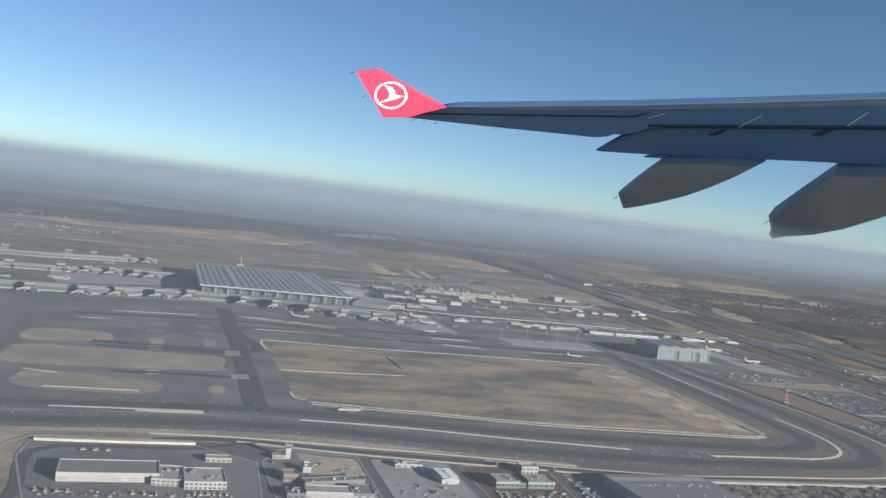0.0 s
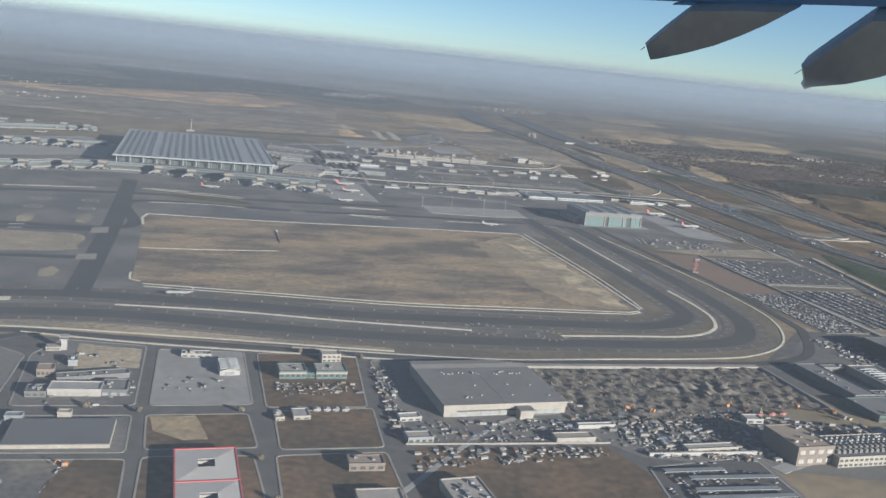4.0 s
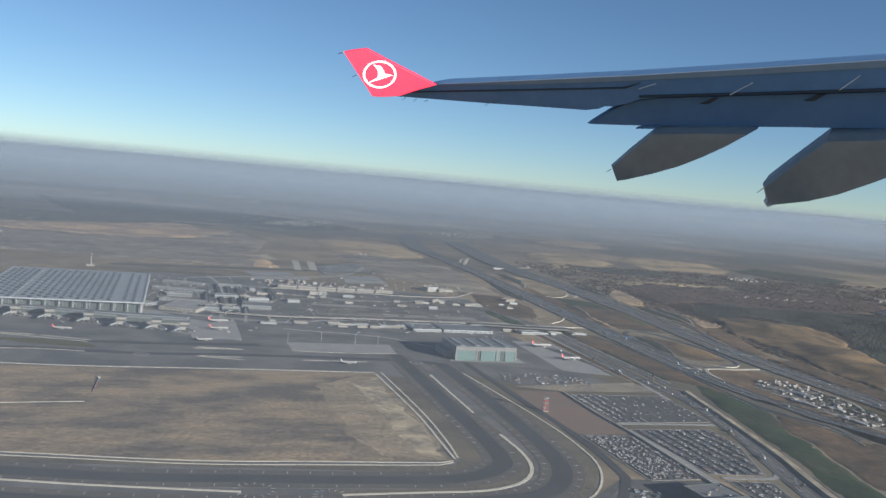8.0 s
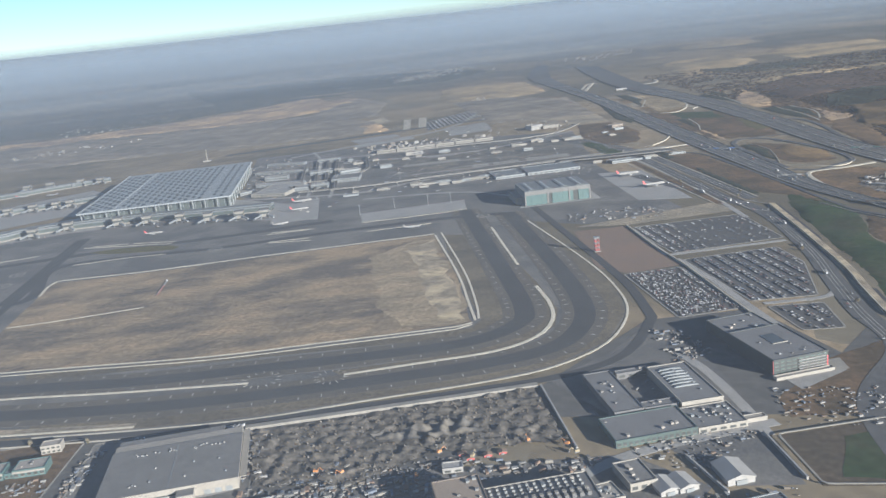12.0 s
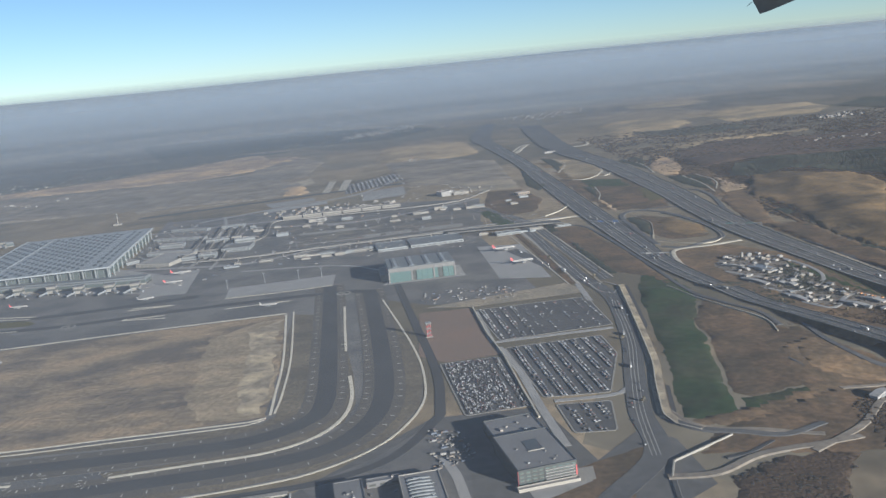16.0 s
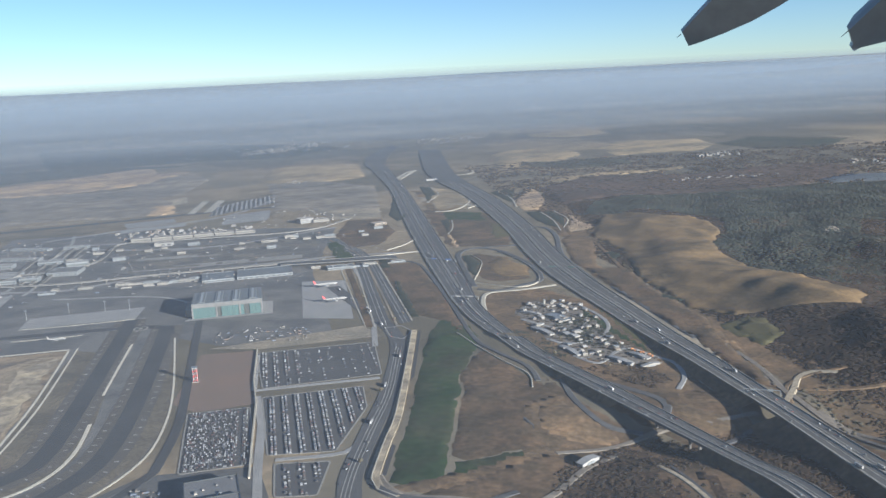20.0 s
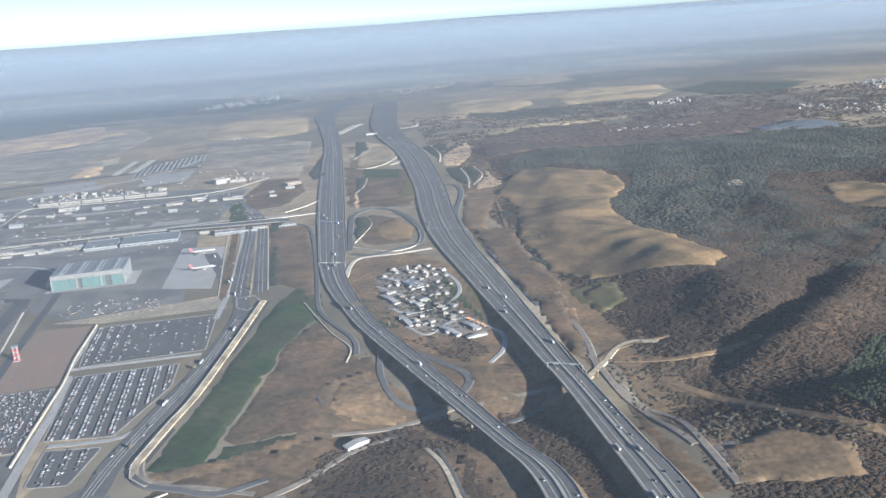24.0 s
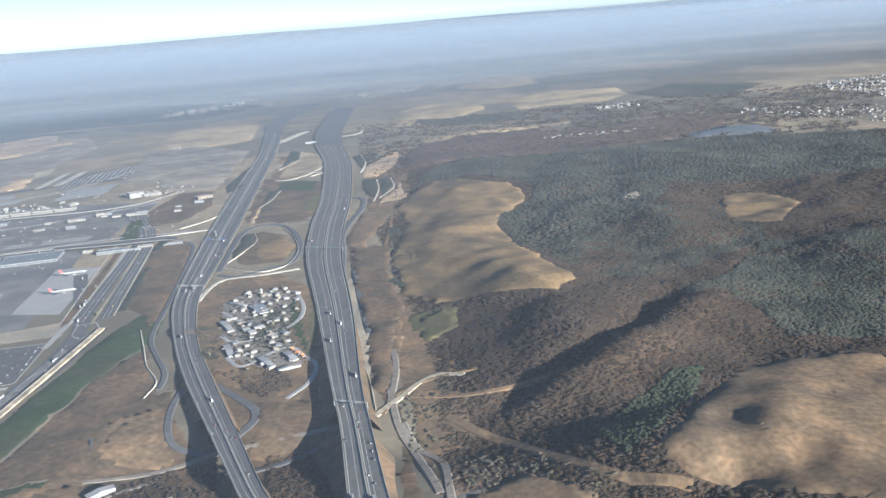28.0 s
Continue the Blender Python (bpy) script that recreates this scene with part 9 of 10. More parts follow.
for pts, w, m, lab in FOREST_TRACKS:
    ribbon("forest_track", pts, w, 0.14, m, lab, "road", follow=True)
GRAVEL = [(194.4, 152.6), (200.7, 153.1), (200.8, 144.9), (195.3, 146.7)]
patch("gravel_yard", GRAVEL, 0.1, DIRT, "grey gravel yard on the hill", "yard", step=1.2, follow=True, rough=0.7)
TRACKS = [lane_area(pts, w + 0.7) for pts, w, m, lab in FOREST_TRACKS] + [GRAVEL]
NEAR_WOOD = [(196, 128), (290, 128), (330, 290), (160, 290), (168, 262), (180, 220), (188, 190)]
FAR_WOOD = [(160, 290), (330, 290), (345, 420), (130, 420), (145, 372), (160, 330)]
wood(NEAR_WOOD, 88000, 50, BAREWOOD, "leafless brown winter woodland on the hills", 0.32, 0.7, OPEN + [PINE_B] + TRACKS, clumps=2, wide=2.4)
wood(FAR_WOOD, 30000, 53, BAREWOOD, "leafless brown winter woodland on the hills", 0.5, 1.0, OPEN + [PINE_A], clumps=2, wide=2.4)
wood(PINE_A, 24000, 60, PINES, "dark evergreen woodland", 0.6, 1.15, OPEN, cone=True, clumps=2, wide=1.6)
wood(PINE_C, 11000, 64, PINES, "dark evergreen trees among bare woods", 0.5, 1.0, OPEN, cone=True, thin=-0.2, clumps=2, wide=1.5)
wood(PINE_D, 7000, 67, PINES, "dark evergreen trees thinning into bare woods", 0.45, 0.9, OPEN, cone=True, thin=-0.05, clumps=2, wide=1.5)
wood(PINE_B, 900, 70, BRIGHTPINE, "stand of bright green young pines", 0.6, 1.1, cone=True)
wood(MEADOW_B, 250, 80, SCRUB, "low scrub on the bare hill", 0.3, 0.7, thin=0.15)
wood(MEADOW_A, 1500, 83, SCRUB, "low scrub on the dry meadow", 0.2, 0.5, thin=0.22)
wood(CLEAR_E, 700, 88, SCRUB, "brown scrub on the cut slope", 0.35, 0.8, thin=0.0)
wood([(184.5, 213), (198, 216), (208, 199.5), (205.2, 187.5), (198.1, 186.5), (190.2, 193.5), (185.5, 200)], 2600, 172, BAREWOOD, "leafless brown scrub wood beside the motorway", 0.35, 0.7, clumps=2, wide=2.2)
wood([(190.5, 171.4), (195.7, 167.6), (198.4, 161.1), (207.7, 156.4), (210.9, 153.6), (206, 152), (196, 154), (191, 162)], 1300, 174, BAREWOOD, "leafless brown scrub wood beside the track", 0.35, 0.7, thin=-0.1, clumps=2, wide=2.2)
wood(CLEAR_D, 500, 89, SCRUB, "brown scrub in the clearing", 0.35, 0.75, thin=0.05)
wood(CLEAR_G, 900, 86, SCRUB, "brown scrub beside the track", 0.4, 0.9, thin=0.1)
wood([(143.6, 149.1), (152.8, 160.2), (160.3, 164), (165.7, 160.1), (170.7, 142.7), (144.2, 143.1)], 1600, 90, BAREWOOD, "brown scrub wood below the viaduct", 0.4, 0.85, thin=-0.1)
wood([(166.9, 164.2), (176.6, 165.6), (179.8, 158.9), (182.6, 142.5), (174.7, 142.7)], 1200, 93, BAREWOOD, "brown scrub wood between the viaducts", 0.4, 0.85, thin=-0.1)
wood([(148.5, 192.5), (161.4, 191.6), (165.3, 185.6), (162.9, 179.5), (158.2, 183.6), (154.4, 187.7)], 800, 96, BAREWOOD, "bare bushes below the village", 0.4, 0.8, thin=-0.1)
for k, q in enumerate(([(136.2, 215.9), (140.3, 217), (146, 203.3), (148.2, 196.4), (143.4, 199.2)], [(150.1, 205.5), (158.2, 208.3), (160.2, 201.7), (153.7, 198.4)], [(149.7, 222.6), (154, 224.2), (155.8, 216.5), (150.9, 215.5)])):
    wood(q, 240, 150 + 4 * k, PINES, "dark garden trees between the village yards", 0.35, 0.7, thin=-0.15, wide=1.3)
wood([(146, 222), (152, 226), (157, 214), (156, 206), (150, 206), (146, 212)], 420, 175, PINES, "dark garden trees in the middle of the village", 0.45, 0.85, thin=-0.1, wide=1.4)
wood(VIL, 700, 170, DARKSCRUB, "bare garden trees among the village houses", 0.35, 0.65, thin=0.0, wide=1.3)
wood([(97.6, 379.7), (126, 371.4), (136, 309.5), (113.4, 314.5)], 260, 101, SCRUB, "scrub between the motorways", 0.4, 0.8, thin=0.1)
wood([(156.8, 336.3), (172.3, 324.6), (178.4, 248.7), (184.3, 216.4), (181.9, 204.8), (168.4, 260)], 700, 103, SCRUB, "scrub on the cut slope", 0.4, 0.9, thin=0.05)
for k, (q, n, m, lab) in enumerate((([(144.6, 149), (149.8, 156.1), (157.2, 149.5), (160.4, 145.5), (163.4, 135.3), (144.4, 135.5)], 1900, DARKSCRUB, "dark brown scrub wood below the viaduct"), ([(172.3, 162.7), (182.6, 164.3), (182.5, 147.8), (184.2, 139.9), (186.7, 133.6), (179.3, 136.9), (175.2, 143.5), (173.7, 155.2)], 1500, DARKSCRUB, "dark brown scrub between the viaducts"),
                                     ([(126, 128.9), (131.1, 134.1), (137.2, 136.9), (141.3, 135.6), (137.6, 124.6), (128.1, 118.7), (121.5, 118.7), (124.8, 123.7)], 1500, DARKSCRUB, "dark brown thicket beside the pale tracks"), ([(143.1, 149), (147.5, 154.3), (149.8, 148.9), (145.5, 144.2)], 260, SCRUB, "row of bare trees beside the track"),
                                     ([(161.1, 151.6), (165.1, 148.4), (169.1, 139.8), (170.7, 134.8), (165.6, 134.5), (162.9, 142.6)], 700, DARKSCRUB, "dark scrub beside the track"))):
    patch("thicket_floor", q, 0.09, WOODFLOOR, "dark leaf-strewn ground under scrub", "ground", step=2, follow=True, rough=1.4)
    wood(q, n * 2, 120 + 4 * k, m, lab, 0.25, 0.6, wide=2.3, clumps=2, thin=0.12)
for pts, w, m, lab in (([(118.6, 129.7), (124.4, 130.6), (129.7, 134.9), (137.5, 137.7), (142.7, 139.7)], 1.0, DIRT, "pale gravel road below the viaducts"), ([(119.9, 146.4), (123, 143), (128.7, 141.4), (134, 140.5), (139.3, 143.6)], 0.9, ROAD, "narrow grey road along the slope"),
                       ([(158.1, 152.2), (160.7, 147.6), (162.7, 142.1), (165, 134.5)], 0.6, SAND, "pale sandy track through scrub"), ([(159.6, 152.1), (161.9, 146.2), (163.9, 140.3), (166.6, 134.7)], 0.45, ROAD, "dark drain beside the sandy track"),
                       ([(136.3, 135.9), (140.7, 139.8), (144.1, 143.3), (148.3, 151), (153.8, 158.4)], 0.9, DIRT, "pale gravel track to the viaduct")):
    ribbon("lower_track", pts, w, 0.16, m, lab, "road", follow=True)
ribbon("flood_wall", [(119.6, 133.6), (127.5, 140.7)], 0.2, 0.25, CONCRETE, "pale concrete retaining wall", "wall", curve=False, follow=True, thick=0.8)
ribbon("flood_wall", [(119.6, 133.6), (119.1, 129.6)], 0.2, 0.25, CONCRETE, "pale concrete retaining wall", "wall", curve=False, follow=True, thick=0.8)
ribbon("lower_drain", [(119.2, 128.7), (119.5, 124.2), (120.1, 118.6)], 0.5, 0.12, TAXI, "dark open drain beside the road", "drain", follow=True)
ribbon("lower_drain", [(125.9, 134.3), (128.7, 135.5), (132.1, 138.8)], 0.5, 0.12, TAXI, "dark open drain", "drain", follow=True)
patch("pit", [(139.2, 167.7), (139.8, 167.9), (141.7, 164.4), (142, 163), (141.1, 163.7)], 0.13, TAXI, "dark wet pit at the edge of the mound", "pit", step=1.2, follow=True)
wood([(130, 420), (330, 420), (420, 620), (100, 560)], 7000, 106, BAREWOOD, "distant brown woodland", 1.2, 2.2, thin=-0.2)
wood([(330, 130), (430, 130), (520, 420), (330, 420)], 7000, 110, BAREWOOD, "distant brown woodland", 1.0, 1.9, thin=-0.2)

# single trees with trunk and crown
tree_v, tree_f = clump_mesh(14, 5, 1.0, False)
crown = bpy.data.meshes.new("crown")
crown.from_pydata(tree_v, [], tree_f)
crown.materials.append(SCRUB)
trunk_bm = tube(bmesh.new(), (0, 0, 0), (0, 0, 0.55), 0.05, 0.03, 6)
tube(trunk_bm, (0, 0, 0.4), (0.15, 0.08, 0.65), 0.025, 0.012, 5)
tube(trunk_bm, (0, 0, 0.38), (-0.14, -0.06, 0.62), 0.025, 0.012, 5)
trunk = mesh_of("trunk", trunk_bm, BARK)
proto = tagged(new("tree"), "small dark bushy tree beside a yard", "tree", "single trees")
part("trunk", trunk, None, proto)
part("crown", crown, None, proto)
spots = [(-7.7, 87), (-5.9, 89), (11, 111.3), (18.6, 111.8), (8.7, 92), (13.2, 82), (16.2, 75.1), (-0.7, 89.2)] + [(146.8, 209.1), (152.5, 215.5), (158, 204.8), (145.4, 199.7), (151.3, 199.7), (155.1, 192.2), (156.7, 202)] + [(117.1, 152.7), (115.2, 181), (110.4, 226.1), (111.5, 230.6), (99.2, 246.8)]
for i, q in enumerate(spots):
    m = pose(q[0], q[1], gnd(*q) + 0.05, 0, 0, i * 47)
    s = 0.7 + 0.25 * (i % 3)
    if i == 0:
        proto.scale = (s, s, s)
        proto.location = (q[0], q[1], gnd(*q) + 0.05)
    else:
        copy_thing(proto, m)

wood([(-521.1, 807.9), (-351.6, 843.5), (-125.4, 886.2), (114.2, 677), (120.9, 499.7), (34.3, 370.2), (-86.7, 465.7), (-214.3, 405.9)], 5200, 160, SCRUB, "scattered far scrub and hedges beyond the airport", 0.5, 1.3, thin=0.1, clumps=1, wide=1.6)
wood([(-47.6, 395.1), (-14.5, 496.5), (-6.6, 657.3), (157.6, 855.4), (199.6, 594.9), (159.8, 423.2), (133.2, 489.8), (51.8, 696), (34.1, 627.2), (92.3, 357.6), (46, 370.1)], 4200, 164, SCRUB, "scattered far scrub and hedges along the motorways", 0.5, 1.2, thin=0.05, clumps=1, wide=1.6)

# far settlements
for q, n, lo, hi, lab in (([(366.3, 614.8), (399.4, 635.4), (423.6, 638.8), (381.8, 525.4), (372, 570.5)], 320, 0.8, 1.6, "white houses of a distant town"), ([(306.6, 523.4), (372.3, 499.5), (349.9, 439.1), (303, 506.4)], 160, 0.6, 1.2, "scattered pale houses of a far village"),
                          ([(-93, 723.2), (-80.3, 786), (-48.8, 834.2), (-42.2, 811.1), (-59.5, 726.4), (-82.9, 707.8)], 120, 1.0, 2.0, "pale far sheds and greenhouses"), ([(2.5, 513.5), (23.3, 528.8), (26.1, 513), (7.1, 495.1)], 30, 0.8, 1.3, "row of white far houses"),
                          ([(31.9, 798.4), (98.6, 872.4), (109, 815.9), (55.2, 724.5)], 80, 0.8, 1.6, "pale far houses"), ([(237.2, 561.8), (263.7, 590.3), (262.6, 562.1), (239.1, 550.6)], 40, 1.2, 2.0, "pale far sheds"),
                          ([(-94.7, 720.4), (-47, 798.4), (-35.5, 736.4), (-83.7, 694.4)], 70, 1.3, 2.4, "pale far halls"), ([(43.4, 370.8), (48.5, 387.8), (64.9, 396), (77.1, 379.6), (60.9, 360.5)], 40, 0.5, 1.0, "pale buildings at the airport edge"), ([(-287.3, 991.8), (-93.1, 899.7), (5.4, 736.2), (-112.3, 651)], 60, 0.8, 1.8, "scattered far sheds"), ([(-275.9, 520.4), (-212.8, 579.8), (-186.6, 552.8), (-243, 484.1)], 60, 0.7, 1.5, "scattered far sheds of the airport"),
                          ([(-18.9, 353.6), (7.9, 363), (32.3, 364.7), (39.3, 350.1), (17.2, 345.4), (-9, 337.9)], 80, 0.6, 1.6, "long pale halls of the airport"), ([(-214.3, 405.9), (-200.9, 433.1), (-163.3, 453.6), (-155.2, 439.3), (-186, 411.1), (-198.9, 385.8)], 40, 1.0, 2.0, "far pale sheds"),
                          ([(205.4, 460.3), (260.2, 465.1), (260.4, 452.8), (207.4, 452.4)], 40, 0.8, 1.6, "far houses at the wood")):
    pts, rr = in_poly(q, n, n)
    scattered("far_houses", [(-.5, -.5, 0), (.5, -.5, 0), (.5, .5, 0), (-.5, .5, 0), (-.5, -.5, .6), (.5, -.5, .6), (.5, .5, .6), (-.5, .5, .6), (-.5, 0, 1), (.5, 0, 1)],
              [(0, 1, 5, 4), (1, 2, 6, 9, 5), (2, 3, 7, 6), (3, 0, 4, 8, 7), (4, 5, 9, 8), (6, 7, 8, 9)],
              [(x, y, gnd(x, y), a, s * 1.1, s * 0.7, s * 0.6) for (x, y), a, s in zip(pts, rr.uniform(0, 3.1, n), rr.uniform(lo, hi, n))], HOUSEMAT, lab, "houses")


# ---------------------------------------------------------------- haze over the far land, painted on flat see-through sheets
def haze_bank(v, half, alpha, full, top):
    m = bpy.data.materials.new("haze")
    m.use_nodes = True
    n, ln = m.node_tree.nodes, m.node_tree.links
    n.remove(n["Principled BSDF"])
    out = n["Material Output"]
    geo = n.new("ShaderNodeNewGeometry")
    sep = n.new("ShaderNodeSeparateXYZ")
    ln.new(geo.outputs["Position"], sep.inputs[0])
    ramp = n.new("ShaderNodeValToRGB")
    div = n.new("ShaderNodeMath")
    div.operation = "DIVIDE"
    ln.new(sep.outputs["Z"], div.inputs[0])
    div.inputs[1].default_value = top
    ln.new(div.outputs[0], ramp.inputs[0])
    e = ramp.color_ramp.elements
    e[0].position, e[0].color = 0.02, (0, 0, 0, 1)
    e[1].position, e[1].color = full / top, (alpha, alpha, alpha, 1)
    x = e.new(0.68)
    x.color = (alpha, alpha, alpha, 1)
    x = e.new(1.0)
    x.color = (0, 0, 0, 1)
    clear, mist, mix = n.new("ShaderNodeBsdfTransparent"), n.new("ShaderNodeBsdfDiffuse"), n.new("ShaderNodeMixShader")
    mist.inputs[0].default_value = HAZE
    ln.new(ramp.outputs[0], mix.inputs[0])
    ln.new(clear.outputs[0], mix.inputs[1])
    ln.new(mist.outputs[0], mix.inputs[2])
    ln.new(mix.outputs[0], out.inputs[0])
    c = uv((110, 40), 0, v)
    me = bpy.data.meshes.new("haze_bank")
    a, b = uv(c, -half, 0), uv(c, half, 0)
    me.from_pydata([(*a, -6), (*b, -6), (*b, top), (*a, top)], [], [(0, 1, 2, 3)])
    me.materials.append(m)
    tagged(new("haze_bank", me), "upright see-through sheet painted as blue-grey haze over the far land", "haze", "", "structure")


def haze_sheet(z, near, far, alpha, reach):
    """A level see-through sheet painted as haze, denser over the land to the north-west."""
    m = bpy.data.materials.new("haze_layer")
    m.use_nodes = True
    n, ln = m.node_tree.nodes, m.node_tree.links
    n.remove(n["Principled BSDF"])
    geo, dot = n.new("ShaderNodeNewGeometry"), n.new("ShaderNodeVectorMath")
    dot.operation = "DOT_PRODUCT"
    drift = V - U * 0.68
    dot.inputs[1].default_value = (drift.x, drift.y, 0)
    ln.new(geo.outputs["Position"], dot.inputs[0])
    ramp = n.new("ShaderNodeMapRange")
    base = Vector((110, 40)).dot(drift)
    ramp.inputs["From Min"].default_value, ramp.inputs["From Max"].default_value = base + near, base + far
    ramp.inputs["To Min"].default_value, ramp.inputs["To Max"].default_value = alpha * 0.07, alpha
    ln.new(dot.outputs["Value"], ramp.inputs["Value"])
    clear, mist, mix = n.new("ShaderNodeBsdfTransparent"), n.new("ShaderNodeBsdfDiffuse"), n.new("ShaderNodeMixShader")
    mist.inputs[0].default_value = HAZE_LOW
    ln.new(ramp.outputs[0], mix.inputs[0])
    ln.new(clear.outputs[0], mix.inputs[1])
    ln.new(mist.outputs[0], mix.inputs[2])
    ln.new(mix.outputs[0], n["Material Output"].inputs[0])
    c = (110, 40)
    me = bpy.data.meshes.new("haze_layer")
    me.from_pydata([(*uv(c, -4500, -150), z), (*uv(c, 4500, -150), z), (*uv(c, 4500, reach), z), (*uv(c, -4500, reach), z)], [], [(0, 1, 2, 3)])
    me.materials.append(m)
    tagged(new("haze_layer", me), "level see-through sheet painted as blue-grey haze over the airport", "haze", "", "structure")


# haze colours painted on the upright banks and the level layers
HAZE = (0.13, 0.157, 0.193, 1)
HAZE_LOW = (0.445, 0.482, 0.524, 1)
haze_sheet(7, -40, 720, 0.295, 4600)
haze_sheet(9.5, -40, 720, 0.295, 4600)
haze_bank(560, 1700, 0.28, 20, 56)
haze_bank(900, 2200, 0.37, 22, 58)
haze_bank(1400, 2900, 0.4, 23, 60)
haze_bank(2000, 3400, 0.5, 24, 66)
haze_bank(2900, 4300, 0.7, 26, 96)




# ---------------------------------------------------------------- the aircraft's wing, seen against the sky
WING_AT, WING_X, WING_Y, WING_N = Vector((-399.1, 4750.5, 477.8)), Vector((0.872, -0.5812, 0.0129)), Vector((-0.2746, -0.3914, 0.9862)), Vector((-0.4946, -0.7518, -0.4361))
WINGPAINT = mat("wing_paint", (0.16, 0.285, 0.48), 0.35, (0.14, 0.25, 0.425), 0.004, 0.02, 0.05, dust_haze=0)
FLAPPAINT = mat("flap_paint", (0.13, 0.235, 0.41), 0.35, (0.115, 0.21, 0.37), 0.004, 0.02, 0.05, dust_haze=0)
FAIRPAINT = mat("fairing_paint", (0.336, 0.344, 0.344), 0.4, (0.288, 0.296, 0.296), 0.006, 0.02, 0.06, dust_haze=0)
REDTIP = mat("red_livery", (0.8, 0.03, 0.075), 0.35, (0.74, 0.027, 0.068), 0.01, 0.05, 0.05, dust_haze=0)
WHITETIP = mat("white_livery", (0.85, 0.84, 0.83), 0.4, (0.8, 0.79, 0.78), 0.01, 0.05, 0.03, dust_haze=0)
wing = tagged(new("aircraft_wing"), "grey airliner wing with lowered flaps and a red winglet", "aircraft wing")


def rounded(name, outline, near, depth, material, label="", edge=0.06, parent=wing):
    """A thick body with the given outline, its near and far rims drawn in."""
    c = sum((Vector(p) for p in outline), Vector((0, 0))) / len(outline)
    bm = bmesh.new()
    rows = []
    for share, k in ((0, 1 - edge), (0.25, 1), (0.75, 1), (1, 1 - edge)):
        row = []
        for p in outline:
            d = Vector(p) - c
            d = d - d.normalized() * min(d.length * (1 - k), depth * 0.3)
            q = c + d
            row.append(bm.verts.new(WING_AT + WING_X * q.x + WING_Y * q.y + WING_N * (near - share * depth)))
        rows.append(row)
    for a, b in zip(rows, rows[1:]):
        for i in range(len(outline)):
            j = (i + 1) % len(outline)
            bm.faces.new((a[i], a[j], b[j], b[i]))
    bm.faces.new(rows[0][::-1])
    bm.faces.new(rows[-1])
    bmesh.ops.triangulate(bm, faces=[f for f in bm.faces if len(f.verts) > 4])
    bmesh.ops.recalc_face_normals(bm, faces=bm.faces)
    return part(name, bm, material, parent, label)


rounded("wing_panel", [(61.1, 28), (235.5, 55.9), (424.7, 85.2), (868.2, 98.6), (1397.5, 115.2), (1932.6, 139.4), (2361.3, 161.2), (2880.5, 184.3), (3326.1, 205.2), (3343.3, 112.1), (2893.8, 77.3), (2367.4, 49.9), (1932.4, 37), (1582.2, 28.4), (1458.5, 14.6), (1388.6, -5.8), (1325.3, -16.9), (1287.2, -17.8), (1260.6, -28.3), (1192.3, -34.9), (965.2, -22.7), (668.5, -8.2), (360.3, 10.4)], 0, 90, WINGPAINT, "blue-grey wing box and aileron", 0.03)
SEAM = mat("wing_seam", (0.05, 0.065, 0.09), 0.5, (0.04, 0.055, 0.075), 0.004, 0.02, 0.05, dust_haze=0)
EDGE = mat("wing_edge", (0.3, 0.36, 0.44), 0.35, (0.27, 0.33, 0.4), 0.004, 0.02, 0.05, dust_haze=0)
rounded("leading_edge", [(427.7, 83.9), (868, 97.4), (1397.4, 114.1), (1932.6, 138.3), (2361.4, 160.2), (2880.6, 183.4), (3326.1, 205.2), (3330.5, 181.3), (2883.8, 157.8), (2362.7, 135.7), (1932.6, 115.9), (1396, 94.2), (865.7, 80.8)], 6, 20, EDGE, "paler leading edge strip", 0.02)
rounded("aileron_seam", [(233.9, 48.9), (862.6, 59.1), (1394.1, 68.2), (1463, 85.2), (1472.5, 85.3), (1403.4, 62.4), (861.7, 52.6), (232.7, 43.3)], 5, 8, SEAM, "dark hinge seam", 0.01)
rounded("spoiler_edge", [(1459.7, 33.6), (1932.4, 46.8), (2366.8, 61), (2892.5, 88.1), (3341.5, 121.8), (3342.7, 115.3), (2893.4, 80.9), (2367.3, 51.9), (1932.4, 39.2), (1459.1, 24.1)], 6, 10, SEAM, "dark spoiler edge", 0.01)
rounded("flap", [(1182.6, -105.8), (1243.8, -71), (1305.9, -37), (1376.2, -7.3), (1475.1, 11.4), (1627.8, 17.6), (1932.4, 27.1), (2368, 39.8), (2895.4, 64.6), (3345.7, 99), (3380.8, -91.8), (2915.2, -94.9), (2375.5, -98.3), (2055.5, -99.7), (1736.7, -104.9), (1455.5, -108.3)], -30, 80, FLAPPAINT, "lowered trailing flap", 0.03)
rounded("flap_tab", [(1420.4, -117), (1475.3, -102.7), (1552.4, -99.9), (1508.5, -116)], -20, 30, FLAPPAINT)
# thin dark plates painted as shadows on the flap
for q in ([(1708.2, -8.4), (1762, 15.4), (1788.2, 15.9), (1743.8, -10)], [(2113.1, 6.5), (2160.7, 30.7), (2192.9, 31.1), (2148, 5.1)]):
    rounded("flap_shadow_plate", q, -24, 8, SEAM, "dark plate standing for a shadow on the flap", 0.02)
rounded("flap_fairing", [(1301.5, -277.5), (1373, -219.3), (1516, -110.9), (1736.9, -100.2), (1942.5, -99.5), (1846.1, -156.4), (1745.3, -206.4), (1628, -257.1), (1493, -301), (1364.5, -335.8), (1319.7, -344.3)], 40, 160, FAIRPAINT, "pale grey flap track fairing", 0.08)
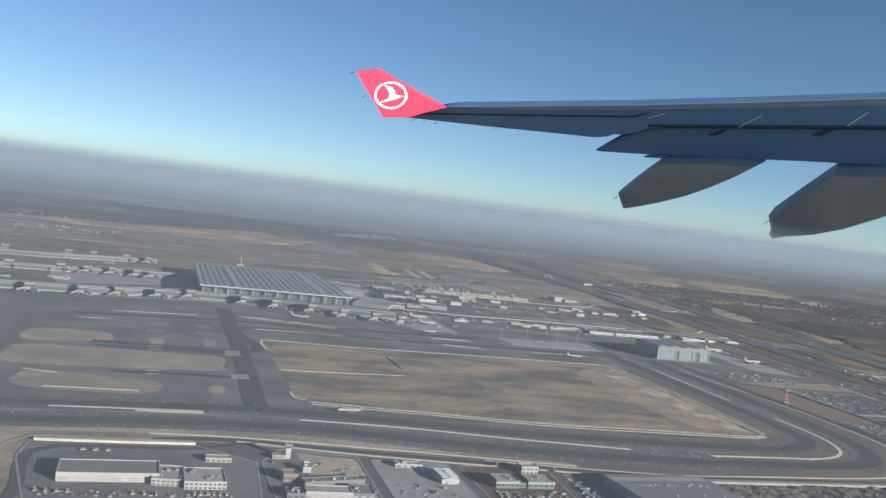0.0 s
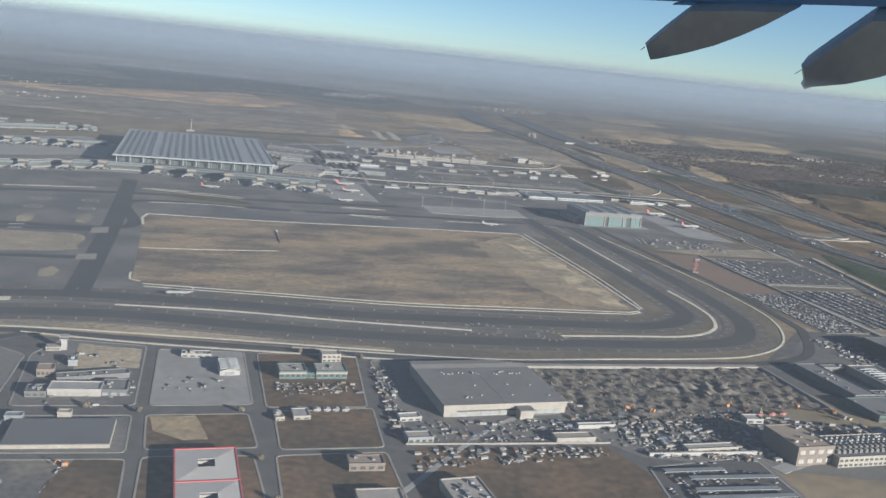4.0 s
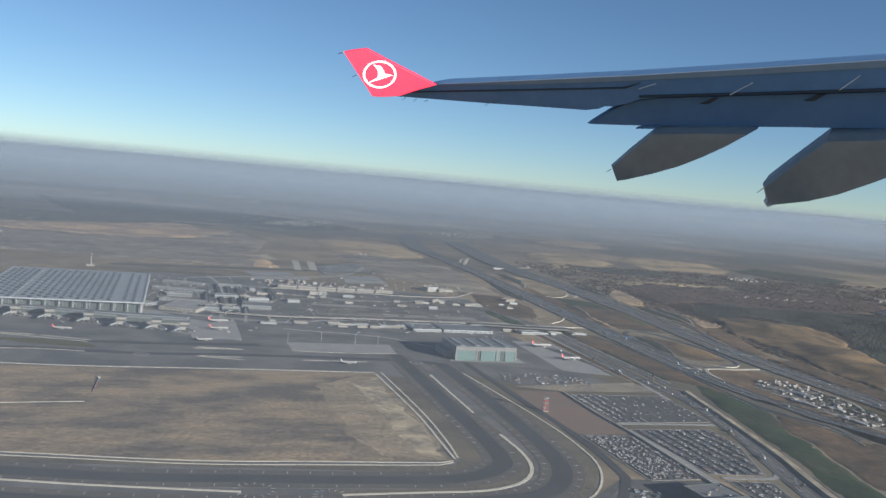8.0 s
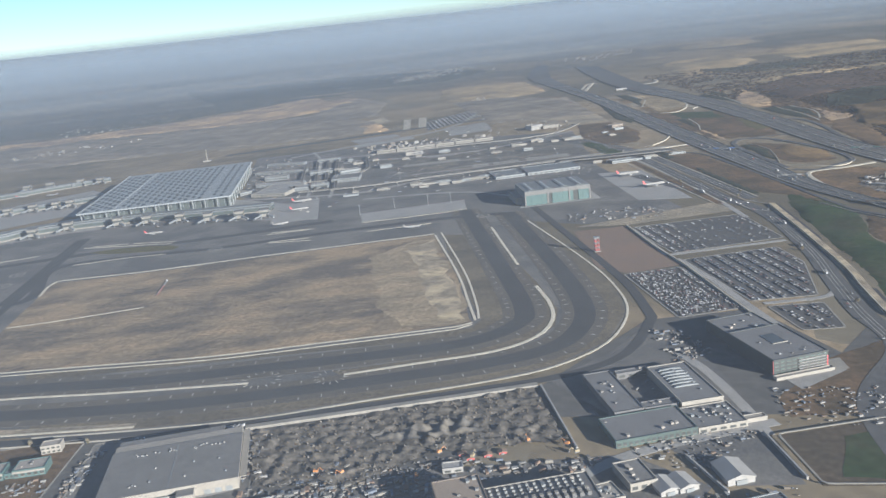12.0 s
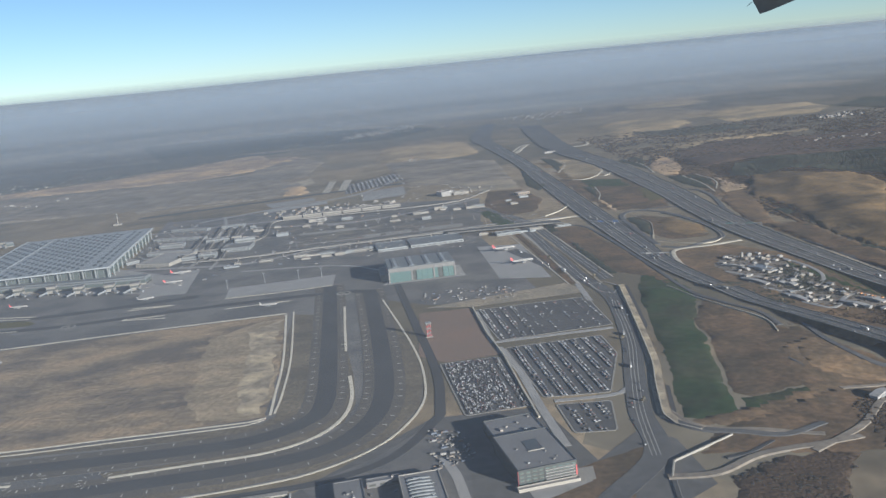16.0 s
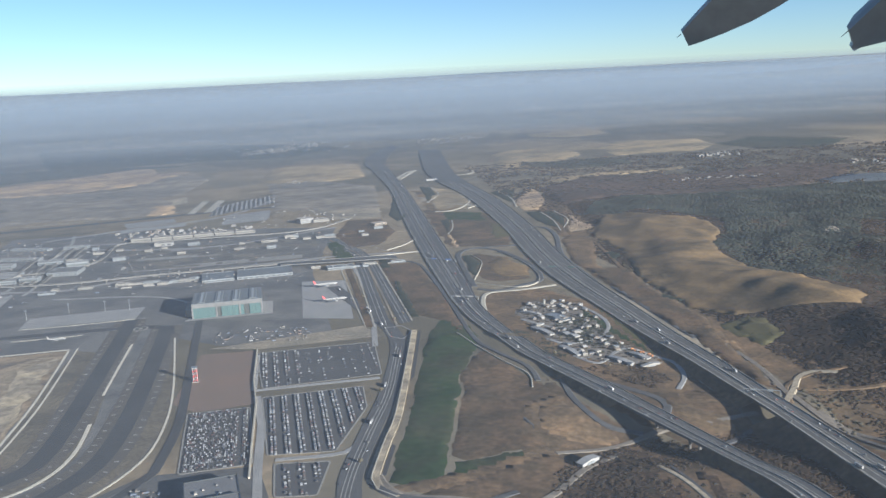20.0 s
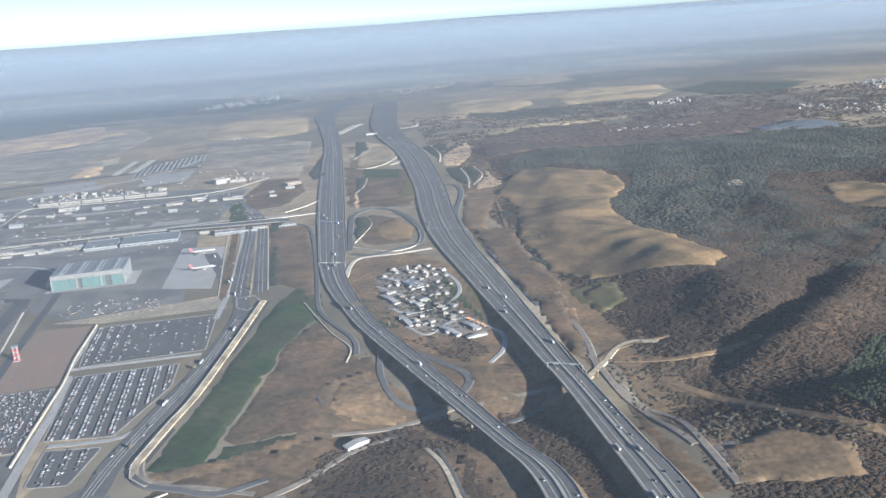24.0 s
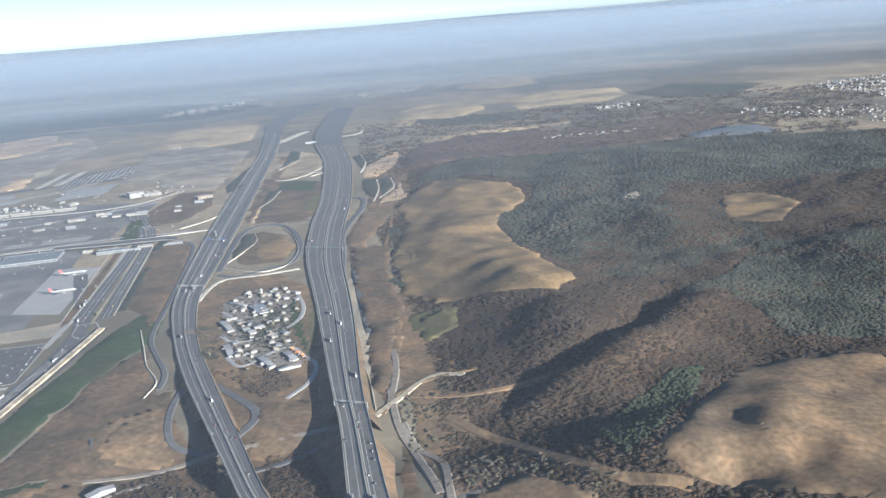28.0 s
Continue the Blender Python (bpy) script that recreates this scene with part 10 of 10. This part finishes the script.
rounded("flap_fairing", [(1963.7, -319.1), (2057.4, -237.6), (2212.6, -106.8), (2432.3, -94), (2669.5, -102.9), (2576.2, -172.5), (2476.4, -229), (2385.2, -274.3), (2259.2, -331.1), (2141.4, -368.7), (2000.3, -395.4), (1974.7, -409.8), (1966, -393.6), (1974.6, -375.9)], 60, 200, FAIRPAINT, "pale grey flap track fairing", 0.08)
for q in ([(1968.1, -337.9), (1940.1, -359.4)], [(1302.9, -293), (1280.7, -307.6)], [(-117.2, 249.5), (-152.9, 241.4)], [(-56.1, 135.8), (-92.4, 124.3)], [(227.3, 19.3), (204, 7.6)], [(294.3, 14.8), (271.5, 3.2)], [(360.3, 10.4), (337.9, -1.1)], [(769.7, 22.8), (688.6, -15.8)]):
    a, b = (WING_AT + WING_X * p[0] + WING_Y * p[1] + WING_N * 8 for p in q)
    part("static_wick", tube(bmesh.new(), a, b, 2.0, 1.2, 5), STEEL, wing)
for q in ([(1461.5, 61.8), (1538.5, 83.4)], [(1842.3, 39), (1932.5, 85.9)], [(2244.3, 56.7), (2314.6, 109.9)]):
    a, b = (WING_AT + WING_X * p[0] + WING_Y * p[1] + WING_N * 7 for p in q)
    part("panel_line", tube(bmesh.new(), a, b, 2.2, 2.2, 5), WHITETIP, wing, "pale panel joint")
tip = rounded("winglet", [(-115.6, 255), (-66.2, 261.3), (35.8, 266.7), (136, 218.9), (305.1, 141.7), (430.6, 82.6), (303.4, 56.7), (195.3, 30.1), (89, 25.6), (14.1, 27.3), (-53.9, 144.4)], 20, 22, REDTIP, "red winglet with a round white emblem", 0.03)
TIP_ROOT = WING_AT + WING_X * 430.6


def cant(ob):
    """Turn a part of the winglet about its root, so that it faces forward and outward."""
    for v in ob.data.vertices:
        v.co += (v.co - Vector((125, 36, 46))).normalized() * 0.85 * (v.co - TIP_ROOT).dot(WING_X)


cant(tip)
EM_C, EM_X, EM_Y = Vector((95.5, 138.8)), Vector((109.4, 0.1)), Vector((16.7, 67.9))


def emblem(name, pts, hole=None):
    """A flat raised mark on the winglet; points are shares of the emblem's half width and half height."""
    put = lambda p, n: WING_AT + WING_X * (EM_C.x + EM_X.x * p[0] + EM_Y.x * p[1]) + WING_Y * (EM_C.y + EM_X.y * p[0] + EM_Y.y * p[1]) + WING_N * n
    bm = bmesh.new()
    if hole:
        n = len(pts)
        rows = [[bm.verts.new(put((p[0] * k, p[1] * k), h)) for p in pts] for k, h in ((1, 18), (1, 23), (hole, 23), (hole, 18))]
        for a, b in zip(rows, rows[1:]):
            for i in range(n):
                bm.faces.new((a[i], a[(i + 1) % n], b[(i + 1) % n], b[i]))
    else:
        lo, hi = [bm.verts.new(put(p, 18)) for p in pts], [bm.verts.new(put(p, 24)) for p in pts]
        bm.faces.new(hi)
        for i in range(len(pts)):
            bm.faces.new((lo[i], lo[(i + 1) % len(pts)], hi[(i + 1) % len(pts)], hi[i]))
    bmesh.ops.recalc_face_normals(bm, faces=bm.faces)
    cant(part(name, bm, WHITETIP, tip))


emblem("emblem_ring", [(math.cos(2 * math.pi * i / 48), math.sin(2 * math.pi * i / 48)) for i in range(48)], 0.88)
emblem("emblem_shape", [(-0.35, 0.72), (0.05, 0.62), (0.25, 0.3), (0.3, 0.05), (0.8, -0.05), (0.2, -0.3), (-0.75, -0.62), (-0.1, -0.2), (-0.05, 0.15), (-0.15, 0.45)])
